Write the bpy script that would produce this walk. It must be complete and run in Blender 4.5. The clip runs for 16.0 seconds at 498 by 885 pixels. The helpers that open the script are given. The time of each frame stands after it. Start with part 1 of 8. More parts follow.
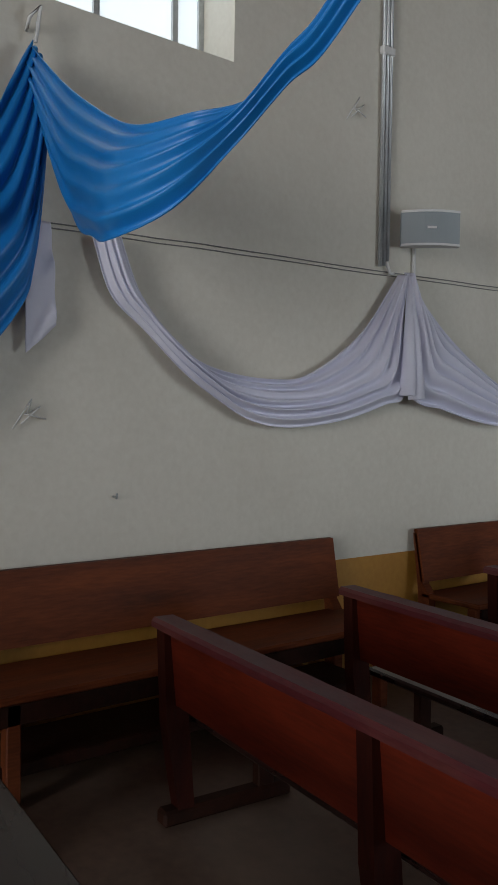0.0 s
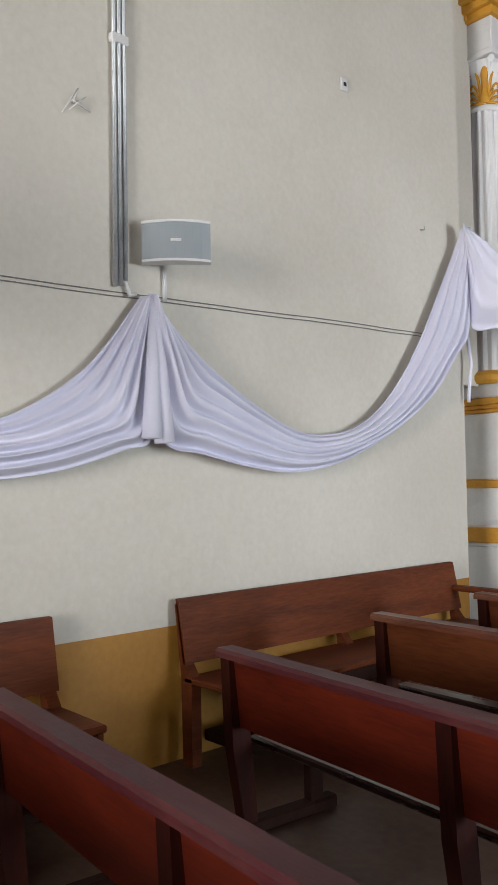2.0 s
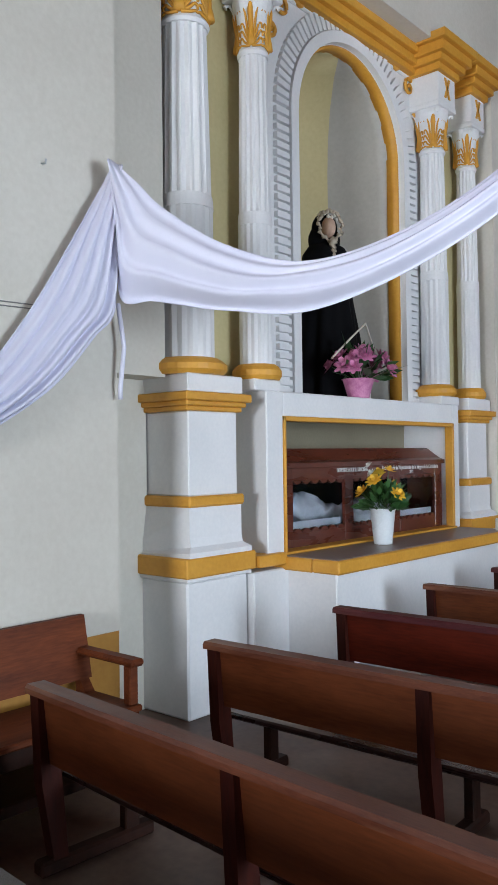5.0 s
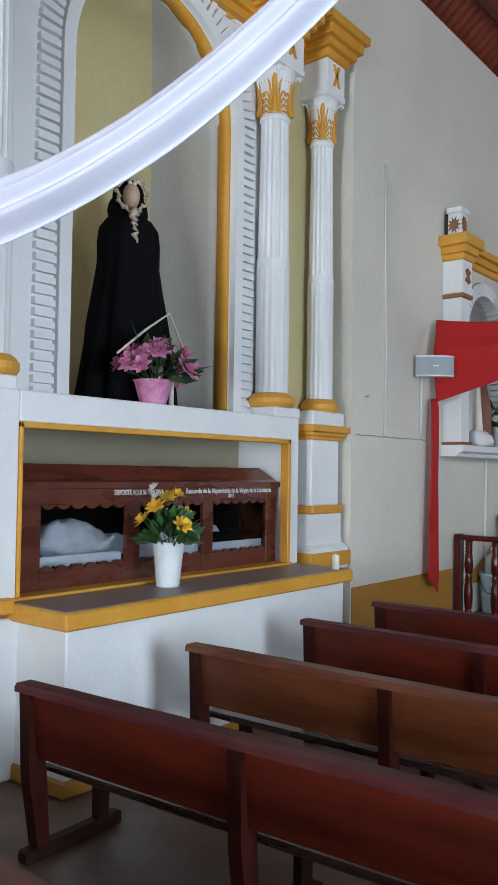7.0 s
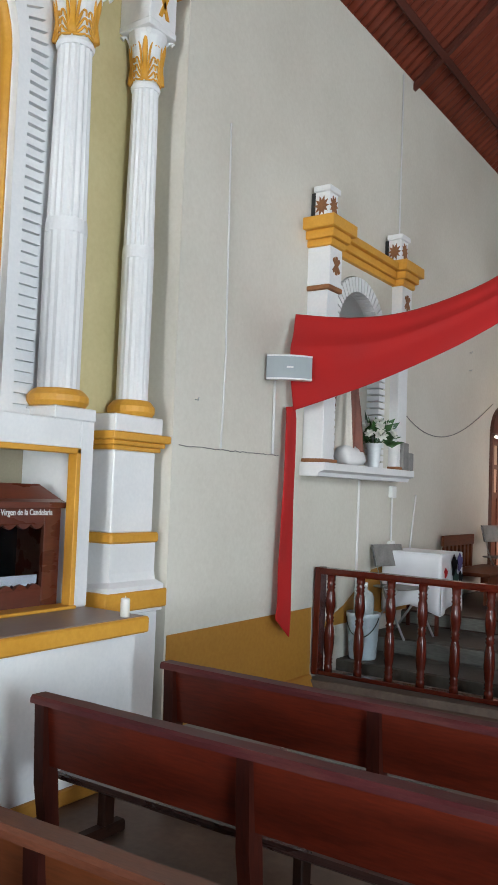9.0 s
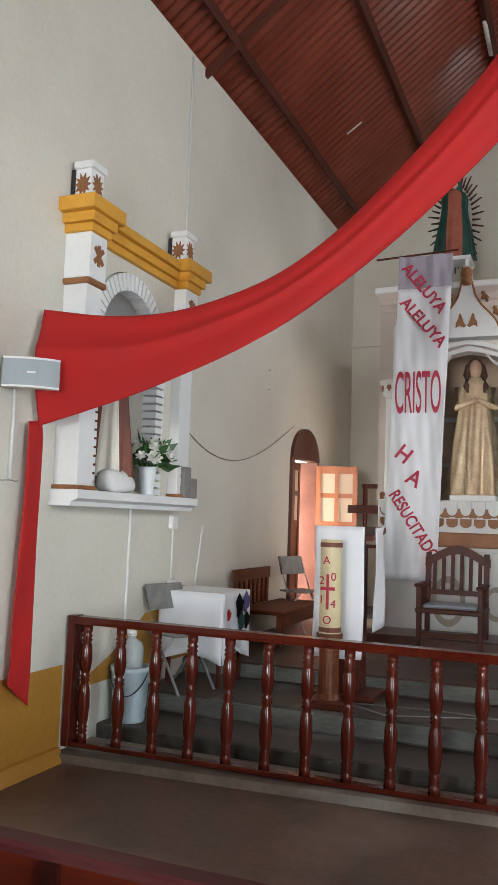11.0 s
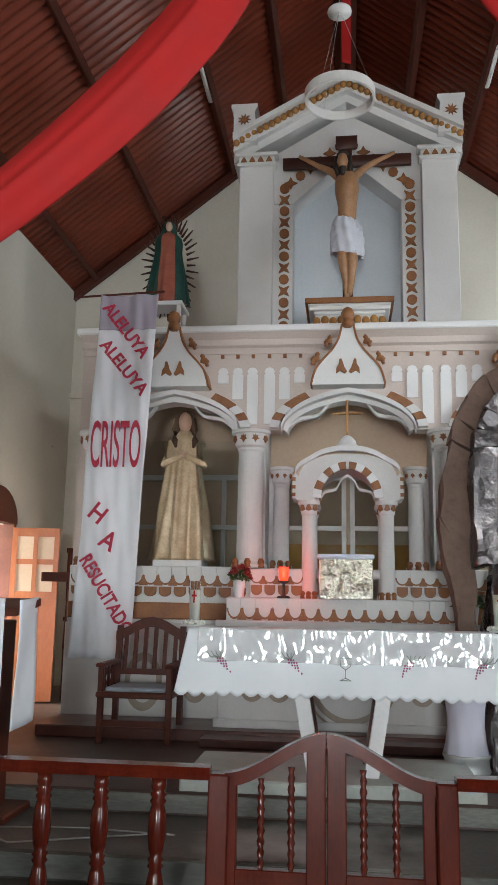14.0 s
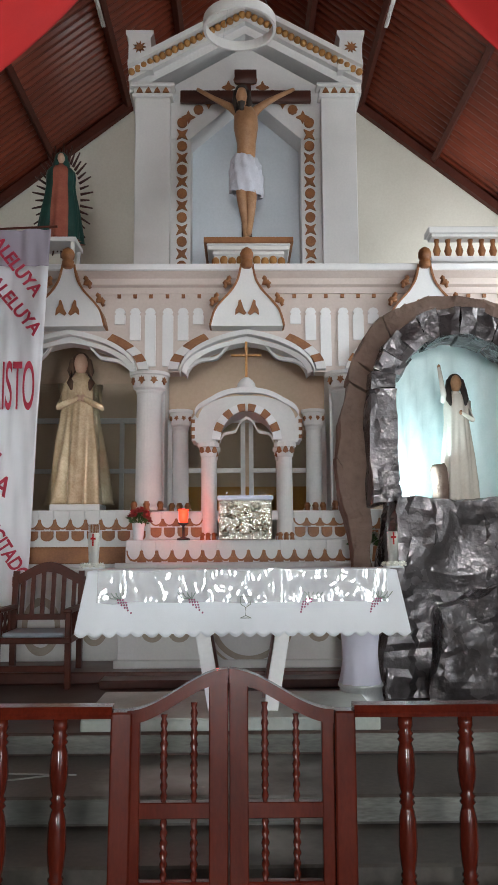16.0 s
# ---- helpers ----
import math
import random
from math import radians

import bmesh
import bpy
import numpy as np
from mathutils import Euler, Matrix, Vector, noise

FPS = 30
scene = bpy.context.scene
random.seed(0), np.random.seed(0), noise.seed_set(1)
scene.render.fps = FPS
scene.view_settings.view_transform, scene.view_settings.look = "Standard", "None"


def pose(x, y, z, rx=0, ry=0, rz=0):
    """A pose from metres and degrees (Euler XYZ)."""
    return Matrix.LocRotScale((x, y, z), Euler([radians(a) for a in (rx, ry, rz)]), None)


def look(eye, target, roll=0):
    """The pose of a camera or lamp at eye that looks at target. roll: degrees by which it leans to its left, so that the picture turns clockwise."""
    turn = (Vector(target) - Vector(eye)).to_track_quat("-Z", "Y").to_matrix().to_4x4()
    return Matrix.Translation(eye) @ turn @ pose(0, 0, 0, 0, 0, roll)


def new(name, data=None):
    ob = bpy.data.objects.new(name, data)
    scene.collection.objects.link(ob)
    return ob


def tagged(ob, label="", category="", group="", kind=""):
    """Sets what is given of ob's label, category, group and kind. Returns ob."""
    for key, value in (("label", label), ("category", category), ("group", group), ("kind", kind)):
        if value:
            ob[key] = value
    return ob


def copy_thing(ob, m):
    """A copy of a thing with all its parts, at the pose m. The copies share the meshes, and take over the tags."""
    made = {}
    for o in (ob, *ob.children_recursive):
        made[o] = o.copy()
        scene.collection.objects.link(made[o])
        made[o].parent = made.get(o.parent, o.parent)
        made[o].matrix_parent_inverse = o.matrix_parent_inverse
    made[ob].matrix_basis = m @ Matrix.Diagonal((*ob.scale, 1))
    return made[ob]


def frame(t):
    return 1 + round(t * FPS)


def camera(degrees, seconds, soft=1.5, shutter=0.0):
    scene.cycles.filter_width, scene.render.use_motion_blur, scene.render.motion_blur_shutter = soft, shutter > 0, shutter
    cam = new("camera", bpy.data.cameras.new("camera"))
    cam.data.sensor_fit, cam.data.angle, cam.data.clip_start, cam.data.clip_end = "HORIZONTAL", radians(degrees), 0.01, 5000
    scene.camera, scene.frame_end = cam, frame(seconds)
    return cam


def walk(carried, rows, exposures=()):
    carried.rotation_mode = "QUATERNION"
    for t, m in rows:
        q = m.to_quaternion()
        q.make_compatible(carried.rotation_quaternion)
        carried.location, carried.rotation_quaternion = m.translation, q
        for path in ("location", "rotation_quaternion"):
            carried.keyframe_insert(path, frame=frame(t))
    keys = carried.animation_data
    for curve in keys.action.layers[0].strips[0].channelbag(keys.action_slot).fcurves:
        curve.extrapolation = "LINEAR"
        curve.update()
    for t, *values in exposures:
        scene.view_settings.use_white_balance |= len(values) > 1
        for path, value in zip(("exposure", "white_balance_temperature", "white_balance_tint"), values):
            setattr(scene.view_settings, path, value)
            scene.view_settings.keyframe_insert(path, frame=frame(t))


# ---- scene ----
EXPOSURES = [(0.0, -1.50, 6450, 10), (0.5, -1.25, 6650, 12), (1.0, -1.05, 6650, 12), (1.5, -0.70, 6650, 12), (2.0, -0.35, 6600, 12), (2.5, -0.24, 6450, 12), (3.5, -0.20, 6350, 12), (6.0, -0.33, 5780, 8),
             (8.0, -0.05, 5980, 6), (10.5, 0.18, 6450, 8), (12.0, 0.14, 6400, 4), (14.0, -0.12, 6350, 6), (16.0, -0.12, 6400, 8)]
cam = camera(34.0, 16.0, 1.0)
PATH = [
    (0, (-0.344, 0.112, 1.361), (-1.935, 1.323, 1.311), 0.9),
    (0.5, (-0.382, 0.331, 1.332), (-1.946, 1.577, 1.306), 1.4),
    (1, (-0.424, 0.665, 1.346), (-1.978, 1.925, 1.347), 1.5),
    (1.5, (-0.349, 1.053, 1.314), (-1.858, 2.365, 1.376), 0.1),
    (2, (-0.319, 1.358, 1.33), (-1.808, 2.69, 1.419), -0.9),
    (2.5, (-0.338, 1.696, 1.329), (-1.754, 3.107, 1.4), -2.4),
    (3, (-0.169, 2.147, 1.4), (-1.568, 3.576, 1.428), -2.5),
    (3.5, (-0.151, 2.438, 1.469), (-1.53, 3.887, 1.463), -2.2),
    (6, (-0.197, 4.354, 1.54), (-1.493, 5.876, 1.602), -0.4),
    (6.5, (-0.139, 4.788, 1.524), (-1.421, 6.321, 1.587), -0.3),
    (7, (-0.057, 5.141, 1.543), (-1.308, 6.7, 1.616), 0.8),
    (7.5, (-0.074, 5.538, 1.572), (-1.248, 7.154, 1.666), 1.9),
    (8, (-0.059, 5.935, 1.542), (-1.217, 7.562, 1.651), 1.7),
    (10.5, (-0.218, 7.557, 1.658), (-1.113, 9.339, 1.82), 2.6),
    (11, (-0.184, 7.807, 1.665), (-0.943, 9.648, 1.854), 1.9),
    (11.5, (-0.084, 8.08, 1.674), (-0.807, 9.932, 1.895), 1.7),
    (12, (-0.001, 8.304, 1.679), (-0.584, 10.202, 1.922), 1.7),
    (12.5, (0.063, 8.562, 1.701), (-0.386, 10.482, 2.037), 2.3),
    (13, (0.151, 8.746, 1.698), (-0.176, 10.683, 2.072), 2.1),
    (13.5, (0.306, 8.918, 1.703), (0.019, 10.862, 2.074), 1.3),
    (14, (0.365, 9.019, 1.693), (0.134, 10.972, 2.059), 1.0),
    (14.5, (0.37, 9.061, 1.685), (0.255, 11.029, 2.025), 0.2),
    (15, (0.359, 9.071, 1.676), (0.348, 11.049, 1.973), -0.6),
    (15.5, (0.354, 9.059, 1.67), (0.379, 11.041, 1.941), -0.5),
    (16, (0.343, 9.069, 1.665), (0.363, 11.055, 1.901), -0.3),
]
walk(cam, [(t, look(eye, target, roll)) for t, eye, target, roll in PATH], EXPOSURES)

# ---- world, sun, daylight in the openings, most of them unseen ----
world = bpy.data.worlds.new("sky")
scene.world = world
world.use_nodes = True
wn = world.node_tree.nodes
sky = wn.new("ShaderNodeTexSky")
sky.sky_type = "NISHITA"
sky.sun_disc = False
sky.sun_elevation = radians(36)
sky.sun_rotation = radians(248)
wn["Background"].inputs[1].default_value = 0.15
world.node_tree.links.new(sky.outputs[0], wn["Background"].inputs[0])

sun = new("sun", bpy.data.lights.new("sun", "SUN"))
sun.data.energy, sun.data.angle, sun.data.color = 5.0, radians(0.5), (1.0, 0.93, 0.82)
sun.matrix_world = look((0, 0, 0), (0.75, 0.30, -0.59))


def opening_fill(name, at, to, w, h, watts, color=(0.93, 0.97, 1.0)):
    d = bpy.data.lights.new(name, "AREA")
    d.shape, d.size, d.size_y, d.energy, d.color = "RECTANGLE", w, h, watts, color
    o = new(name, d)
    o.matrix_world = look(at, to)
    return o


WALL, RIGHT, AXIS, BACK, REAR, THICK = -3.5, 4.32, 0.41, 19.95, -6.5, 0.6
EAVE, SLOPE = 5.95, 0.785
opening_fill("daylight_fill", (-3.8, 1.5, 3.75), (0, 1.6, 2.6), 1.5, 1.3, 50)
# Right wall windows are unseen, added to light nave and sanctuary.
for wy, power, tx, ty, tz in ((-2.0, 80, 0, -1.6, 2.6), (9.5, 95, -1.6, 17.0, 3.0), (15.5, 105, -0.8, 17.2, 2.2)):
    opening_fill("daylight_fill", (RIGHT + 0.02, wy, 3.9), (tx, ty, tz), 1.5, 1.3, power)
# Another unseen opening, added to brighten the back wall corner.
opening_fill("daylight_fill", (RIGHT + 0.02, 18.75, 5.15), (-3.4, 19.3, 3.6), 1.3, 1.0, 60)
# Unseen side door, added for low cool light on the left wall.
opening_fill("unseen_side_door_fill", (RIGHT + 0.3, 6.3, 1.45), (0, 6.6, 0.8), 2.0, 2.7, 420, (0.84, 0.93, 1.0))
# Entrance lies out of view; its narrowed beam brightens the altar end.
opening_fill("daylight_entrance", (AXIS, REAR - 0.3, 1.9), (AXIS - 0.6, 19, 3.2), 2.6, 3.4, 330, (0.98, 0.98, 0.98)).data.spread = radians(80)
opening_fill("daylight_sacristy_door", (-4.05, 17.95, 1.6), (0, 18.3, 1.8), 0.5, 1.9, 110, (1.0, 0.95, 0.88))

# ---- materials ----


def nodes_of(name):
    m = bpy.data.materials.new(name)
    m.use_nodes = True
    t = m.node_tree
    return m, t.nodes, t.links, t.nodes["Principled BSDF"]


def surface(name, a, b, rough=0.6, scale=4.0, fine=60.0, bump=0.15, metal=0.0, stain=None, stain_amount=0.3,
            stretch=(1, 1, 1), rough_var=0.15, coat=0.0, vary=0.0, sheen=0.0, dist=0.002, spec=0.5):
    """Colour between a and b at two scales, with an optional stain, bump and varied roughness."""
    m, n, l, bsdf = nodes_of(name)
    tc = n.new("ShaderNodeTexCoord")
    mp = n.new("ShaderNodeMapping")
    mp.inputs["Scale"].default_value = stretch
    l.new(tc.outputs["Object"], mp.inputs[0])
    big = n.new("ShaderNodeTexNoise")
    big.inputs["Scale"].default_value, big.inputs["Detail"].default_value = scale, 5
    small = n.new("ShaderNodeTexNoise")
    small.inputs["Scale"].default_value, small.inputs["Detail"].default_value = fine, 3
    for x in (big, small):
        l.new(mp.outputs[0], x.inputs["Vector"])
    add = n.new("ShaderNodeMath")
    add.operation = "MULTIPLY_ADD"
    add.inputs[1].default_value = 0.35
    l.new(small.outputs[0], add.inputs[0])
    sc = n.new("ShaderNodeMath")
    sc.operation = "MULTIPLY"
    sc.inputs[1].default_value = 0.65
    l.new(big.outputs[0], sc.inputs[0])
    l.new(sc.outputs[0], add.inputs[2])
    ramp = n.new("ShaderNodeValToRGB")
    ramp.color_ramp.elements[0].position, ramp.color_ramp.elements[1].position = 0.33, 0.67
    ramp.color_ramp.elements[0].color, ramp.color_ramp.elements[1].color = (*a, 1), (*b, 1)
    l.new(add.outputs[0], ramp.inputs[0])
    out = ramp.outputs[0]
    if stain:
        st = n.new("ShaderNodeTexNoise")
        st.inputs["Scale"].default_value, st.inputs["Detail"].default_value = scale * 0.45, 7
        l.new(mp.outputs[0], st.inputs["Vector"])
        sr = n.new("ShaderNodeValToRGB")
        sr.color_ramp.elements[0].position, sr.color_ramp.elements[1].position = 0.52, 0.72
        sr.color_ramp.elements[1].color = (stain_amount, stain_amount, stain_amount, 1)
        l.new(st.outputs[0], sr.inputs[0])
        mx = n.new("ShaderNodeMixRGB")
        mx.inputs[2].default_value = (*stain, 1)
        l.new(sr.outputs[0], mx.inputs[0])
        l.new(out, mx.inputs[1])
        out = mx.outputs[0]
    if vary:
        oi = n.new("ShaderNodeObjectInfo")
        hs = n.new("ShaderNodeHueSaturation")
        mr = n.new("ShaderNodeMapRange")
        mr.inputs[3].default_value, mr.inputs[4].default_value = 1 - vary, 1 + vary
        l.new(oi.outputs["Random"], mr.inputs[0])
        l.new(mr.outputs[0], hs.inputs["Value"])
        l.new(out, hs.inputs["Color"])
        out = hs.outputs[0]
    l.new(out, bsdf.inputs["Base Color"])
    rr = n.new("ShaderNodeMapRange")
    rr.inputs[3].default_value, rr.inputs[4].default_value = max(0.03, rough - rough_var), min(1, rough + rough_var)
    l.new(big.outputs[0], rr.inputs[0])
    l.new(rr.outputs[0], bsdf.inputs["Roughness"])
    bsdf.inputs["Metallic"].default_value = metal
    bsdf.inputs["Coat Weight"].default_value = coat
    bsdf.inputs["Coat Roughness"].default_value = 0.15
    bsdf.inputs["Sheen Weight"].default_value = sheen
    bsdf.inputs["Specular IOR Level"].default_value = spec
    bp = n.new("ShaderNodeBump")
    bp.inputs["Strength"].default_value, bp.inputs["Distance"].default_value = bump, dist
    l.new(add.outputs[0], bp.inputs["Height"])
    l.new(bp.outputs[0], bsdf.inputs["Normal"])
    return m


def glowing(name, color, power, base=(0.5, 0.5, 0.5)):
    m, n, l, bsdf = nodes_of(name)
    bsdf.inputs["Base Color"].default_value = (*base, 1)
    bsdf.inputs["Emission Color"].default_value = (*color, 1)
    bsdf.inputs["Emission Strength"].default_value = power
    return m


def glass(name, tint=(0.9, 0.95, 0.95), rough=0.02):
    m, n, l, bsdf = nodes_of(name)
    bsdf.inputs["Base Color"].default_value = (*tint, 1)
    bsdf.inputs["Transmission Weight"].default_value = 1
    bsdf.inputs["Roughness"].default_value = rough
    bsdf.inputs["IOR"].default_value = 1.1
    return m


PLASTER = surface("cream_plaster", (0.60, 0.57, 0.495), (0.70, 0.675, 0.60), 0.85, 0.9, 35, 0.25, stain=(0.50, 0.46, 0.40), stain_amount=0.25, dist=0.004)
OCHRE = surface("ochre_wall_paint", (0.36, 0.165, 0.022), (0.46, 0.23, 0.036), 0.6, 1.5, 30, 0.3, stain=(0.38, 0.17, 0.03), stain_amount=0.45, dist=0.004)
GOLD = surface("golden_ochre_paint", (0.58, 0.27, 0.024), (0.71, 0.365, 0.045), 0.5, 3, 40, 0.3, stain=(0.45, 0.2, 0.02), stain_amount=0.3, dist=0.003)
WHITE = surface("white_lime_paint", (0.72, 0.73, 0.74), (0.82, 0.82, 0.82), 0.7, 2.2, 45, 0.3, stain=(0.6, 0.58, 0.55), stain_amount=0.3, dist=0.003)
GREY_WHITE = surface("grey_white_paint", (0.62, 0.62, 0.62), (0.72, 0.71, 0.70), 0.7, 2.2, 45, 0.3, stain=(0.5, 0.46, 0.42), stain_amount=0.4, dist=0.003)
NICHE_YELLOW = surface("pale_yellow_niche_paint", (0.55, 0.47, 0.24), (0.64, 0.56, 0.31), 0.75, 1.5, 30, 0.2)
NICHE_BEIGE = surface("beige_niche_paint", (0.52, 0.39, 0.28), (0.61, 0.47, 0.35), 0.75, 1.5, 30, 0.2)
BROWN_TRIM = surface("brown_painted_ornament", (0.18, 0.066, 0.022), (0.32, 0.135, 0.048), 0.55, 6, 60, 0.3)
GILT = surface("gilt_paint", (0.30, 0.14, 0.04), (0.46, 0.24, 0.075), 0.4, 8, 60, 0.3, metal=0.25)
FLOOR = surface("worn_red_concrete", (0.066, 0.036, 0.024), (0.155, 0.094, 0.066), 0.5, 2.2, 24, 0.35, stain=(0.30, 0.225, 0.175), stain_amount=0.55, rough_var=0.22, dist=0.004)
STEP = surface("grey_brown_painted_concrete", (0.030, 0.025, 0.020), (0.080, 0.070, 0.057), 0.55, 2.5, 30, 0.35, stain=(0.48, 0.48, 0.45), stain_amount=0.6, dist=0.004)
STEP_PALE = surface("chipped_white_step", (0.36, 0.40, 0.37), (0.50, 0.54, 0.50), 0.55, 3, 30, 0.35, stain=(0.3, 0.3, 0.28), stain_amount=0.5, dist=0.004)
ROOF = surface("red_brown_roof_sheet", (0.15, 0.030, 0.015), (0.23, 0.050, 0.026), 0.34, 2.0, 40, 0.15, spec=0.4, rough_var=0.12, stain=(0.10, 0.03, 0.02), stain_amount=0.5)
BEAM = surface("dark_red_roof_timber", (0.06, 0.015, 0.009), (0.10, 0.026, 0.016), 0.55, 3, 40, 0.2, spec=0.25)
PEW_RED = surface("mahogany_varnish", (0.060, 0.008, 0.004), (0.165, 0.021, 0.008), 0.36, 2.5, 26, 0.22, stretch=(0.5, 4, 4), coat=0.05, spec=0.3, stain=(0.015, 0.004, 0.003), stain_amount=0.5, vary=0.12, rough_var=0.12)
PEW_BROWN = surface("brown_varnished_wood", (0.078, 0.019, 0.006), (0.185, 0.052, 0.017), 0.40, 2.5, 26, 0.22, stretch=(0.5, 4, 4), coat=0.06, spec=0.35, stain=(0.022, 0.006, 0.003), stain_amount=0.5, vary=0.15, rough_var=0.12)
BENCH_WOOD = surface("wall_bench_wood", (0.075, 0.017, 0.005), (0.19, 0.048, 0.014), 0.58, 2.5, 26, 0.22, stretch=(4, 0.5, 4), spec=0.2, stain=(0.022, 0.006, 0.003), stain_amount=0.5, vary=0.1, rough_var=0.12)
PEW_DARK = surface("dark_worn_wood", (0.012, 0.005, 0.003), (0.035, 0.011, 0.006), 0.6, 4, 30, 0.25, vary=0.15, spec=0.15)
SEAT_WOOD = surface("polished_dark_seat", (0.022, 0.010, 0.009), (0.05, 0.022, 0.018), 0.28, 4, 30, 0.2, stretch=(0.6, 3, 3), coat=0.1)
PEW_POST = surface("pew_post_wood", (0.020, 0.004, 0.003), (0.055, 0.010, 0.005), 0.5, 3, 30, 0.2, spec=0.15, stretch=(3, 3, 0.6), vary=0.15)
WORN_EDGE = surface("worn_pew_top", (0.07, 0.020, 0.010), (0.15, 0.05, 0.026), 0.38, 5, 50, 0.3, stretch=(0.6, 3, 3), stain=(0.36, 0.18, 0.10), stain_amount=0.55, spec=0.3)
PURPLE_EDGE = surface("worn_purple_brown_top", (0.045, 0.008, 0.010), (0.095, 0.018, 0.021), 0.48, 4, 50, 0.3, stretch=(0.6, 3, 3), stain=(0.24, 0.11, 0.08), stain_amount=0.4, spec=0.25)
RAIL = surface("varnished_red_baluster_wood", (0.048, 0.006, 0.003), (0.098, 0.013, 0.006), 0.2, 4, 40, 0.15, coat=0.1, stretch=(2, 2, 0.6), rough_var=0.08, spec=0.32)
BLUE_CLOTH = surface("blue_satin", (0.003, 0.135, 0.42), (0.010, 0.20, 0.54), 0.42, 3, 300, 0.06)
WHITE_CLOTH = surface("lilac_white_cloth", (0.66, 0.66, 0.78), (0.74, 0.74, 0.85), 0.6, 3, 300, 0.06)
RED_CLOTH = surface("red_cloth", (0.37, 0.006, 0.006), (0.47, 0.009, 0.008), 0.8, 3, 300, 0.06)
GREY_METAL = surface("galvanised_conduit", (0.42, 0.44, 0.45), (0.58, 0.60, 0.61), 0.4, 12, 80, 0.1, metal=0.6)
GREY_PLASTIC = surface("grey_speaker_plastic", (0.30, 0.34, 0.36), (0.34, 0.38, 0.40), 0.5, 4, 300, 0.15)
WHITE_PLASTIC = surface("white_plastic", (0.68, 0.68, 0.67), (0.76, 0.76, 0.75), 0.4, 6, 80, 0.05)
BLACK = surface("black_cloth", (0.002, 0.002, 0.003), (0.005, 0.005, 0.006), 0.85, 6, 120, 0.1, spec=0.12)
DARK = surface("dark_void_paint", (0.015, 0.013, 0.012), (0.03, 0.027, 0.025), 0.8, 6, 80, 0.1)
PANE = glass("clear_pane")
CABLE = surface("dusty_grey_cable", (0.16, 0.155, 0.15), (0.26, 0.25, 0.24), 0.6, 12, 80, 0.1)
KERB = surface("brown_worn_kerb", (0.10, 0.07, 0.055), (0.20, 0.15, 0.12), 0.55, 3, 30, 0.35, stain=(0.45, 0.44, 0.40), stain_amount=0.5, dist=0.004)
# Opaque pane that glows in place of the bright sky behind it.
FROSTED = glowing("sky_lit_frosted_pane", (0.85, 0.95, 1.0), 2.2, (0.8, 0.85, 0.9))

# ---- geometry helpers ----


def part(name, bm, mat, parent=None, label="", smooth=False, mats=()):
    me = bpy.data.meshes.new(name)
    if len(bm.verts) < 4000:
        bmesh.ops.remove_doubles(bm, verts=bm.verts[:], dist=1e-5)
    bmesh.ops.recalc_face_normals(bm, faces=bm.faces[:])
    if smooth:
        for f in bm.faces:
            f.smooth = True
    bm.to_mesh(me)
    bm.free()
    me.materials.append(mat)
    for x in mats:
        me.materials.append(x)
    o = new(name, me)
    o.parent = parent
    if label:
        tagged(o, label)
    return o


def thing(name, label, category, at=(0, 0, 0), group="", kind=""):
    o = new(name)
    o.empty_display_size = 0.1
    o.location = at
    return tagged(o, label, category, group, kind)


def mesh_thing(name, bm, mat, label, category, smooth=False, group="", kind=""):
    return tagged(part(name, bm, mat, None, "", smooth), label, category, group, kind)


def box(bm, x0, x1, y0, y1, z0, z1, bevel=0.0, mi=0):
    vs = [bm.verts.new((x, y, z)) for z in (z0, z1) for x, y in ((x0, y0), (x1, y0), (x1, y1), (x0, y1))]
    fs = [bm.faces.new([vs[i] for i in q]) for q in
          ((3, 2, 1, 0), (4, 5, 6, 7), (0, 1, 5, 4), (1, 2, 6, 5), (2, 3, 7, 6), (3, 0, 4, 7))]
    for f in fs:
        f.material_index = mi
    if bevel:
        es = list({e for f in fs for e in f.edges})
        bmesh.ops.bevel(bm, geom=es, offset=bevel, segments=1, affect="EDGES")
    return vs


def boxes(*specs, bevel=0.0):
    bm = bmesh.new()
    for s in specs:
        box(bm, *s, bevel=bevel)
    return bm


def prism(bm, pts, axis, a, b, mi=0):
    """A polygon (u, v) drawn out along an axis: x takes (y, z), y takes (x, z), z takes (x, y)."""
    def at(u, v, w):
        return {"x": (w, u, v), "y": (u, w, v), "z": (u, v, w)}[axis]
    lo = [bm.verts.new(at(u, v, a)) for u, v in pts]
    hi = [bm.verts.new(at(u, v, b)) for u, v in pts]
    n = len(pts)
    fs = [bm.faces.new(lo), bm.faces.new(hi[::-1])]
    fs += [bm.faces.new((lo[i], hi[i], hi[(i + 1) % n], lo[(i + 1) % n])) for i in range(n)]
    for f in fs:
        f.material_index = mi
    return fs


def band(bm, inner, outer, axis, a, b, mi=0):
    """A strip between two open lines of equal length, drawn out along an axis."""
    for i in range(len(inner) - 1):
        prism(bm, [inner[i], outer[i], outer[i + 1], inner[i + 1]], axis, a, b, mi)


def arc(cu, cv, ru, rv, a0, a1, n):
    return [(cu + ru * math.cos(radians(a0 + (a1 - a0) * i / n)), cv + rv * math.sin(radians(a0 + (a1 - a0) * i / n))) for i in range(n + 1)]


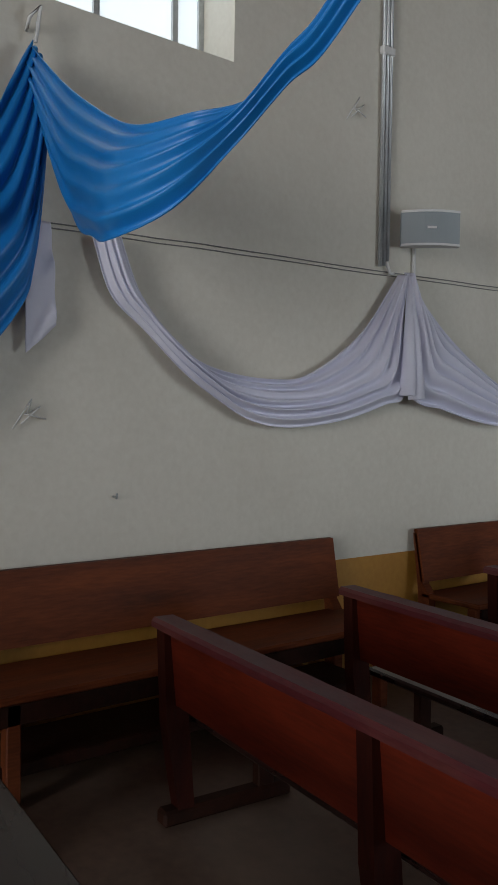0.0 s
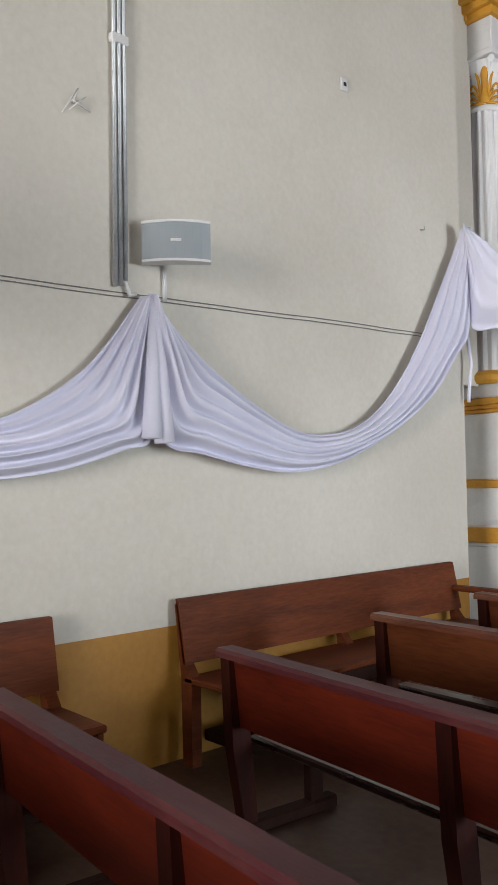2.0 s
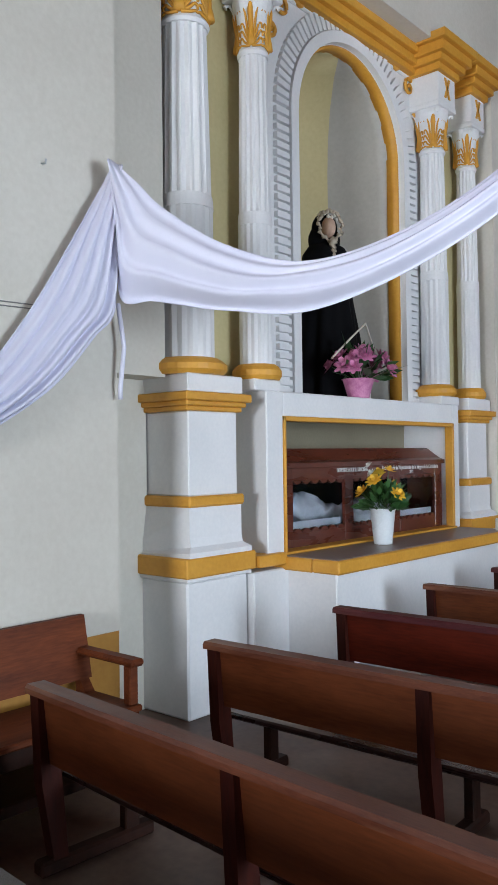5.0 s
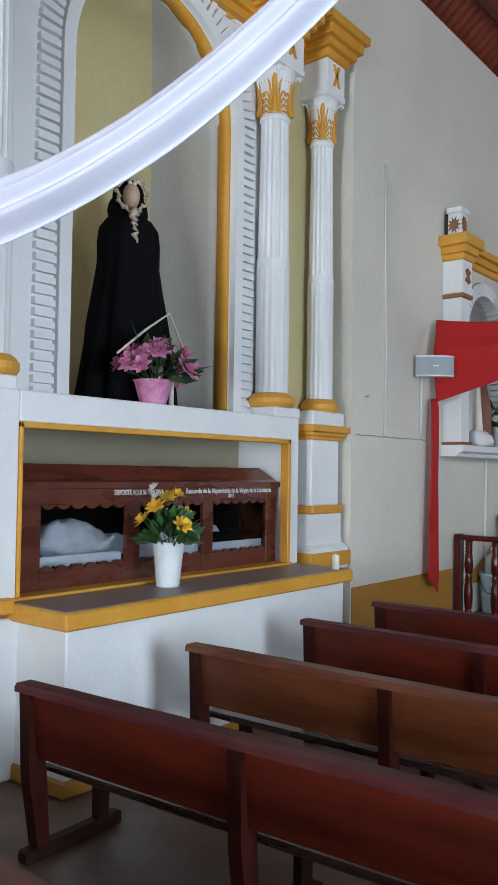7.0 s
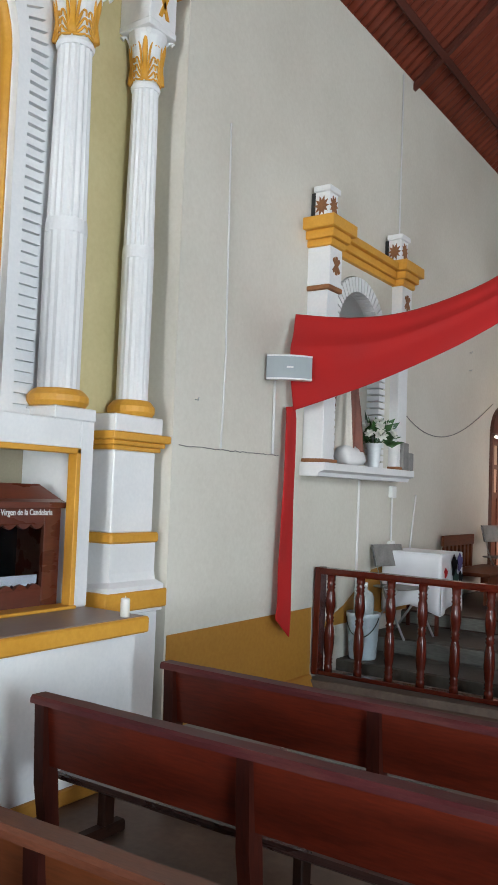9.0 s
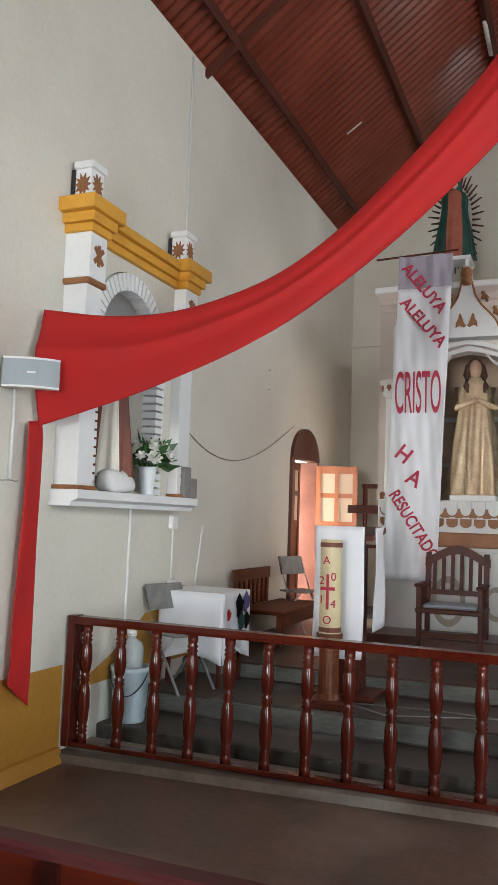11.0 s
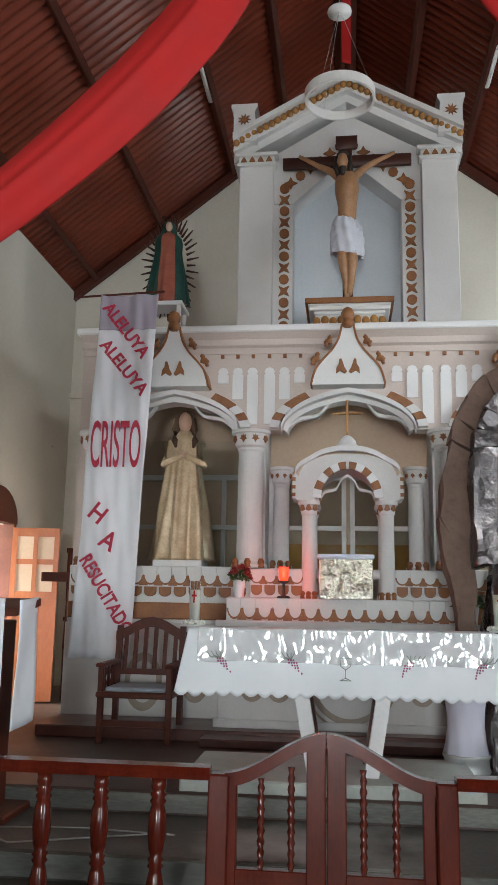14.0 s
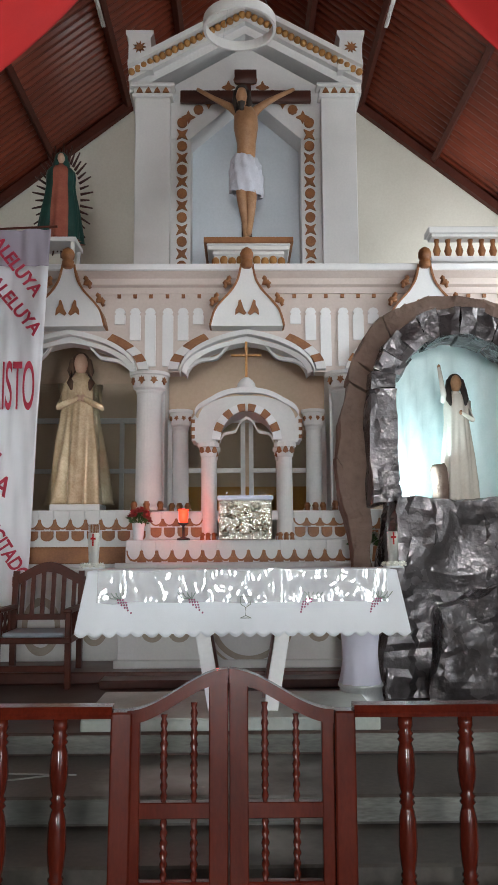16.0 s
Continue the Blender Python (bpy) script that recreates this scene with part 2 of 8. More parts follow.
def lathe(bm, prof, c, seg=20, sx=1.0, sy=1.0, flute=0.0, flutes=0, twist=0.0, mi=0):
    rings = []
    for r, z in prof:
        ring = []
        for i in range(seg):
            a = math.tau * i / seg
            rr = r * (1 - flute * (0.5 + 0.5 * math.cos(flutes * (a + twist * z)))) if flutes else r
            ring.append(bm.verts.new((c[0] + sx * rr * math.cos(a), c[1] + sy * rr * math.sin(a), c[2] + z)))
        rings.append(ring)
    for p, q in zip(rings, rings[1:]):
        for i in range(seg):
            bm.faces.new((p[i], p[(i + 1) % seg], q[(i + 1) % seg], q[i])).material_index = mi
    bm.faces.new(rings[0][::-1]).material_index = mi
    bm.faces.new(rings[-1]).material_index = mi


def tube(bm, pts, r, seg=8):
    pts = [Vector(p) for p in pts]
    rings = []
    for i, p in enumerate(pts):
        d = (pts[min(i + 1, len(pts) - 1)] - pts[max(i - 1, 0)]).normalized()
        s = d.cross(Vector((0, 0, 1)) if abs(d.z) < 0.9 else Vector((0, 1, 0))).normalized()
        u = s.cross(d)
        rad = float(r[i] if isinstance(r, (list, tuple)) else r)
        rings.append([bm.verts.new(p + rad * (math.cos(math.tau * k / seg) * s + math.sin(math.tau * k / seg) * u)) for k in range(seg)])
    for a, b in zip(rings, rings[1:]):
        for k in range(seg):
            bm.faces.new((a[k], a[(k + 1) % seg], b[(k + 1) % seg], b[k]))
    bm.faces.new(rings[0][::-1])
    bm.faces.new(rings[-1])


def spline(pts, n):
    """n + 1 points on a smooth line through pts."""
    pts = [Vector(p) for p in pts]
    out = []
    for k in range(n + 1):
        t = k / n * (len(pts) - 1)
        i = min(int(t), len(pts) - 2)
        f = t - i
        p0, p1, p2, p3 = pts[max(i - 1, 0)], pts[i], pts[i + 1], pts[min(i + 2, len(pts) - 1)]
        out.append(0.5 * (2 * p1 + (p2 - p0) * f + (2 * p0 - 5 * p1 + 4 * p2 - p3) * f * f + (3 * p1 - p0 - 3 * p2 + p3) * f ** 3))
    return out


def cloth(name, tops, bottoms, out, mat, label, nu=64, nv=28, folds=5, depth=0.05, belly=0.06, seed=1, gather=0.0, thick=0.004):
    """Hanging cloth between two edge lines; folds run along its length, out is the way it bellies."""
    a, b = spline(tops, nu), spline(bottoms, nu)
    out = Vector(out).normalized()
    bm = bmesh.new()
    grid = []
    for i in range(nu + 1):
        u = i / nu
        row = []
        w = (b[i] - a[i]).length
        for j in range(nv + 1):
            v = j / nv
            p = a[i].lerp(b[i], v)
            ph = folds * math.tau * (v ** 0.85) + 1.3 * noise.noise((u * 1.6, seed, v * 1.5)) * 2
            amp = depth * min(1.0, w / 0.35) * (0.75 + 0.55 * noise.noise((u * 2, v * 4, seed + 5)))
            crease = 1 - 2 * abs(math.sin(ph / 2)) ** 0.8
            p = p + out * (amp * (0.6 * crease + 0.4 * math.sin(ph)) + belly * math.sin(math.pi * v))
            p.z += gather * math.sin(ph + 1.0)
            row.append(bm.verts.new(p))
        grid.append(row)
    for i in range(nu):
        for j in range(nv):
            bm.faces.new((grid[i][j], grid[i + 1][j], grid[i + 1][j + 1], grid[i][j + 1]))
    o = mesh_thing(name, bm, mat, label, "drape", True)
    s = o.modifiers.new("thickness", "SOLIDIFY")
    s.thickness = thick
    return o


def text(body, mat, size, m, parent=None, sx=1.0, name="lettering", label="", extrude=0.001, bold=0.0):
    cu = bpy.data.curves.new("letters", "FONT")
    cu.body, cu.size, cu.extrude, cu.align_x, cu.align_y, cu.offset = body, size, extrude, "CENTER", "CENTER", bold
    ob = bpy.data.objects.new("letters", cu)
    me = bpy.data.meshes.new_from_object(ob)
    bpy.data.objects.remove(ob)
    me.transform(m @ Matrix.Diagonal((sx, 1, 1, 1)))
    me.materials.clear()
    me.materials.append(mat)
    o = new(name, me)
    o.parent = parent
    if label:
        tagged(o, label)
    return o


# ---- setting: floor, walls, roof ----


def wall_x(name, xin, xout, y0, y1, z0, z1, holes, label):
    """A wall along y with real openings (y0, y1, z0, z1) through it."""
    ys = sorted({y0, y1, *[h[0] for h in holes], *[h[1] for h in holes]})
    zs = sorted({z0, z1, *[h[2] for h in holes], *[h[3] for h in holes]})
    bm = bmesh.new()

    def solid(i, j):
        if not (0 <= i < len(ys) - 1 and 0 <= j < len(zs) - 1):
            return False
        cy, cz = (ys[i] + ys[i + 1]) / 2, (zs[j] + zs[j + 1]) / 2
        return not any(h[0] < cy < h[1] and h[2] < cz < h[3] for h in holes)

    def quad(*p):
        bm.faces.new([bm.verts.new(q) for q in p])
    for i in range(len(ys) - 1):
        for j in range(len(zs) - 1):
            if not solid(i, j):
                continue
            a, b, c, d = ys[i], ys[i + 1], zs[j], zs[j + 1]
            for x in (xin, xout):
                quad((x, a, c), (x, b, c), (x, b, d), (x, a, d))
            for ok, p in ((solid(i - 1, j), ((a, c), (a, d))), (solid(i + 1, j), ((b, c), (b, d))),
                          (solid(i, j - 1), ((a, c), (b, c))), (solid(i, j + 1), ((a, d), (b, d)))):
                if not ok:
                    quad((xin, *p[0]), (xin, *p[1]), (xout, *p[1]), (xout, *p[0]))
    bmesh.ops.remove_doubles(bm, verts=bm.verts[:], dist=0.0005)
    return mesh_thing(name, bm, PLASTER, label, "wall", kind="structure")


NICHE2 = (12.70, 13.56, 1.86, 3.50)
DOOR = (17.18, 18.24, 0.44, 2.45)
WIN = (0.9, 2.39, 3.06, 4.45)
RECESS = (6.20, 10.74, 0.0, 5.02)
# Unseen openings, added to hold the right-hand fill lamps.
UNSEEN_RIGHT_HOLES = [(wy - 0.75, wy + 0.75, 3.2, 4.6) for wy in (-2.0, 9.5, 15.5)] + [(18.05, 19.45, 4.6, 5.7), (5.25, 7.35, 0.0, 2.85)]
wall_x("wall_left", WALL, WALL - THICK, REAR, BACK, 0, EAVE, [RECESS, NICHE2, DOOR, WIN], "tall cream plastered side wall with stains")
wall_x("wall_right", RIGHT, RIGHT + THICK, REAR, BACK, 0, EAVE, UNSEEN_RIGHT_HOLES, "tall cream plastered side wall")


def gable(name, y, yo, hole=None):
    bm = bmesh.new()
    x0, x1, top = WALL - THICK, RIGHT + THICK, EAVE + SLOPE * (AXIS - WALL)
    lo = EAVE - SLOPE * THICK
    if hole:
        a, b, h = hole
        prism(bm, [(x0, 0), (a, 0), (a, h), (x0, h)], "y", y, yo)
        prism(bm, [(b, 0), (x1, 0), (x1, h), (b, h)], "y", y, yo)
        prism(bm, [(x0, h), (x1, h), (x1, lo), (AXIS, top), (x0, lo)], "y", y, yo)
    else:
        prism(bm, [(x0, 0), (x1, 0), (x1, lo), (AXIS, top), (x0, lo)], "y", y, yo)
    return mesh_thing(name, bm, PLASTER, "cream plastered gable wall under the roof", "wall", kind="structure")


gable("wall_back", BACK, BACK + THICK)
gable("wall_rear", REAR - THICK, REAR, (AXIS - 1.4, AXIS + 1.4, 3.6))
mesh_thing("floor", boxes((WALL - THICK, RIGHT + THICK, REAR - THICK, BACK + THICK, -0.2, 0)), FLOOR, "worn reddish concrete floor with pale scuffs", "floor", kind="structure")
mesh_thing("ground", boxes((-400, 400, -400, 400, -0.5, -0.21)), surface("dry_earth", (0.25, 0.2, 0.14), (0.36, 0.3, 0.22), 0.9, 0.3, 6), "dry pale earth around the church", "ground", kind="structure")

# painted dado and ledge on the side wall
bm = bmesh.new()
for a, b in ((REAR, 6.19), (10.76, 12.62)):
    box(bm, WALL + 0.001, WALL + 0.006, a, b, 0.0, 0.634)
mesh_thing("dado", bm, OCHRE, "ochre painted dado along the wall foot", "dado", kind="structure")
bm = bmesh.new()
prism(bm, [(12.72, 0.44), (15.6, 0.44), (15.2, 0.75), (14.3, 0.92), (13.75, 0.88), (13.2, 0.60), (12.9, 0.5)], "x", WALL + 0.001, WALL + 0.006)
mesh_thing("dado", bm, OCHRE, "ochre patch with a slanting painted edge", "dado", kind="structure")
bm = bmesh.new()
prism(bm, [(WALL, 0), (WALL + 0.07, 0), (WALL + 0.03, 0.09), (WALL, 0.10)], "y", 10.78, 12.6)
mesh_thing("baseboard", bm, OCHRE, "rounded ochre cement skirting", "skirting", kind="structure")
mesh_thing("trim", boxes((WALL - 0.0, RIGHT, BACK - 0.06, BACK, 4.38, 4.46)), PLASTER, "plaster ledge across the back wall", "ledge", kind="structure")


def roof_side(name, side):
    """Corrugated sheets on one slope; the waves run from eave to ridge."""
    bm = bmesh.new()
    top = EAVE + SLOPE * (AXIS - WALL)
    run = AXIS - WALL + 1.4
    pitch, per = 0.13, 6
    n = int((BACK + 0.6 - REAR + 0.6) / pitch * per)
    lines = [[], [], []]
    for k in range(n + 1):
        y = REAR - 0.6 + k * pitch / per
        h = 0.022 * math.cos(math.tau * k / per) + 0.12
        for li, f in enumerate((0.0, 0.5, 1.0)):
            lines[li].append(bm.verts.new((AXIS + side * run * f, y, top - SLOPE * run * f + h)))
    for a, b in zip(lines, lines[1:]):
        for i in range(n):
            bm.faces.new((a[i], a[i + 1], b[i + 1], b[i]))
    o = mesh_thing(name, bm, ROOF, "dark red corrugated roof sheets seen from below", "roof", True, kind="structure")
    s = o.modifiers.new("thickness", "SOLIDIFY")
    s.thickness, s.offset = 0.01, 1
    return o


roof_side("ceiling_left", -1)
roof_side("ceiling_right", 1)


def purlin(side, d, w=0.07, h=0.14, y0=REAR, y1=BACK, drop=0.0):
    """A timber along the nave, d metres out from the ridge."""
    x = AXIS + side * d
    z = EAVE + SLOPE * (AXIS - WALL) - SLOPE * d + 0.09 - drop
    a = math.atan(SLOPE) * side
    bm = boxes((-w / 2, w / 2, y0, y1, -h, 0), bevel=0.006)
    bmesh.ops.transform(bm, matrix=pose(x, 0, z, 0, math.degrees(a), 0), verts=bm.verts[:])
    return mesh_thing("roof_purlin", bm, BEAM, "dark red timber purlin under the roof sheets", "beam", group="roof timbers", kind="structure")


for side in (-1, 1):
    for d in (0.12, 0.90, 1.68, 2.70, 3.66):
        purlin(side, d)
    for ry in (-3.6, 0.9, 5.4, 9.95, 14.48):
        bm = bmesh.new()
        run = AXIS - WALL
        top = EAVE + SLOPE * run
        prism(bm, [(AXIS + side * 0.05, top - 0.02), (AXIS + side * run, EAVE - 0.02), (AXIS + side * run, EAVE - 0.09), (AXIS + side * 0.05, top - 0.10)], "y", ry - 0.03, ry + 0.03)
        mesh_thing("roof_rafter", bm, BEAM, "dark red timber rafter", "beam", group="roof timbers", kind="structure")
    bm = bmesh.new()
    run = AXIS - WALL
    top = EAVE + SLOPE * run
    prism(bm, [(AXIS, top + 0.02), (AXIS + side * run, EAVE + 0.02), (AXIS + side * run, EAVE - 0.12), (AXIS, top - 0.12)], "y", BACK - 0.12, BACK - 0.02)
    mesh_thing("trim", bm, BEAM, "dark red bargeboard against the gable wall", "trim", kind="structure")

# White strips added for the sunlit glints on the purlins; no lamp there.
for side in (-1, 1):
    lamp = thing("tube_lamp", "white strip standing in for a sunlit glint on a purlin", "lamp", (AXIS + side * 1.64, 17.5, 7.565), group="tube lamps")
    lamp.rotation_euler = (0, math.atan(SLOPE) * side, 0)
    part("glint_backing", boxes((-0.02, 0.02, -0.36, 0.36, -0.02, 0.015), bevel=0.005), WHITE_PLASTIC, lamp)
    bm = bmesh.new()
    tube(bm, [(0, -0.33, -0.036), (0, 0.33, -0.036)], 0.014, 10)
    part("tube", bm, WHITE_PLASTIC, lamp, smooth=True)
bm = bmesh.new()
tube(bm, [(-2.89, 17.25, 6.50), (-2.71, 17.27, 6.64)], 0.011, 6)
mesh_thing("roof_strip", bm, WHITE_PLASTIC, "short pale strip caught under the roof sheets", "strip", True)

# sanctuary steps and platform
bm = boxes((WALL, RIGHT, 13.08, 13.65, 0, 0.15), bevel=0.012)
mesh_thing("step_1", bm, STEP, "worn grey brown concrete step", "step", kind="structure")
bm = boxes((WALL, RIGHT, 13.63, 14.50, 0, 0.30), bevel=0.012)
mesh_thing("step_2", bm, STEP, "worn grey brown concrete step", "step", kind="structure")
bm = boxes((WALL, RIGHT, 14.47, BACK, 0, 0.44), bevel=0.012)
mesh_thing("sanctuary_platform", bm, surface("dark_brown_platform", (0.030, 0.018, 0.014), (0.075, 0.046, 0.036), 0.45, 2.2, 26, 0.3, stain=(0.20, 0.17, 0.14), stain_amount=0.4, dist=0.004), "raised concrete sanctuary floor", "platform", kind="structure")
RISER = surface("worn_pale_riser", (0.075, 0.075, 0.065), (0.25, 0.26, 0.235), 0.6, 1.6, 24, 0.3, stretch=(0.6, 1, 3), stain=(0.05, 0.05, 0.045), stain_amount=0.7, dist=0.004)
for ry, z0, z1 in ((14.466, 0.315, 0.425), (13.626, 0.165, 0.285)):
    mesh_thing("trim", boxes((WALL + 0.002, RIGHT - 0.002, ry - 0.006, ry + 0.01, z0, z1), bevel=0.002), RISER, "worn pale paint band on the step riser", "riser", kind="structure")
mesh_thing("altar_plinth", boxes((-0.70, 1.24, 14.50, 15.45, 0.43, 0.52), bevel=0.012), STEP_PALE, "pale painted slab under the altar table", "plinth", kind="structure")
bm = bmesh.new()
prism(bm, [(WALL, 12.57), (-0.2, 12.76), (RIGHT, 12.76), (RIGHT, 13.04), (WALL, 13.04)], "z", 0, 0.06)
mesh_thing("kerb", bm, KERB, "low brown kerb under the rail", "kerb", kind="structure")

# ---- pews ----


def pew(mat, label, rail_mat, length=2.12):
    """Open-frame pew: panel back, thick top rail, seat plank, three leaning frames on sled feet. Origin: floor under its wall-side end; the back faces -y."""
    p = thing("pew", label, "pew", group="rows of pews")
    top, lean = 0.70, 0.07

    def yb(z):
        return lean * (1 - z / top)
    bm = bmesh.new()
    prism(bm, [(yb(0.672) - 0.01, 0.672), (yb(0.672) + 0.02, 0.672), (yb(0.41) + 0.02, 0.41), (yb(0.41) - 0.01, 0.41)], "x", 0.02, length - 0.02)
    part("backrest", bm, mat, p)
    bm = bmesh.new()
    prism(bm, [(-0.042, 0.668), (0.052, 0.668), (0.052, 0.688), (0.040, 0.700), (-0.032, 0.700), (-0.042, 0.688)], "x", -0.015, length + 0.015)
    bmesh.ops.subdivide_edges(bm, edges=[e for e in bm.edges if abs(e.verts[0].co.x - e.verts[1].co.x) > 1], cuts=24)
    for v in bm.verts:
        v.co += Vector((0, 0.0015, 0.0012)) * noise.noise(v.co * 9)
    part("top_rail", bm, rail_mat, p, "worn glossy top rail")
    bm = boxes((0.0, length, 0.10, 0.45, 0.325, 0.355), bevel=0.008)
    part("seat", bm, SEAT_WOOD, p)
    for x in (0.0, length / 2 - 0.03, length - 0.06):
        bm = bmesh.new()
        prism(bm, [(yb(0.672) - 0.032, 0.672), (yb(0.672) + 0.025, 0.672), (yb(0.34) + 0.035, 0.34), (yb(0.05) + 0.03, 0.05), (yb(0.05) - 0.03, 0.05), (yb(0.34) - 0.05, 0.34)], "x", x, x + 0.055)
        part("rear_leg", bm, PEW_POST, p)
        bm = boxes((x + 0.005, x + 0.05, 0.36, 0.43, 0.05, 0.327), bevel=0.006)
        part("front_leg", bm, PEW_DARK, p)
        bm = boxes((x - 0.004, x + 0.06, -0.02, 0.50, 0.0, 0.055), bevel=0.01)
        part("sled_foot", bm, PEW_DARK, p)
    return p


PEW_ROWS = (0.50, 1.55, 2.44, 3.35, 4.34, 5.22, 6.12, 7.14, 8.12, 9.06, 9.92)
PEW_TURNS = (-4.4, -4.6, -5.2, -5.2, -2.2, -3.8, 2.4, 2.6, 1.2, -0.4, -0.6)
pew_a = pew(PEW_RED, "dark red varnished wooden pew with a worn top rail", PURPLE_EDGE)
pew_b = pew(PEW_BROWN, "brown varnished wooden pew with a worn top rail", WORN_EDGE)
for i, y in enumerate(PEW_ROWS):
    src = pew_b if i in (4, 5, 6, 8) else pew_a
    m = pose((-2.70 if i < 4 else -2.775) + 0.015 * math.sin(i * 2.3), y, 0, 0, 0, PEW_TURNS[i])
    if i == 0:
        pew_a.matrix_basis = m
    elif i == 4:
        pew_b.matrix_basis = m
    else:
        copy_thing(src, m @ Matrix.Diagonal((1.1, 1, 1, 1)) if i == len(PEW_ROWS) - 1 else m)


def wall_bench(y0, y1, label, arms=True):
    """Long bench with its back to the side wall."""
    p = thing("wall_bench", label, "bench", (WALL + 0.03, y0, 0), group="benches along the wall")
    n = y1 - y0
    bm = bmesh.new()
    prism(bm, [(0.0, 0.765), (0.028, 0.765), (0.085, 0.47), (0.057, 0.47)], "y", 0, n)
    part("backrest", bm, BENCH_WOOD, p)
    bm = boxes((0.06, 0.46, 0.0, n, 0.38, 0.41), bevel=0.008)
    part("seat", bm, BENCH_WOOD, p)
    bm = boxes((0.41, 0.44, 0.03, n - 0.03, 0.30, 0.378), bevel=0.004)
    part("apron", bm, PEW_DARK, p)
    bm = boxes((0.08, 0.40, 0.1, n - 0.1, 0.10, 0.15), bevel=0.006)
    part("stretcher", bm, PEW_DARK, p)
    for y in (0.0, n / 2 - 0.03, n - 0.06):
        bm = bmesh.new()
        prism(bm, [(-0.005, 0.74), (0.018, 0.74), (0.072, 0.46), (0.12, 0.40), (0.12, 0.0), (0.05, 0.0), (0.04, 0.40)], "y", y, y + 0.055)
        part("rear_leg", bm, BENCH_WOOD, p)
        part("front_leg", boxes((0.38, 0.44, y, y + 0.055, 0, 0.378), bevel=0.006), BENCH_WOOD, p)
    for y in (n - 0.06,) if arms else ():
        part("arm_post", boxes((0.39, 0.44, y, y + 0.05, 0.41, 0.585), bevel=0.006), BENCH_WOOD, p)
        part("armrest", boxes((0.05, 0.47, y - 0.01, y + 0.065, 0.585, 0.62), bevel=0.012), BENCH_WOOD, p)
    return p


wall_bench(-0.7, 3.03, "long brown wooden bench with its back to the wall", False)
wall_bench(3.69, 5.93, "brown wooden bench with armrests against the wall")

# ---- communion rail ----
RAIL_Y = 12.87


def baluster_profile(h):
    p = [(0.030, 0.0), (0.030, 0.05), (0.022, 0.06), (0.032, 0.075), (0.024, 0.09), (0.032, 0.105), (0.024, 0.12), (0.030, 0.15), (0.037, 0.24), (0.034, 0.36), (0.027, 0.40), (0.022, 0.42), (0.032, 0.435),
         (0.024, 0.45), (0.032, 0.465), (0.022, 0.48), (0.030, 0.51), (0.037, 0.58), (0.032, 0.68), (0.024, 0.71), (0.033, 0.725), (0.024, 0.74), (0.033, 0.755), (0.024, 0.77), (0.030, 0.79), (0.030, 0.84)]
    return [(r * 1.15, z * h / 0.84) for r, z in p]


def rail(x0, x1, label, first, step):
    p = thing("communion_rail", label, "railing", (0, RAIL_Y, 0), group="communion rail")
    bm = bmesh.new()
    prism(bm, [(-0.06, 0.875), (0.06, 0.875), (0.065, 0.895), (0.045, 0.925), (-0.045, 0.925), (-0.065, 0.895)], "x", x0, x1)
    part("handrail", bm, RAIL, p)
    part("bottom_rail", boxes((x0, x1, -0.04, 0.04, 0.05, 0.085), bevel=0.006), RAIL, p)
    x = first
    proto = None
    while x < x1 - 0.06:
        if proto is None:
            bm = bmesh.new()
            lathe(bm, baluster_profile(0.79), (0, 0, 0.085), 14)
            proto = part("baluster", bm, RAIL, p, smooth=True)
            proto.location = (x, 0, 0)
        else:
            o = new("baluster", proto.data)
            o.parent = p
            o.location = (x, 0, 0)
        x += step
    return p


left_rail = rail(WALL + 0.05, -0.25, "varnished dark red turned baluster rail", -3.37, 0.2625)
part("end_post", boxes((WALL + 0.002, WALL + 0.06, -0.06, 0.06, 0.05, 0.93), bevel=0.006), RAIL, left_rail)
part("gate_post", boxes((-0.255, -0.16, -0.05, 0.05, 0.05, 0.90), bevel=0.008), RAIL, left_rail)
left_rail.matrix_basis = Matrix.Translation((-0.2, RAIL_Y, 0)) @ pose(0, 0, 0, 0, 0.7, 3.2) @ Matrix.Translation((0.2, 0, 0))
right_rail = rail(0.845, RIGHT - 0.03, "varnished dark red turned baluster rail", 1.08, 0.272)
part("gate_post", boxes((0.757, 0.85, -0.05, 0.05, 0.05, 0.90), bevel=0.008), RAIL, right_rail)


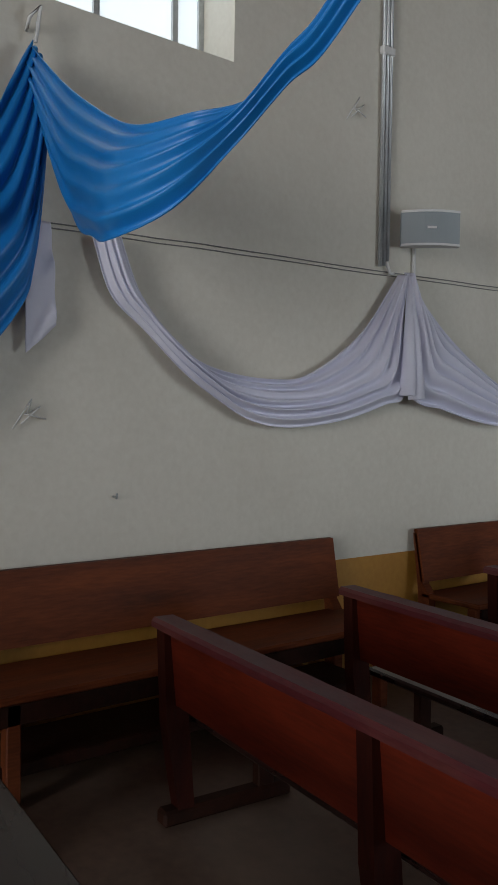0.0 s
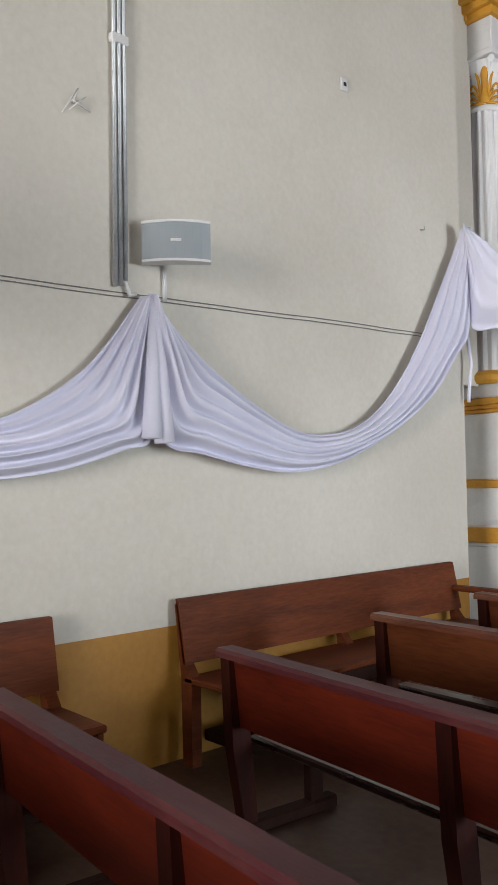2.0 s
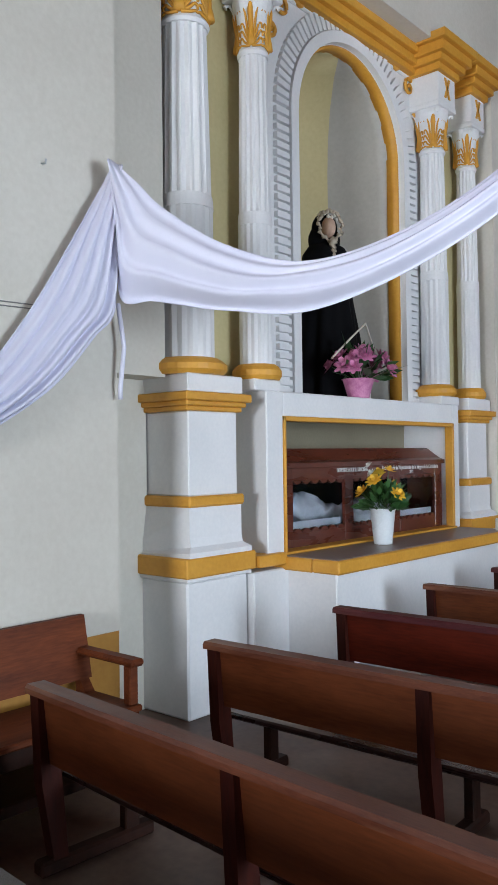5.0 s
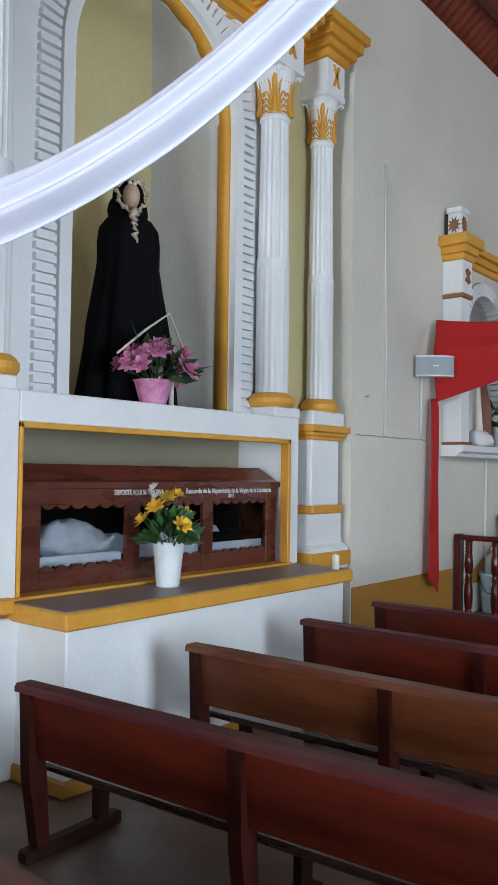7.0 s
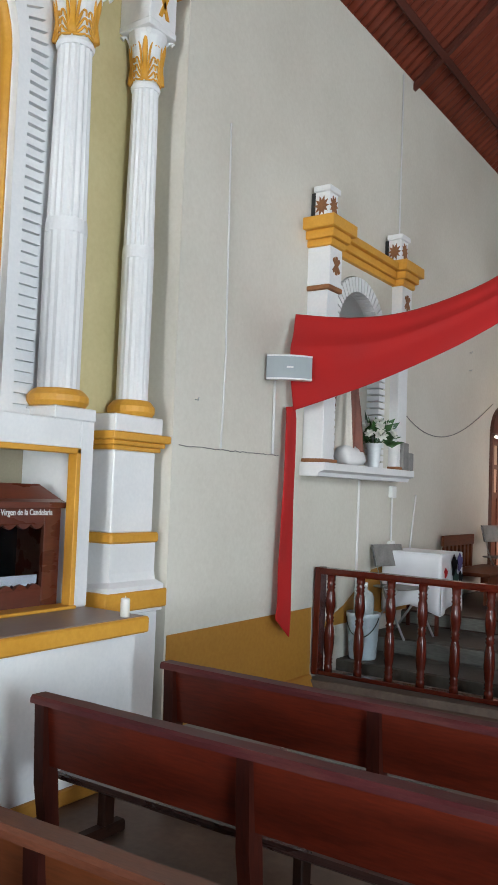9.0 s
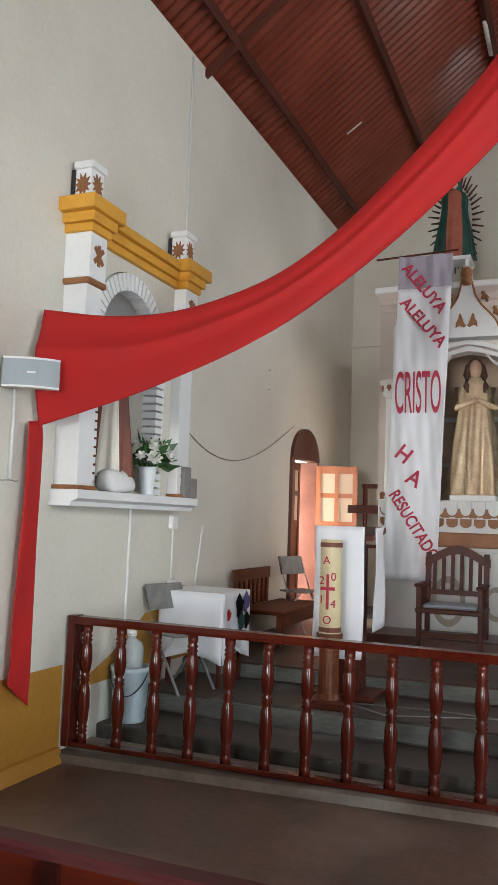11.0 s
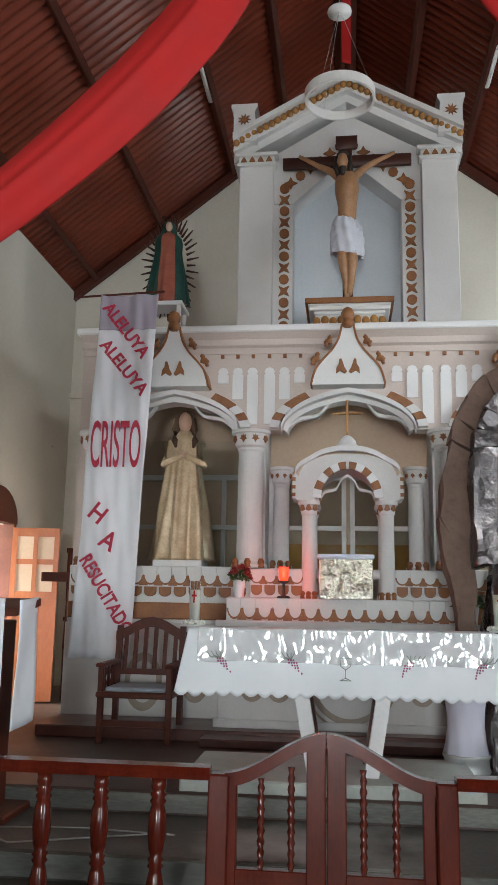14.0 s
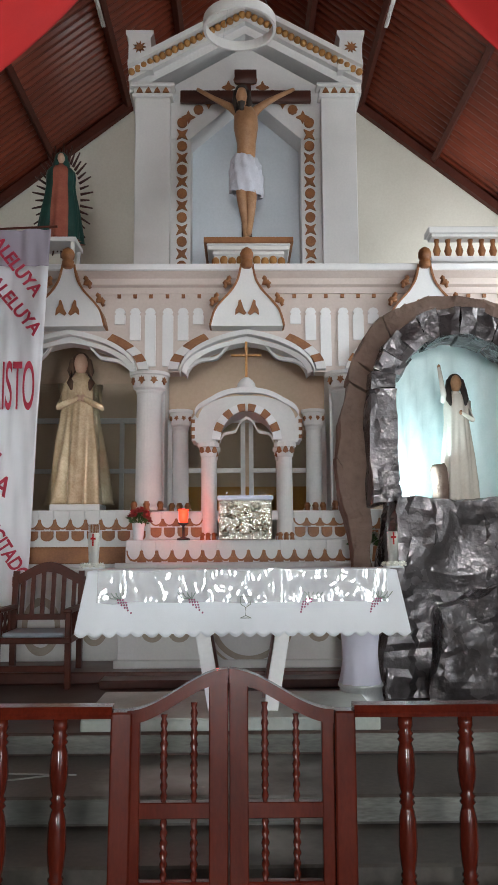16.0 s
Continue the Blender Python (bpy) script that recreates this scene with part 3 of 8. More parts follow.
def gate(x0, x1, hinge_left, label):
    p = thing("rail_gate", label, "gate", (0, RAIL_Y, 0), group="rail gates")
    lowx, highx = (x0, x1) if hinge_left else (x1, x0)
    n = 16
    line = []
    for i in range(n + 1):
        f = i / n
        s = f * f * (3 - 2 * f)
        line.append((lowx + (highx - lowx) * f, 0.845 + 0.180 * s))
    bm = bmesh.new()
    band(bm, line, [(x, z + 0.06) for x, z in line], "y", -0.035, 0.035)
    part("top_rail", bm, RAIL, p)
    s = 1 if hinge_left else -1
    bm = bmesh.new()
    box(bm, min(highx, highx - s * 0.085), max(highx, highx - s * 0.085), -0.028, 0.028, 0.07, 1.045, 0.005)
    part("stile", bm, RAIL, p)
    bm = bmesh.new()
    box(bm, min(lowx, lowx + s * 0.055), max(lowx, lowx + s * 0.055), -0.026, 0.026, 0.07, 0.865, 0.005)
    part("stile", bm, RAIL, p)
    for z in (0.10, 0.435):
        part("cross_rail", boxes((min(lowx, highx) + 0.04, max(lowx, highx) - 0.04, -0.022, 0.022, z, z + 0.07), bevel=0.004), RAIL, p)
    for f in (0.36, 0.66):
        x = lowx + (highx - lowx) * f
        for z0, z1 in ((0.505, 0.86 + 0.17 * f * f), (0.17, 0.435)):
            k = 36
            bm = bmesh.new()
            lathe(bm, [(0.016 + 0.003 * math.sin(i / k * math.pi), i / k * (z1 - z0)) for i in range(k + 1)], (x, 0, z0), 12, flute=0.45, flutes=2, twist=70)
            part("twisted_spindle", bm, RAIL, p, smooth=True)
    return p


gate(-0.170, 0.280, True, "dark red gate leaf with curved top and twisted spindles")
gate(0.286, 0.755, False, "dark red gate leaf with curved top and twisted spindles")

# ---- drapes ----


def along(h, far, s, z, dx=0.0):
    """A point s metres from h towards far in plan, at height z."""
    d = Vector((far[0] - h[0], far[1] - h[1])).normalized()
    return (h[0] + d.x * s + dx, h[1] + d.y * s, z)


X = WALL + 0.06
cloth("blue_drape", [(X, 1.37, 2.82), (-3.0, 1.31, 2.52), (-2.62, 1.26, 2.30), (-2.36, 1.24, 2.18), (-2.14, 1.28, 2.16), (-2.03, 1.38, 2.19), (-1.90, 1.42, 2.29), (-1.74, 1.44, 2.40), (-1.3, 1.47, 2.85), (-0.7, 1.5, 3.8), (AXIS, 1.55, 6.2)],
      [(X + 0.03, 1.40, 2.55), (-3.18, 1.42, 2.11), (-2.74, 1.28, 1.95), (-2.38, 1.16, 1.86), (-2.19, 1.25, 1.92), (-2.08, 1.37, 2.08), (-1.93, 1.42, 2.20), (-1.75, 1.44, 2.29), (-1.28, 1.47, 2.72), (-0.66, 1.5, 3.65), (AXIS + 0.05, 1.55, 6.05)],
      (0.35, -0.94, 0), BLUE_CLOTH, "bright blue satin drape gathered on a wall hook", 130, 36, 6, 0.034, 0.05, 3)
cloth("blue_drape", [(X + 0.02, 1.36, 2.83), (X + 0.04, 1.26, 2.63), (X + 0.06, 1.12, 2.40), (X + 0.1, 0.7, 2.1)],
      [(X + 0.05, 1.43, 2.60), (X + 0.07, 1.37, 2.00), (X + 0.07, 1.26, 1.72), (X + 0.1, 0.8, 1.20)],
      (1, 0, 0), BLUE_CLOTH, "bright blue satin drape hanging from a wall hook", 60, 36, 6, 0.035, 0.05, 8)
cloth("white_drape_tail", [(X - 0.02, 1.33, 2.15), (X - 0.02, 1.46, 2.15)], [(X, 1.36, 1.62), (X, 1.48, 1.74)], (1, 0, 0), WHITE_CLOTH, "loose lilac white cloth end under the blue drape", 16, 24, 2, 0.02, 0.02, 5)
cloth("white_drape", [(X - 0.02, y, z) for y, z in ((1.78, 2.14), (1.88, 1.91), (2.02, 1.75), (2.22, 1.62), (2.56, 1.57), (2.85, 1.61), (3.21, 1.84), (3.50, 2.19))],
      [(X - 0.01 if z > 1.6 else X + 0.03, y, z) for y, z in ((1.64, 2.12), (1.73, 1.89), (1.89, 1.76), (2.08, 1.58), (2.28, 1.46), (2.47, 1.37), (2.71, 1.34), (3.06, 1.38), (3.38, 1.47), (3.53, 1.53), (3.535, 1.85), (3.53, 2.17))],
      (1, 0, 0), WHITE_CLOTH, "lilac white cloth swag pinned to the wall", 120, 60, 6, 0.05, 0.06, 11)
cloth("white_drape", [(X, y, z) for y, z in ((3.525, 2.20), (3.74, 2.00), (3.93, 1.86), (4.19, 1.71), (4.48, 1.59), (4.76, 1.575), (5.04, 1.65), (5.33, 1.86), (5.60, 2.18), (5.86, 2.58), (6.13, 3.02))],
      [(X + 0.03, y, z) for y, z in ((3.535, 2.17), (3.55, 1.85), (3.58, 1.51), (3.81, 1.45), (4.10, 1.39), (4.40, 1.36), (4.70, 1.39), (5.01, 1.48), (5.40, 1.65), (5.75, 1.87), (6.0, 2.13), (6.13, 2.28), (6.14, 2.65), (6.14, 3.0))],
      (1, 0, 0), WHITE_CLOTH, "lilac white cloth swag rising to a wall hook", 140, 60, 6, 0.05, 0.06, 15)
bm = bmesh.new()
for k, (dy, w) in enumerate(((-0.040, 0.024), (0.012, 0.024))):
    tube(bm, [(X + 0.035, 3.53, 2.19), (X + 0.07, 3.535 + dy * 0.8, 1.88), (X + 0.085, 3.54 + dy * 1.4, 1.52 - 0.02 * k)], [0.008, w * 1.2, w * 2.0], 12)
mesh_thing("white_drape_tail", bm, WHITE_CLOTH, "gathered lilac white cloth pleat hanging from the pin", "drape", True)
H, F = (X + 0.03, 6.12), (AXIS, 8.15)
cloth("white_drape", [along(H, F, s, z) for s, z in ((0.0, 3.03), (0.12, 2.92), (0.28, 2.76), (0.6, 2.56), (1.0, 2.46), (1.5, 2.60), (2.0, 2.92), (2.6, 3.50), (3.4, 4.46), (4.2, 5.65), (4.9, 6.88))],
      [along(H, F, s, z) for s, z in ((0.0, 3.0), (0.01, 2.65), (0.03, 2.33), (0.20, 2.31), (0.36, 2.28), (0.6, 2.24), (1.0, 2.22), (1.5, 2.40), (2.0, 2.72), (2.6, 3.30), (3.4, 4.28), (4.2, 5.5), (4.9, 6.75))],
      (0.5, -0.86, 0), WHITE_CLOTH, "long white cloth swag stretched up towards the ridge", 140, 36, 4, 0.034, 0.09, 21)
bm = bmesh.new()
tube(bm, [(X, 6.16, 2.32), (X + 0.01, 6.19, 2.1), (X, 6.17, 1.88), (X - 0.01, 6.18, 1.83)], 0.012, 8)
mesh_thing("hanging_rope", bm, WHITE_CLOTH, "thin white cord hanging beside the column", "cord", True)
H, F = (X + 0.02, 12.1), (AXIS, 12.85)
RED_TOP = ((0.0, 2.98), (0.45, 2.93), (0.84, 2.95), (1.22, 3.05), (1.56, 3.20), (1.9, 3.45), (2.23, 3.78), (2.56, 4.15), (2.83, 4.50), (3.12, 4.94), (3.45, 5.55), (3.75, 6.2))
RED_BOTTOM = ((0.0, 2.22), (0.35, 2.33), (0.70, 2.45), (1.22, 2.67), (1.57, 2.86), (1.91, 3.10), (2.24, 3.37), (2.57, 3.68), (2.83, 3.95), (3.05, 4.22), (3.33, 4.65), (3.65, 5.4))
cloth("red_drape", [along(H, F, s, z) for s, z in RED_TOP], [along(H, F, s, z) for s, z in RED_BOTTOM], (0.2, -0.98, 0), RED_CLOTH,
      "wide red cloth swag stretched from the wall to the ridge", 120, 40, 2, 0.022, 0.10, 31)
H2, F2 = (RIGHT - 0.005, 12.1), (AXIS, 12.85)
cloth("red_drape", [along(H2, F2, s, z) for s, z in RED_TOP], [along(H2, F2, s, z) for s, z in RED_BOTTOM], (-0.2, -0.98, 0), RED_CLOTH,
      "wide red cloth swag stretched from the wall to the ridge", 120, 40, 2, 0.022, 0.10, 37)
cloth("red_drape_tail", [(X, 12.02, 2.24), (X, 12.16, 2.26)], [(X + 0.02, 11.93, 0.62), (X + 0.02, 12.14, 0.46)], (1, 0, 0), RED_CLOTH, "narrow red cloth end hanging down the wall", 16, 50, 1, 0.02, 0.02, 41)
cloth("red_ribbon", [(AXIS - 0.05, 17.0, 8.9), (AXIS + 0.05, 17.0, 8.9)], [(AXIS - 0.05, 17.0, 7.38), (AXIS + 0.05, 17.0, 7.35)], (0, -1, 0), RED_CLOTH, "red cloth ribbon hanging from the ridge", 6, 30, 1, 0.01, 0.01, 43)

# ---- fixtures on the side wall ----


def lines_thing(name, label, category, paths, r, mat):
    for p in paths:
        bm = bmesh.new()
        tube(bm, p, r, 6)
        o = mesh_thing(name, bm, mat, label, category, True)
    return o


WX = WALL + 0.02
p = thing("conduit_bundle", "vertical grey metal conduits strapped to the wall", "conduit")
for dy in (-0.036, -0.008, 0.02):
    bm = bmesh.new()
    tube(bm, [(WX, 3.415 + dy, 2.24 + 0.02 * math.sin(dy * 60)), (WX, 3.415 + dy, 5.95)], 0.0115, 8)
    part("conduit_pipe", bm, GREY_METAL, p, smooth=True)
for z in (3.37, 4.4, 5.4):
    part("strap", boxes((WX - 0.018, WX + 0.018, 3.36, 3.455, z, z + 0.045), bevel=0.006), WHITE_PLASTIC, p)
bm = bmesh.new()
tube(bm, [(WX, 3.43, 2.25), (WX + 0.01, 3.45, 2.19), (WX, 3.49, 2.2)], 0.01, 6)
part("cable_end", bm, WHITE_PLASTIC, p, smooth=True)


def cable(z0, y0, y1, label, sag=0.012, rise=0.0):
    pts = [(WALL + 0.008, y0 + (y1 - y0) * k / 40, z0 + rise * (y1 - y0) * k / 40 + sag * noise.noise((k * 0.6, z0 * 9, y0))) for k in range(41)]
    lines_thing("wall_cable", label, "cable", [pts], 0.003, CABLE)


cable(2.047, -3.0, 6.05, "thin grey cable clipped along the wall", 0.008, 0.0245)
cable(2.027, -3.0, 6.05, "thin grey cable clipped along the wall", 0.008, 0.0245)
cable(1.86, 10.8, 12.02, "thin grey cable clipped along the wall")
lines_thing("wall_cable", "white cable duct running up the wall", "cable", [[(WALL + 0.008, 11.26, 1.87), (WALL + 0.008, 11.28, 2.5), (WALL + 0.008, 11.24, 4.2)]], 0.008, WHITE_PLASTIC)
lines_thing("wall_cable", "white cable duct running up the wall to the roof", "cable", [[(WALL + 0.01, 14.15, 1.9), (WALL + 0.01, 14.17, 4.0), (WALL + 0.01, 14.18, 5.9)]], 0.009, WHITE_PLASTIC)
pts = [(WALL + 0.012, 14.15 + 3.1 * k / 24, 2.58 - 0.42 * math.sin(math.pi * (k / 24) ** 0.8) + 0.25 * k / 24) for k in range(25)]
lines_thing("wall_cable", "dark cable hanging in a loop to the door", "cable", [pts], 0.005, CABLE)
lines_thing("wall_cable", "white cable duct below the side altar shelf", "cable", [[(WALL + 0.012, 13.42, 1.72), (WALL + 0.012, 13.40, 0.30)]], 0.013, WHITE_PLASTIC)
lines_thing("wall_cable", "white cable duct below the side altar shelf", "cable", [[(WALL + 0.012, 14.15, 1.6), (WALL + 0.012, 14.15, 1.1)], [(WALL + 0.012, 14.75, 1.6), (WALL + 0.012, 14.6, 0.95)]], 0.01, WHITE_PLASTIC)
for y, z in ((14.13, 1.62), (14.13, 1.08)):
    mesh_thing("switch_box", boxes((WALL, WALL + 0.05, y - 0.05, y + 0.05, z - 0.06, z + 0.06), bevel=0.01), WHITE_PLASTIC, "small white plastic switch box on the wall", "switch box")
p = thing("wall_socket", "small white wall socket with a dark hole", "socket")
part("plate", boxes((WALL, WALL + 0.012, 4.98, 5.04, 3.65, 3.73), bevel=0.004), WHITE_PLASTIC, p)
part("hole", boxes((WALL + 0.012, WALL + 0.016, 5.0, 5.022, 3.68, 3.702)), DARK, p)


def loudspeaker(y, z, label, h, n, out, turn, off):
    p = thing("loudspeaker", label, "loudspeaker", (WALL + off, y, z), group="wall loudspeakers")
    p.rotation_euler = (0, 0, radians(turn))
    bm = bmesh.new()
    prism(bm, [(out + 0.012 * (1 - (2 * k / 8 - 1) ** 2) * 3, -n / 2 + n * k / 8) for k in range(9)] + [(0.02, n / 2), (0.02, -n / 2)], "z", -h / 2, h / 2)
    cab = part("cabinet", bm, GREY_PLASTIC, p)
    for s in (-1, 1):
        bm = bmesh.new()
        prism(bm, [(out + 0.006 + 0.012 * (1 - (2 * k / 8 - 1) ** 2) * 3, -n / 2 + n * k / 8) for k in range(9)] + [(0.02, n / 2), (0.02, -n / 2)], "z", s * h / 2 - 0.006, s * h / 2 + 0.006)
        part("trim_strip", bm, WHITE_PLASTIC, cab)
    part("badge", boxes((out + 0.036, out + 0.044, -0.025, 0.025, -0.006, 0.006)), WHITE_PLASTIC, cab)
    bm = bmesh.new()
    a = radians(turn)
    tube(bm, [(0.03, 0, 0), (-off * math.cos(a), off * math.sin(a), 0)], 0.018, 8)
    part("wall_bracket", bm, WHITE_PLASTIC, p, smooth=True)
    return p


loudspeaker(3.655, 2.438, "wide grey loudspeaker box mounted on the wall", 0.182, 0.32, 0.06, -38, 0.12)
loudspeaker(11.93, 2.52, "wide grey loudspeaker box mounted over the red cloth", 0.175, 0.345, 0.07, -52, 0.13)
lines_thing("wall_cable", "white cable duct below the loudspeaker", "cable", [[(WALL + 0.012, 3.66, 2.36), (WALL + 0.012, 3.66, 2.19)]], 0.012, WHITE_PLASTIC)
lines_thing("wall_cable", "white cable duct below the loudspeaker", "cable", [[(WALL + 0.012, 11.93, 2.44), (WALL + 0.012, 11.93, 1.87)]], 0.012, WHITE_PLASTIC)
for y, z in ((3.18, 3.03), (1.39, 1.39)):
    bm = bmesh.new()
    for k in range(3):
        tube(bm, [(WALL, y + 0.01 * k, z), (WALL + 0.04, y + 0.04 * math.sin(k * 2), z - 0.03 * k + 0.05), (WALL + 0.02, y - 0.07 + 0.035 * k * k, z - 0.07 + 0.02 * k)], 0.003, 5)
    mesh_thing("loose_wires", bm, WHITE_PLASTIC, "short loose wire ends sticking out of the wall", "wires", True)
for y, z in ((10.96, 2.18), (19.3, 3.58), (16.35, 3.37), (16.35, 3.15), (5.75, 2.95), (1.78, 1.03)):
    bm = bmesh.new()
    tube(bm, [(WALL, y, z), (WALL + 0.03, y, z - 0.006), (WALL + 0.033, y, z + 0.015)], 0.005, 6)
    mesh_thing("wall_hook", bm, GREY_METAL, "small metal hook in the wall", "hook", True)
bm = bmesh.new()
tube(bm, [(WALL, 1.37, 2.9), (X, 1.36, 2.93), (X + 0.01, 1.40, 2.98), (X, 1.385, 2.84)], 0.008, 6)
mesh_thing("wall_hook", bm, WHITE_PLASTIC, "white hook with the blue drape tied to it", "hook", True)

# high window in the side wall
p = thing("window_1", "high window with thin frame and bright panes", "window", kind="structure")
for y in (0.9, 1.345, 1.79, 2.21, 2.36):
    part("mullion", boxes((WALL - 0.30, WALL - 0.26, y, y + 0.03, 3.09, 4.42)), GREY_METAL, p)
for z in (3.06, 3.7, 4.42):
    part("frame_bar", boxes((WALL - 0.30, WALL - 0.26, 0.9, 2.39, z, z + 0.03)), GREY_METAL, p)
for y0, y1 in ((0.93, 1.345), (1.375, 1.79), (1.82, 2.21), (2.24, 2.36)):
    o = part("pane", boxes((WALL - 0.282, WALL - 0.278, y0, y1, 3.09, 4.42)), FROSTED, p)

# ---- first side altar, set in a deep recess ----
AX = -3.66
bm = boxes((WALL - THICK - 0.25, WALL - THICK + 0.005, 6.1, 7.80, 0, 5.1), (WALL - THICK - 0.25, WALL - THICK + 0.005, 9.86, 10.85, 0, 5.1), (-5.0, -4.72, 7.80, 9.86, 0, 1.85), (-4.72, WALL - THICK + 0.02, 7.80, 9.86, 1.85, 1.94), (-4.72, WALL - THICK, 7.80, 9.86, 0.70, 0.87), (-5.1, -5.0, 5.9, 11.0, 0, 5.6), (-5.0, WALL - THICK, 5.9, 11.0, 5.12, 5.6), (-5.0, WALL - THICK, 5.9, 6.08, 0, 5.12), (-5.0, WALL - THICK, 10.86, 11.0, 0, 5.12))
mesh_thing("recess_wall", bm, NICHE_YELLOW, "pale yellow back of the altar recess", "wall", kind="structure")

side_altar = thing("side_altar", "white side altar with gold bands and fluted columns", "altar", (0, 0, 0))


def cuts(*specs, bevel=0.008):
    return boxes(*specs, bevel=bevel)


def pedestal(y0, y1, front, tag):
    """Stacked pedestal: base, gold bands, die, slab."""
    back = WALL - THICK
    part("pedestal_base", cuts((back, front + 0.03, y0 - 0.04, y1 + 0.04, 0.0, 0.80), bevel=0.012), WHITE, side_altar)
    part("pedestal_moulding", cuts((back, front + 0.05, y0 - 0.06, y1 + 0.06, 0.80, 0.825), bevel=0.006), WHITE, side_altar)
    part("gold_band", cuts((back, front + 0.07, y0 - 0.08, y1 + 0.08, 0.825, 0.94), bevel=0.008), GOLD, side_altar)
    bm = bmesh.new()
    prism(bm, [(front + 0.06, 0.94), (front + 0.06, 0.97), (front + 0.025, 1.0), (front + 0.015, 1.05), (front + 0.015, 1.23), (back, 1.23), (back, 0.94)], "y", y0 - 0.05, y1 + 0.05)
    for v in bm.verts:
        if v.co.z > 0.99:
            v.co.y += 0.045 if v.co.y < (y0 + y1) / 2 else -0.045
    part("pedestal_plinth", bm, WHITE, side_altar)
    part("gold_band", cuts((back, front + 0.035, y0 - 0.02, y1 + 0.02, 1.23, 1.295), bevel=0.012), GOLD, side_altar)
    part("pedestal_die", cuts((back, front, y0 + 0.01, y1 - 0.01, 1.295, 1.80), bevel=0.008), WHITE, side_altar)
    bm = bmesh.new()
    for z0, z1, g in ((1.80, 1.83, 0.02), (1.83, 1.86, 0.04), (1.86, 1.91, 0.065)):
        box(bm, back, front + g, y0 - g, y1 + g, z0, z1, 0.006)
    part("gold_cornice", bm, GOLD, side_altar)
    part("pedestal_slab", cuts((back, front + 0.03, y0 - 0.02, y1 + 0.02, 1.91, 2.02), bevel=0.008), WHITE, side_altar)


pedestal(6.80, 7.24, -3.60, "left")
pedestal(10.26, 10.66, -3.56, "right")


def acanthus(c, r, h, mat_leaf):
    """White bell with corner scrolls and gold palmettes."""
    bm = bmesh.new()
    lathe(bm, [(r * 0.98, 0), (r * 1.0, h * 0.3), (r * 1.12, h * 0.62), (r * 1.4, h * 0.9), (r * 1.4, h)], c, 20)
    box(bm, c[0] - r * 1.5, c[0] + r * 1.5, c[1] - r * 1.5, c[1] + r * 1.5, c[2] + h, c[2] + h * 1.13, 0.006)
    for sx in (-1, 1):
        for sy in (-1, 1):
            pts = [(c[0] + sx * (r * (0.9 + 0.75 * f)) * 0.8, c[1] + sy * (r * (0.9 + 0.75 * f)) * 0.8, c[2] + h * (0.55 + 0.4 * math.sin(f * math.pi / 1.5))) for f in np.linspace(0, 1, 7)]
            tube(bm, pts, [r * 0.10] * 6 + [r * 0.2], 6)
    bell = part("capital", bm, WHITE, side_altar)
    for face in (-145, -55, 35):
        bm = bmesh.new()

        def at(u, v):
            a = radians(face) + u * 1.15
            rr = r * (1.02 + 0.30 * max(0, v - 0.25) ** 1.5) + 0.004
            return (c[0] + rr * math.cos(a), c[1] + rr * math.sin(a), c[2] + h * v)
        tube(bm, [at(0, v) for v in np.linspace(0.02, 1.02, 9)], [r * w for w in (0.30, 0.26, 0.18, 0.15, 0.18, 0.22, 0.20, 0.12, 0.02)], 8)
        for sd in (-1, 1):
            for line, w in ((((0.08, 0.05), (0.20, 0.35), (0.28, 0.62), (0.40, 0.80), (0.56, 0.84), (0.62, 0.74), (0.54, 0.70)), 0.085),
                            (((0.06, 0.05), (0.30, 0.30), (0.46, 0.46), (0.60, 0.46), (0.62, 0.38)), 0.075),
                            (((0.06, 0.03), (0.34, 0.20), (0.52, 0.32), (0.66, 0.30), (0.67, 0.23)), 0.075),
                            (((0.06, 0.02), (0.36, 0.09), (0.54, 0.18), (0.67, 0.15), (0.68, 0.09)), 0.075),
                            (((0.06, 0.01), (0.40, 0.02), (0.60, 0.05), (0.68, 0.02)), 0.07)):
                n = 4 * (len(line) - 1)
                tube(bm, [at(sd * p.x, p.y) for p in spline([(u, v, 0) for u, v in line], n)], [r * w * (1.1 - 0.35 * k / n) for k in range(n + 1)], 6)
        part("gold_palmette", bm, mat_leaf, bell, "gold painted palmette", smooth=True)


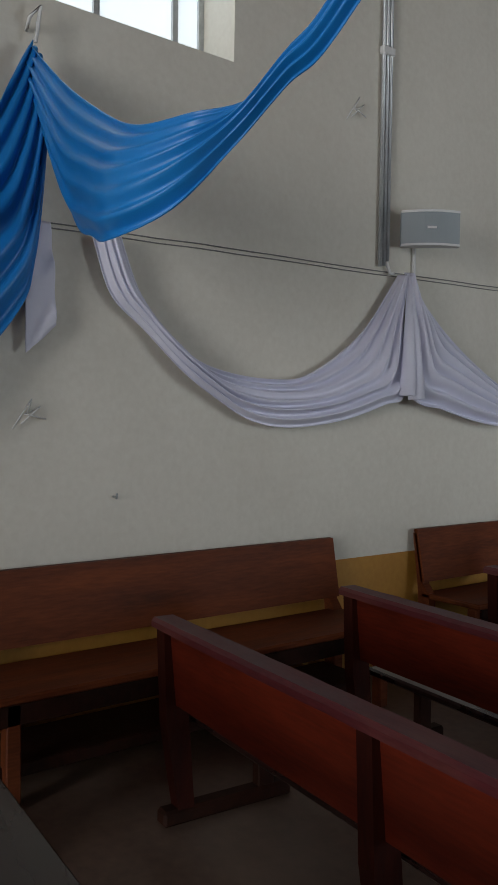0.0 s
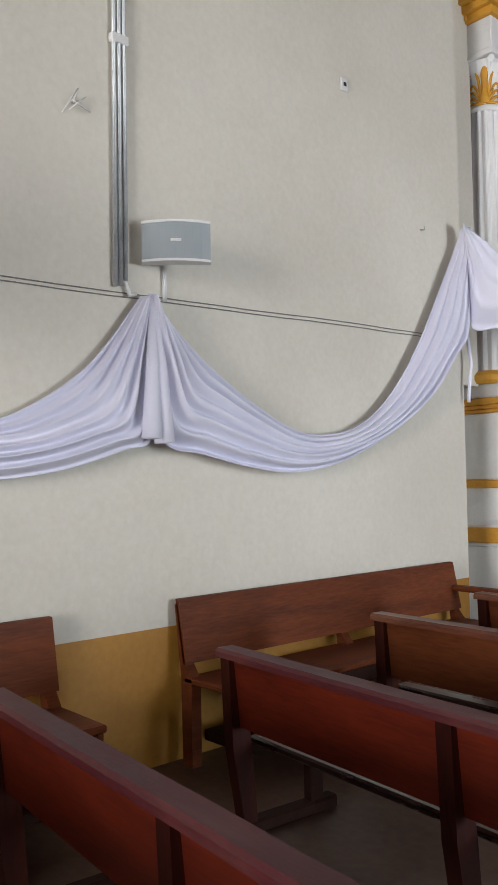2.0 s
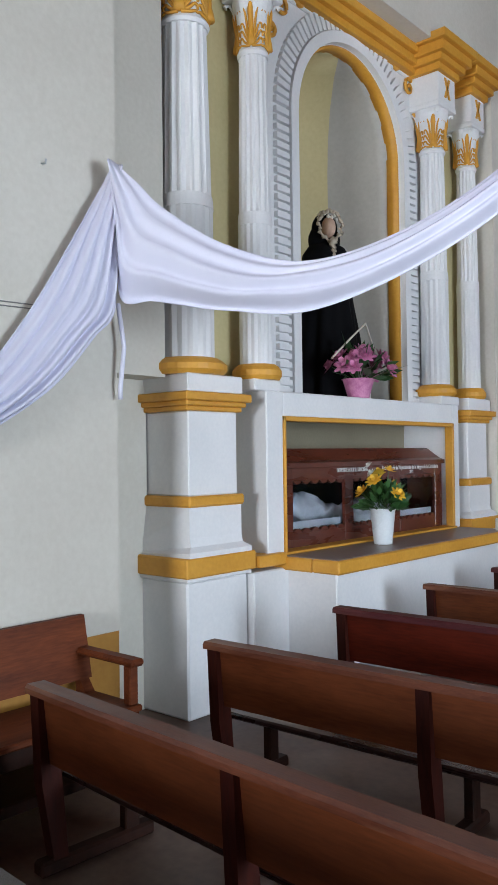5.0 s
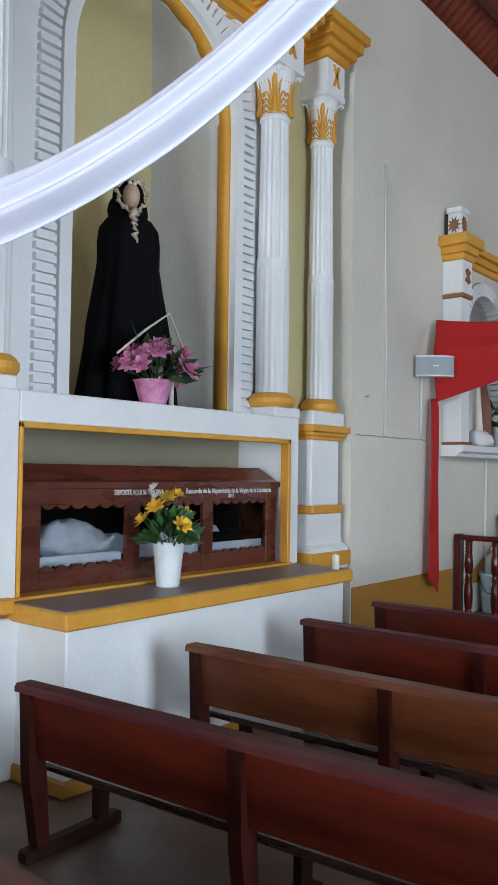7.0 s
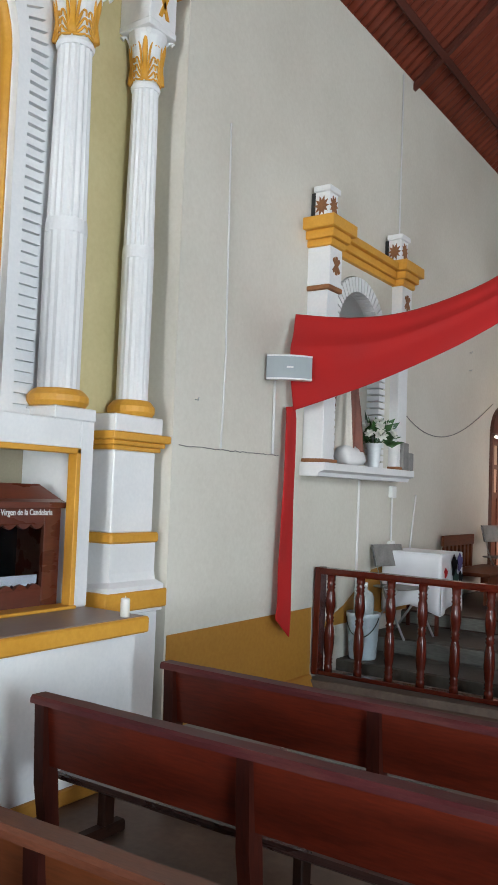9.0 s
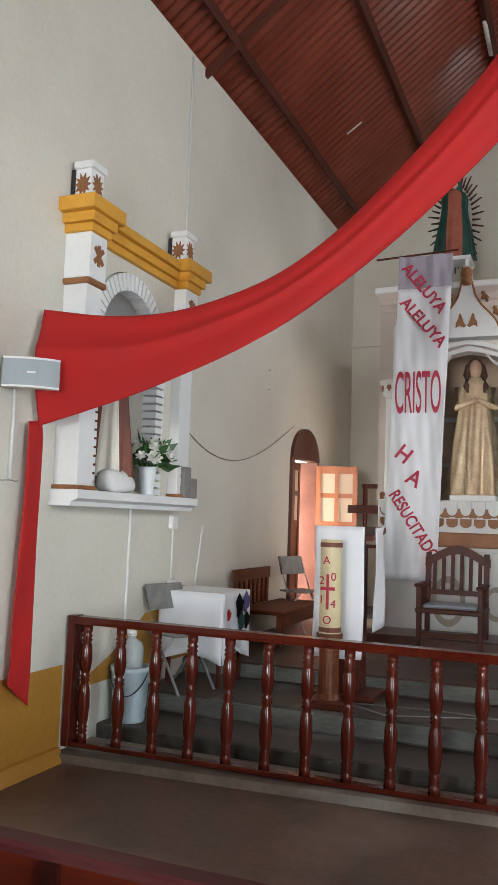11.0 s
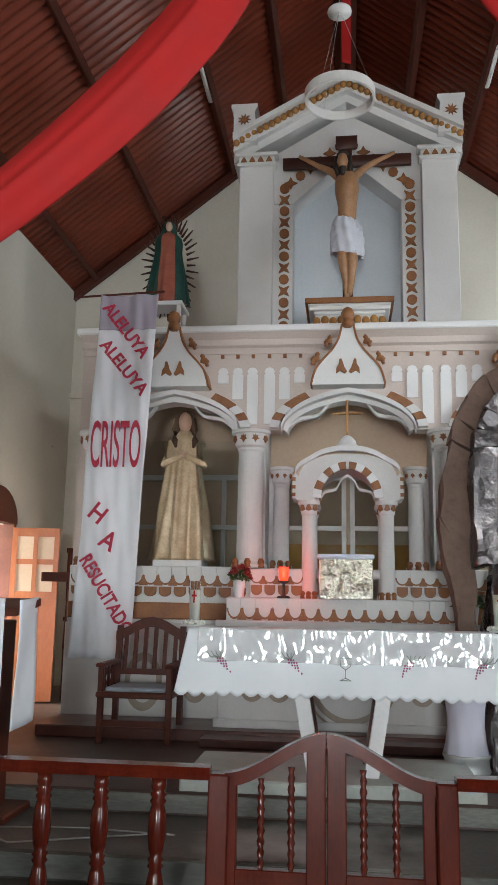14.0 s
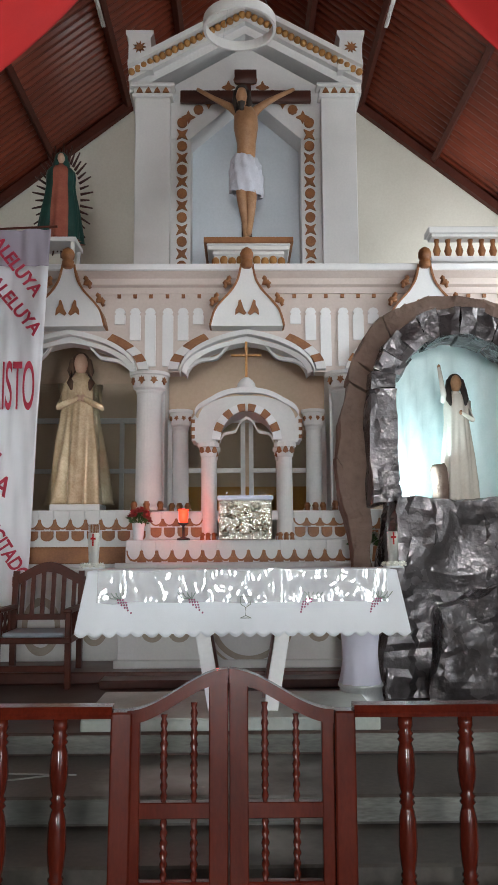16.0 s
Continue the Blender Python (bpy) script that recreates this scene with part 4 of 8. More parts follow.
def fluted_column(x, y, r, z0=2.02, z1=4.18):
    bm = bmesh.new()
    lathe(bm, [(r * 1.30, 0), (r * 1.45, 0.025), (r * 1.45, 0.06), (r * 1.28, 0.085), (r * 1.12, 0.10)], (x, y, z0), 24)
    part("gold_base_ring", bm, GOLD, side_altar, smooth=False)
    bm = bmesh.new()
    lower = z0 + 0.10 + 0.42 * (z1 - z0)
    lathe(bm, [(r, 0.0), (r * 1.0, lower - z0 - 0.10)], (x, y, z0 + 0.10), 64, flute=0.05, flutes=16)
    lathe(bm, [(r * 1.01, 0.0), (r * 0.995, 0.05), (r * 0.97, 0.08)], (x, y, lower), 32)
    lathe(bm, [(r * 0.96, 0.0), (r * 0.84, z1 - lower - 0.09)], (x, y, lower + 0.05), 80, flute=0.13, flutes=16)
    lathe(bm, [(r * 0.88, 0), (r * 0.95, 0.02), (r * 0.88, 0.04)], (x, y, z1 - 0.045), 28)
    part("column_shaft", bm, WHITE, side_altar)
    acanthus((x, y, z1), r * 0.86, 0.33, GOLD)
    part("entablature_block", cuts((x - r * 1.3, x + r * 1.25, y - r * 1.25, y + r * 1.25, z1 + 0.37, 4.80), bevel=0.008), WHITE, side_altar)
    bm = bmesh.new()
    for s in (-1, 1):
        prism(bm, [(y - 0.05 * s, z1 + 0.42), (y - 0.02 * s, z1 + 0.42), (y + 0.05 * s, 4.77), (y + 0.02 * s, 4.77)], "x", x + r * 1.25, x + r * 1.25 + 0.008)
    part("gold_star", bm, GOLD, side_altar)
    bm = bmesh.new()
    for z0_, z1_, g in ((4.80, 4.86, 0.03), (4.86, 4.92, 0.07), (4.92, 5.0, 0.11), (5.0, 5.07, 0.15)):
        box(bm, WALL - THICK, x + r * 1.25 + g, y - r * 1.25 - g, y + r * 1.25 + g, z0_, z1_, 0.005)
    part("gold_cornice", bm, GOLD, side_altar)


for cx, cy, cr in ((-3.74, 6.95, 0.165), (-3.67, 7.51, 0.113), (-3.67, 9.90, 0.122), (-3.65, 10.50, 0.103)):
    fluted_column(cx, cy, cr)
for fx, y0, y1 in ((-3.56, 7.36, 7.62), (-3.55, 9.78, 10.10)):
    part("column_foot", cuts((WALL - THICK, fx, y0, y1, 1.945, 2.02)), WHITE, side_altar)

part("recess_panel", cuts((WALL - THICK + 0.01, -3.96, 6.205, 6.80, 0.0, 2.0), bevel=0.0), PLASTER, side_altar, "cream plaster beside the column")
part("recess_panel", cuts((WALL - THICK + 0.01, -3.74, 6.205, 6.76, 2.0, 5.0), bevel=0.0), PLASTER, side_altar, "cream plaster beside the column")
for fx, y0, y1 in ((-3.83, 7.06, 7.66), (-3.78, 10.0, 10.73)):
    part("recess_panel", cuts((WALL - THICK + 0.01, fx, y0, y1, 2.03, 4.80), bevel=0.0), NICHE_YELLOW, side_altar, "yellow panel behind the columns")

# arched panel and its ribbed band
CY, RI, RO, SPR, PX = 8.83, 0.725, 0.965, 4.0, -3.80
bm = bmesh.new()
n = 28
inner = [(CY + RI, 1.945)] + arc(CY, SPR, RI, RI, 0, 180, n) + [(CY - RI, 1.945)]
outer = [(9.99, 1.945)] + [(CY + 1.16 * math.copysign(min(1, abs(math.cos(math.pi * k / n)) * 1.5), math.cos(math.pi * k / n)), min(4.82, SPR + 1.7 * math.sin(math.pi * k / n))) for k in range(n + 1)] + [(7.67, 1.945)]
band(bm, inner, outer, "x", PX - 0.06, PX)
part("arch_panel", bm, WHITE, side_altar)
bm = bmesh.new()
mid0 = [(CY + RI + 0.09, 1.945)] + arc(CY, SPR, RI + 0.09, RI + 0.09, 0, 180, n) + [(CY - RI - 0.09, 1.945)]
mid1 = [(CY + RI + 0.005, 1.945)] + arc(CY, SPR, RI + 0.005, RI + 0.005, 0, 180, n) + [(CY - RI - 0.005, 1.945)]
band(bm, mid1, mid0, "x", PX, PX + 0.05)
part("arch_moulding", bm, WHITE, side_altar)
ribs_in, ribs_out = RI + 0.10, RO


def rib(a, b):
    bm = bmesh.new()
    prism(bm, [a[0], a[1], b[1], b[0]], "x", PX, PX + 0.035)
    part("ribbed_voussoir", bm, WHITE, side_altar)


for side in (-1, 1):
    for z in np.arange(1.96, SPR - 0.01, 0.062):
        u0, u1 = CY + side * ribs_in, CY + side * ribs_out
        rib(((u0, z), (u1, z)), ((u0, z + 0.04), (u1, z + 0.04)))
for k in range(44):
    a0 = math.pi * (k + 0.15) / 44
    a1 = math.pi * (k + 0.80) / 44
    rib(((CY + ribs_in * math.cos(a0), SPR + ribs_in * math.sin(a0)), (CY + ribs_out * math.cos(a0), SPR + ribs_out * math.sin(a0))),
        ((CY + ribs_in * math.cos(a1), SPR + ribs_in * math.sin(a1)), (CY + ribs_out * math.cos(a1), SPR + ribs_out * math.sin(a1))))
bm = bmesh.new()
ring = arc(CY, SPR, RI, RI, 0, 180, n)
ring = [(CY + RI, 1.945)] + ring + [(CY - RI, 1.945)]
for (u0, v0), (u1, v1) in zip(ring, ring[1:]):
    a = [bm.verts.new((x, u, v)) for x, u, v in ((PX - 0.005, u0, v0), (PX - 0.11, u0, v0), (PX - 0.11, u1, v1), (PX - 0.005, u1, v1))]
    bm.faces.new(a)
o = part("gold_reveal", bm, GOLD, side_altar, smooth=True)
sm = o.modifiers.new("thickness", "SOLIDIFY")
sm.thickness = 0.02
# curved niche behind the arch
bm = bmesh.new()
N = 20
rows_ = []
RN, DEEP = 0.745, 0.73
for k in range(N + 1):
    a = math.pi * k / N
    col = []
    for j in range(9):
        if j < 5:
            z = 1.945 + (SPR - 1.945) * j / 4
            r = 1.0
        else:
            b = (j - 4) / 4 * math.pi / 2
            z, r = SPR + RN * math.sin(b), max(0.02, math.cos(b))
        col.append(bm.verts.new((PX - 0.10 - DEEP * math.sin(a) * r, CY + RN * math.cos(a) * (r if j >= 5 else 1), z)))
    rows_.append(col)
# The five strips at the +y end take grey, the rest pale yellow.
for k in range(N):
    for j in range(8):
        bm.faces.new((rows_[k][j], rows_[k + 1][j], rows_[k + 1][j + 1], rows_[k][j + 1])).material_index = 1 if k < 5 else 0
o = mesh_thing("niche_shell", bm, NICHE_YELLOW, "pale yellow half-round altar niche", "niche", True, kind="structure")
o.data.materials.append(surface("grey_niche_side", (0.40, 0.38, 0.34), (0.48, 0.46, 0.42), 0.75, 1.5, 30, 0.2))
sm = o.modifiers.new("thickness", "SOLIDIFY")
sm.thickness, sm.offset = 0.06, 0
# scroll ornaments in the spandrels
for side in (-1, 1):
    for c, (u, v, r, tw) in enumerate(((0.88, 4.72, 0.085, 1), (1.0, 4.52, 0.065, -1), (0.66, 4.86, 0.06, -1))):
        bm = bmesh.new()
        pts = [(PX + 0.02, CY + side * (u + r * (1 - f) * math.cos(f * 11 * tw)), v + r * (1 - f) * math.sin(f * 11 * tw)) for f in np.linspace(0, 0.9, 26)]
        tube(bm, pts, [0.018 * (1 - 0.4 * f) for f in np.linspace(0, 1, 26)], 6)
        part("gold_scroll", bm, GOLD, side_altar, smooth=True)
bm = bmesh.new()
for z0_, z1_, g in ((4.82, 4.88, 0.02), (4.88, 4.95, 0.06), (4.95, 5.02, 0.10)):
    box(bm, WALL - THICK, PX + 0.06 + g, 6.7, 10.6, z0_, z1_, 0.005)
part("gold_cornice", bm, GOLD, side_altar)
part("attic", cuts((WALL - THICK, PX + 0.02, 6.3, 10.7, 4.80, 5.0)), WHITE, side_altar)

# mensa, ledge and coffin recess
part("mensa_body", cuts((WALL - THICK, -3.14, 7.63, 10.07, 0.07, 0.79), bevel=0.01), WHITE, side_altar)
part("mensa_skirting", cuts((WALL - THICK, -3.12, 7.61, 10.09, 0.0, 0.08)), OCHRE, side_altar)
part("wing_body", cuts((WALL - THICK, -3.525, 7.29, 7.64, 0.0, 0.80), bevel=0.01), WHITE, side_altar)
part("gold_band", cuts((WALL - THICK, -3.505, 7.33, 7.60, 0.825, 0.90)), GOLD, side_altar)
part("mensa_edge", cuts((-3.30, -3.09, 7.585, 10.12, 0.785, 0.872), (WALL - THICK, -3.30, 7.585, 7.63, 0.785, 0.872), bevel=0.01), GOLD, side_altar, "gold painted shelf edge")
part("mensa_top", cuts((WALL - THICK, -3.11, 7.60, 10.10, 0.79, 0.876)), surface("grey_brown_shelf", (0.26, 0.20, 0.17), (0.31, 0.245, 0.215), 0.42, 2, 30, 0.04, rough_var=0.05), side_altar, "grey brown shelf top")
FX = -3.56
part("ledge_frame", cuts((WALL - THICK, FX, 7.47, 7.64, 0.876, 1.95), (WALL - THICK, FX, 9.99, 10.10, 0.876, 1.95), (WALL - THICK, FX, 7.64, 9.99, 1.785, 1.95), bevel=0.008), WHITE, side_altar)
part("gold_frame_line", cuts((FX - 0.06, FX + 0.012, 7.64, 7.66, 0.876, 1.785), (FX - 0.06, FX + 0.012, 9.955, 9.99, 0.876, 1.785), (FX - 0.06, FX + 0.012, 7.64, 9.99, 1.755, 1.787), (FX - 0.1, FX + 0.03, 7.60, 9.99, 0.877, 0.895), bevel=0.004), GOLD, side_altar)

# Shade of the deep recess is put into this back plate's colour.
part("recess_back", cuts((-4.09, -4.05, 7.64, 9.99, 0.876, 1.785), bevel=0.0), surface("recess_shade_tone", (0.27, 0.235, 0.16), (0.34, 0.30, 0.21), 0.8, 2.0), side_altar, "recess back coloured brownish for shade")

# glass coffin
COF = surface("coffin_varnish", (0.07, 0.016, 0.009), (0.13, 0.032, 0.016), 0.28, 3, 30, 0.15, coat=0.4, stretch=(3, 0.6, 3))
coffin = thing("glass_coffin", "brown varnished coffin with three scalloped windows", "coffin", (-3.66, 8.84, 0.88))
bm = bmesh.new()
n0, n1 = -1.12, 1.12
wins = ((-0.98, -0.36), (-0.25, 0.32), (0.42, 1.0))
xs = [n0] + [v for w in wins for v in w] + [n1]
for a, b in zip(xs[0::2], xs[1::2]):
    box(bm, -0.03, 0, a, b, 0.0, 0.50, 0.003)
for a, b in wins:
    box(bm, -0.03, 0, a, b, 0.0, 0.10, 0.003)
    box(bm, -0.03, 0, a, b, 0.42, 0.50, 0.003)
    for s, zz in ((1, 0.42), (-1, 0.10)):
        m_ = 6
        for q in range(m_):
            u0 = a + (b - a) * q / m_
            w_ = (b - a) / m_
            prism(bm, [(u0, zz)] + [(u0 + w_ * f, zz - s * 0.025 * math.sin(math.pi * f)) for f in (0.25, 0.5, 0.75)] + [(u0 + w_, zz)], "x", -0.028, -0.002)
box(bm, -0.36, -0.33, n0, n1, 0, 0.50)
for e in (n0, n1 - 0.03):
    box(bm, -0.33, -0.03, e, e + 0.03, 0, 0.50)
box(bm, -0.33, -0.03, n0, n1, 0.0, 0.03)
coffin_body = part("coffin_body", bm, COF, coffin)
coffin.scale = (1, 1, 1.12)
bm = bmesh.new()
prism(bm, [(0.02, 0.50), (0.02, 0.53), (-0.03, 0.545), (-0.09, 0.62), (-0.28, 0.62), (-0.36, 0.53), (-0.36, 0.50)], "y", n0 - 0.02, n1 + 0.02)
for v in bm.verts:
    if v.co.z > 0.6:
        v.co.y *= 0.9
part("coffin_lid", bm, COF, coffin)
# Black panels added to darken the coffin's inner back and top.
part("dark_inner_panels", boxes((-0.328, -0.322, n0 + 0.04, n1 - 0.04, 0.03, 0.48), (-0.32, -0.035, n0 + 0.04, n1 - 0.04, 0.474, 0.48)), BLACK, coffin, "black panels at the coffin's inner back and top")
for a, b in wins:
    o = part("window_pane", boxes((-0.034, -0.031, a - 0.005, b + 0.005, 0.10, 0.42)), PANE, coffin_body)
    bm = bmesh.new()
    m_ = 10
    for q in range(m_):
        u0 = a + (b - a) * q / m_
        w_ = (b - a) / m_
        prism(bm, [(u0, 0.165)] + [(u0 + w_ * f, 0.125 - 0.018 * math.sin(math.pi * f)) for f in (0, 0.25, 0.5, 0.75, 1)] + [(u0 + w_, 0.165)], "x", -0.050, -0.044)
    part("lace_edging", bm, WHITE_CLOTH, coffin, "white lace edging")
for words, u, z, size, sx in (("DEPOSITE AQUI SU LIMOSNA", -0.26, 0.475, 0.038, 0.82), ("Recuerdo de la Mayordomia de la Virgen de la Candelaria", 0.60, 0.478, 0.042, 0.92), ("2012", 0.60, 0.446, 0.030, 1.0)):
    text(words, WHITE_PLASTIC, size, Matrix.Translation((0.003, u, z)) @ pose(0, 0, 0, 0, 0, 90) @ pose(0, 0, 0, 90, 0, 0), coffin_body, sx, "lettering", "small white painted lettering", bold=0.0006)
bm = bmesh.new()
for y0, ln, r in ((-0.95, 1.62, 0.10),):
    pts = [(-0.19, y0 + ln * f, 0.20 + 0.04 * math.sin(f * 7 + 0.4)) for f in np.linspace(0, 1, 70)]
    tube(bm, pts, [r * (0.85 + 0.30 * math.sin(f * 11)) * min(1, 0.3 + 6 * f, 0.3 + 6 * (1 - f)) for f in np.linspace(0, 1, 70)], 22)
for v in bm.verts:
    v.co += 0.018 * noise.noise_vector(v.co * 26) + 0.035 * Vector((noise.noise(v.co * 9), 0, noise.noise(v.co * 12 + Vector((3, 1, 2)))))
mesh_thing("shroud", bm, WHITE_CLOTH, "crumpled white shroud lying in the glass coffin", "cloth", True).location = (-3.66, 8.84, 0.90)
mesh_thing("coffin_cushion", boxes((-3.96, -3.71, 7.78, 9.9, 0.911, 0.99), bevel=0.02), surface("navy_cloth", (0.01, 0.012, 0.05), (0.02, 0.025, 0.09), 0.7), "dark blue cushion inside the coffin", "cushion")
bm = bmesh.new()
lathe(bm, [(0.03, 0), (0.03, 0.01), (0.012, 0.02), (0.012, 0.05), (0.003, 0.09)], (-3.72, 9.85, 1.43), 12)
mesh_thing("coffin_finial", bm, GREY_METAL, "small grey metal finial at the coffin corner", "finial", True)

# figure in the niche: one plain mesh
SKIN = surface("painted_skin", (0.48, 0.31, 0.22), (0.58, 0.40, 0.30), 0.5, 10, 60, 0.05)
IVORY = surface("ivory_robe", (0.62, 0.58, 0.50), (0.74, 0.70, 0.62), 0.6, 6, 60, 0.1)


def robed_figure(name, at, h, mats, label, width=0.2, yaw=0.0, lean=0.0, halo=0.0, hood=True, arm=0.0, seed=0, arms=True, front=-0.45, shawl=False, fold_depth=1.0):
    """A standing robed statue as one mesh: folded robe, shoulders, head, hair or hood. mats: robe, skin, mantle."""
    bm = bmesh.new()
    seg = 72
    prof = [(1.05, 0.0), (1.0, 0.02), (0.95, 0.15), (0.86, 0.35), (0.74, 0.52), (0.68, 0.62), (0.70, 0.72), (0.66, 0.78), (0.50, 0.825), (0.24, 0.85), (0.20, 0.87)]
    rings = []
    for r, f in prof:
        ring = []
        for k in range(seg):
            a = math.tau * k / seg
            fold = 1 + (0.12 * math.sin(a * 7 + seed + 2 * f) + 0.09 * math.sin(a * 13 + seed * 2 - 3 * f)) * max(0.1, 1 - f * 1.1) * fold_depth
            rr = width * r * fold
            ring.append(bm.verts.new((rr * math.cos(a), rr * 0.72 * math.sin(a) + lean * f * h, f * h)))
        rings.append(ring)
    for ri, (p_, q_) in enumerate(zip(rings, rings[1:])):
        for k in range(seg):
            f_ = bm.faces.new((p_[k], p_[(k + 1) % seg], q_[(k + 1) % seg], q_[k]))
            side = math.sin(math.tau * (k + 0.5) / seg)
            f_.material_index = 3 if shawl and ri >= 4 and abs(math.cos(math.tau * (k + 0.5) / seg)) > 0.35 - 0.1 * (ri - 4) else (0 if side < front else 2)
    bm.faces.new(rings[0][::-1])
    bm.faces.new(rings[-1])
    hz = h * 0.925

    def blob(c, rx, ry, rz, mi, n=12):
        res = bmesh.ops.create_uvsphere(bm, u_segments=n + 4, v_segments=n, radius=1)
        for v in res["verts"]:
            v.co = Vector((c[0] + v.co.x * rx, c[1] + v.co.y * ry, c[2] + v.co.z * rz))
        for f_ in {f_ for v in res["verts"] for f_ in v.link_faces}:
            f_.material_index = mi
    hr = h * 0.058
    blob((0, lean * h * 0.9 - hr * (0.5 if hood else 0.12), hz), hr * (0.66 if hood else 0.80), hr * 0.9, hr * (0.98 if hood else 1.2), 1)
    blob((0, lean * h * 0.9 + hr * 0.25, hz + hr * 0.12), hr * (1.25 if hood else 1.08), hr * 0.95, hr * (1.42 if hood else 1.32), 3)
    if hood:
        blob((0, lean * h * 0.9 + hr * 0.35, hz - hr * 1.0), hr * 1.6, hr * 0.9, hr * 1.6, 3)
    if shawl:
        blob((0, -width * 0.52, h * 0.69), width * 0.17, width * 0.12, width * 0.22, 1, 8)
    if not hood:
        n0_ = len(bm.faces)
        for s in (-1, 1):
            tube(bm, [(s * hr * 0.8, lean * h * 0.9 + hr * 0.1, hz + hr * 0.5), (s * hr * 1.05, -hr * 0.15, hz - hr * 0.9), (s * hr * 1.15, -width * 0.36, h * 0.79), (s * hr * 1.0, -width * 0.50, h * 0.74)], [hr * 0.40, hr * 0.46, hr * 0.42, hr * 0.12], 8)
        for f_ in list(bm.faces)[n0_:]:
            f_.material_index = 3
    for s in (-1, 1) if arms else ():
        up = arm if s < 0 else 0
        pts = [(s * width * 0.72, 0, h * 0.78), (s * width * 0.78, -width * 0.40, h * (0.63 + up * 0.20)), (s * width * (0.08 + 1.0 * up), -width * 0.72, h * (0.68 + up * 0.36))]
        n0_ = len(bm.faces)
        tube(bm, pts, [width * 0.16, width * 0.17, width * 0.10], 10)
        for f_ in list(bm.faces)[n0_:]:
            f_.material_index = 2 if not up else 0
        blob(pts[-1], width * 0.10, width * 0.09, width * 0.14, 1, 8)
    m = pose(*at, 0, 0, yaw)
    bmesh.ops.transform(bm, matrix=m, verts=bm.verts[:])
    o = tagged(part(name, bm, mats[0], None, "", True, mats[1:]), label, "statue")
    return o


robed_figure("niche_statue", (-4.02, 8.78, 1.95), 1.50, (BLACK, SKIN, BLACK, BLACK), "veiled statue in a black robe inside the niche", 0.30, 62, 0, seed=2, arms=False)
bm = bmesh.new()
for k in range(16):
    a = math.tau * k / 16
    res = bmesh.ops.create_uvsphere(bm, u_segments=8, v_segments=6, radius=0.015)
    bmesh.ops.translate(bm, vec=(-4.0 + 0.07 * math.cos(a), 8.78 + 0.085 * math.sin(a), 3.43 + 0.02 * math.sin(3 * a)), verts=res["verts"])
mesh_thing("flower_garland", bm, IVORY, "crown of pale flowers on the veiled statue", "garland", True)
bm = bmesh.new()
pts = [(-3.94 + 0.05 * math.cos(a) * (1 + 0.12 * math.sin(9 * a)), 8.735 + 0.088 * math.cos(a) * (1 + 0.12 * math.sin(9 * a)), 3.345 + 0.115 * math.sin(a) * (1 + 0.12 * math.cos(11 * a))) for a in np.linspace(0, math.tau, 70)]
tube(bm, pts, [0.013 + 0.006 * math.sin(k * 1.9) for k in range(70)], 6)
pts = [(-3.915 + 0.004 * k, 8.72 + 0.02 * math.sin(k * 2.4), 3.23 - 0.025 * k) for k in range(10)]
tube(bm, pts, [0.030 - 0.0022 * k + 0.006 * math.sin(k * 2) for k in range(10)], 7)
mesh_thing("lace_edging", bm, surface("yellowed_lace", (0.40, 0.33, 0.24), (0.54, 0.46, 0.36), 0.7, 30), "pale curled lace round the veiled face", "lace", True)
lines_thing("black_robe_cord", "thin gilt cord across the black robe", "cord", [[(-3.74, 8.45, 2.25), (-3.70, 8.65, 2.42), (-3.70, 8.85, 2.55), (-3.72, 9.0, 2.35)]], 0.008, IVORY)

PINK = surface("pink_petals", (0.45, 0.12, 0.28), (0.68, 0.30, 0.48), 0.6, 20, 90, 0.05, vary=0.2)
YELLOW = surface("yellow_petals", (0.70, 0.40, 0.02), (0.82, 0.55, 0.05), 0.6, 20, 90, 0.05, vary=0.15)
PALE = surface("white_petals", (0.68, 0.68, 0.62), (0.80, 0.80, 0.74), 0.6, 20, 90, 0.05)
LEAF = surface("green_leaves", (0.02, 0.07, 0.018), (0.05, 0.13, 0.03), 0.5, 12, 60, 0.1, vary=0.25)
POT = surface("white_glazed_pot", (0.66, 0.70, 0.72), (0.76, 0.80, 0.82), 0.3, 5, 60, 0.05)
RED_PETAL = surface("dark_red_petals", (0.18, 0.01, 0.012), (0.32, 0.02, 0.02), 0.6, 20, 90, 0.05)


def flower(bm, c, r, up):
    """Layered petals round a centre."""
    c, up = Vector(c), Vector(up).normalized()
    s = up.orthogonal().normalized()
    t = up.cross(s)
    for layer, (n, rad, tilt) in enumerate(((7, 1.0, 0.25), (6, 0.72, 0.6), (4, 0.42, 0.95))):
        for k in range(n):
            a = math.tau * (k + 0.4 * layer) / n
            d = math.cos(a) * s + math.sin(a) * t
            w = d.cross(up)
            tip = c + d * r * rad + up * r * tilt * 0.75
            m1 = c + d * r * rad * 0.55 + up * r * tilt * 0.35
            v = [bm.verts.new(q) for q in (c, m1 + w * r * 0.30, tip + w * r * 0.12, tip - w * r * 0.12, m1 - w * r * 0.30)]
            bm.faces.new(v)


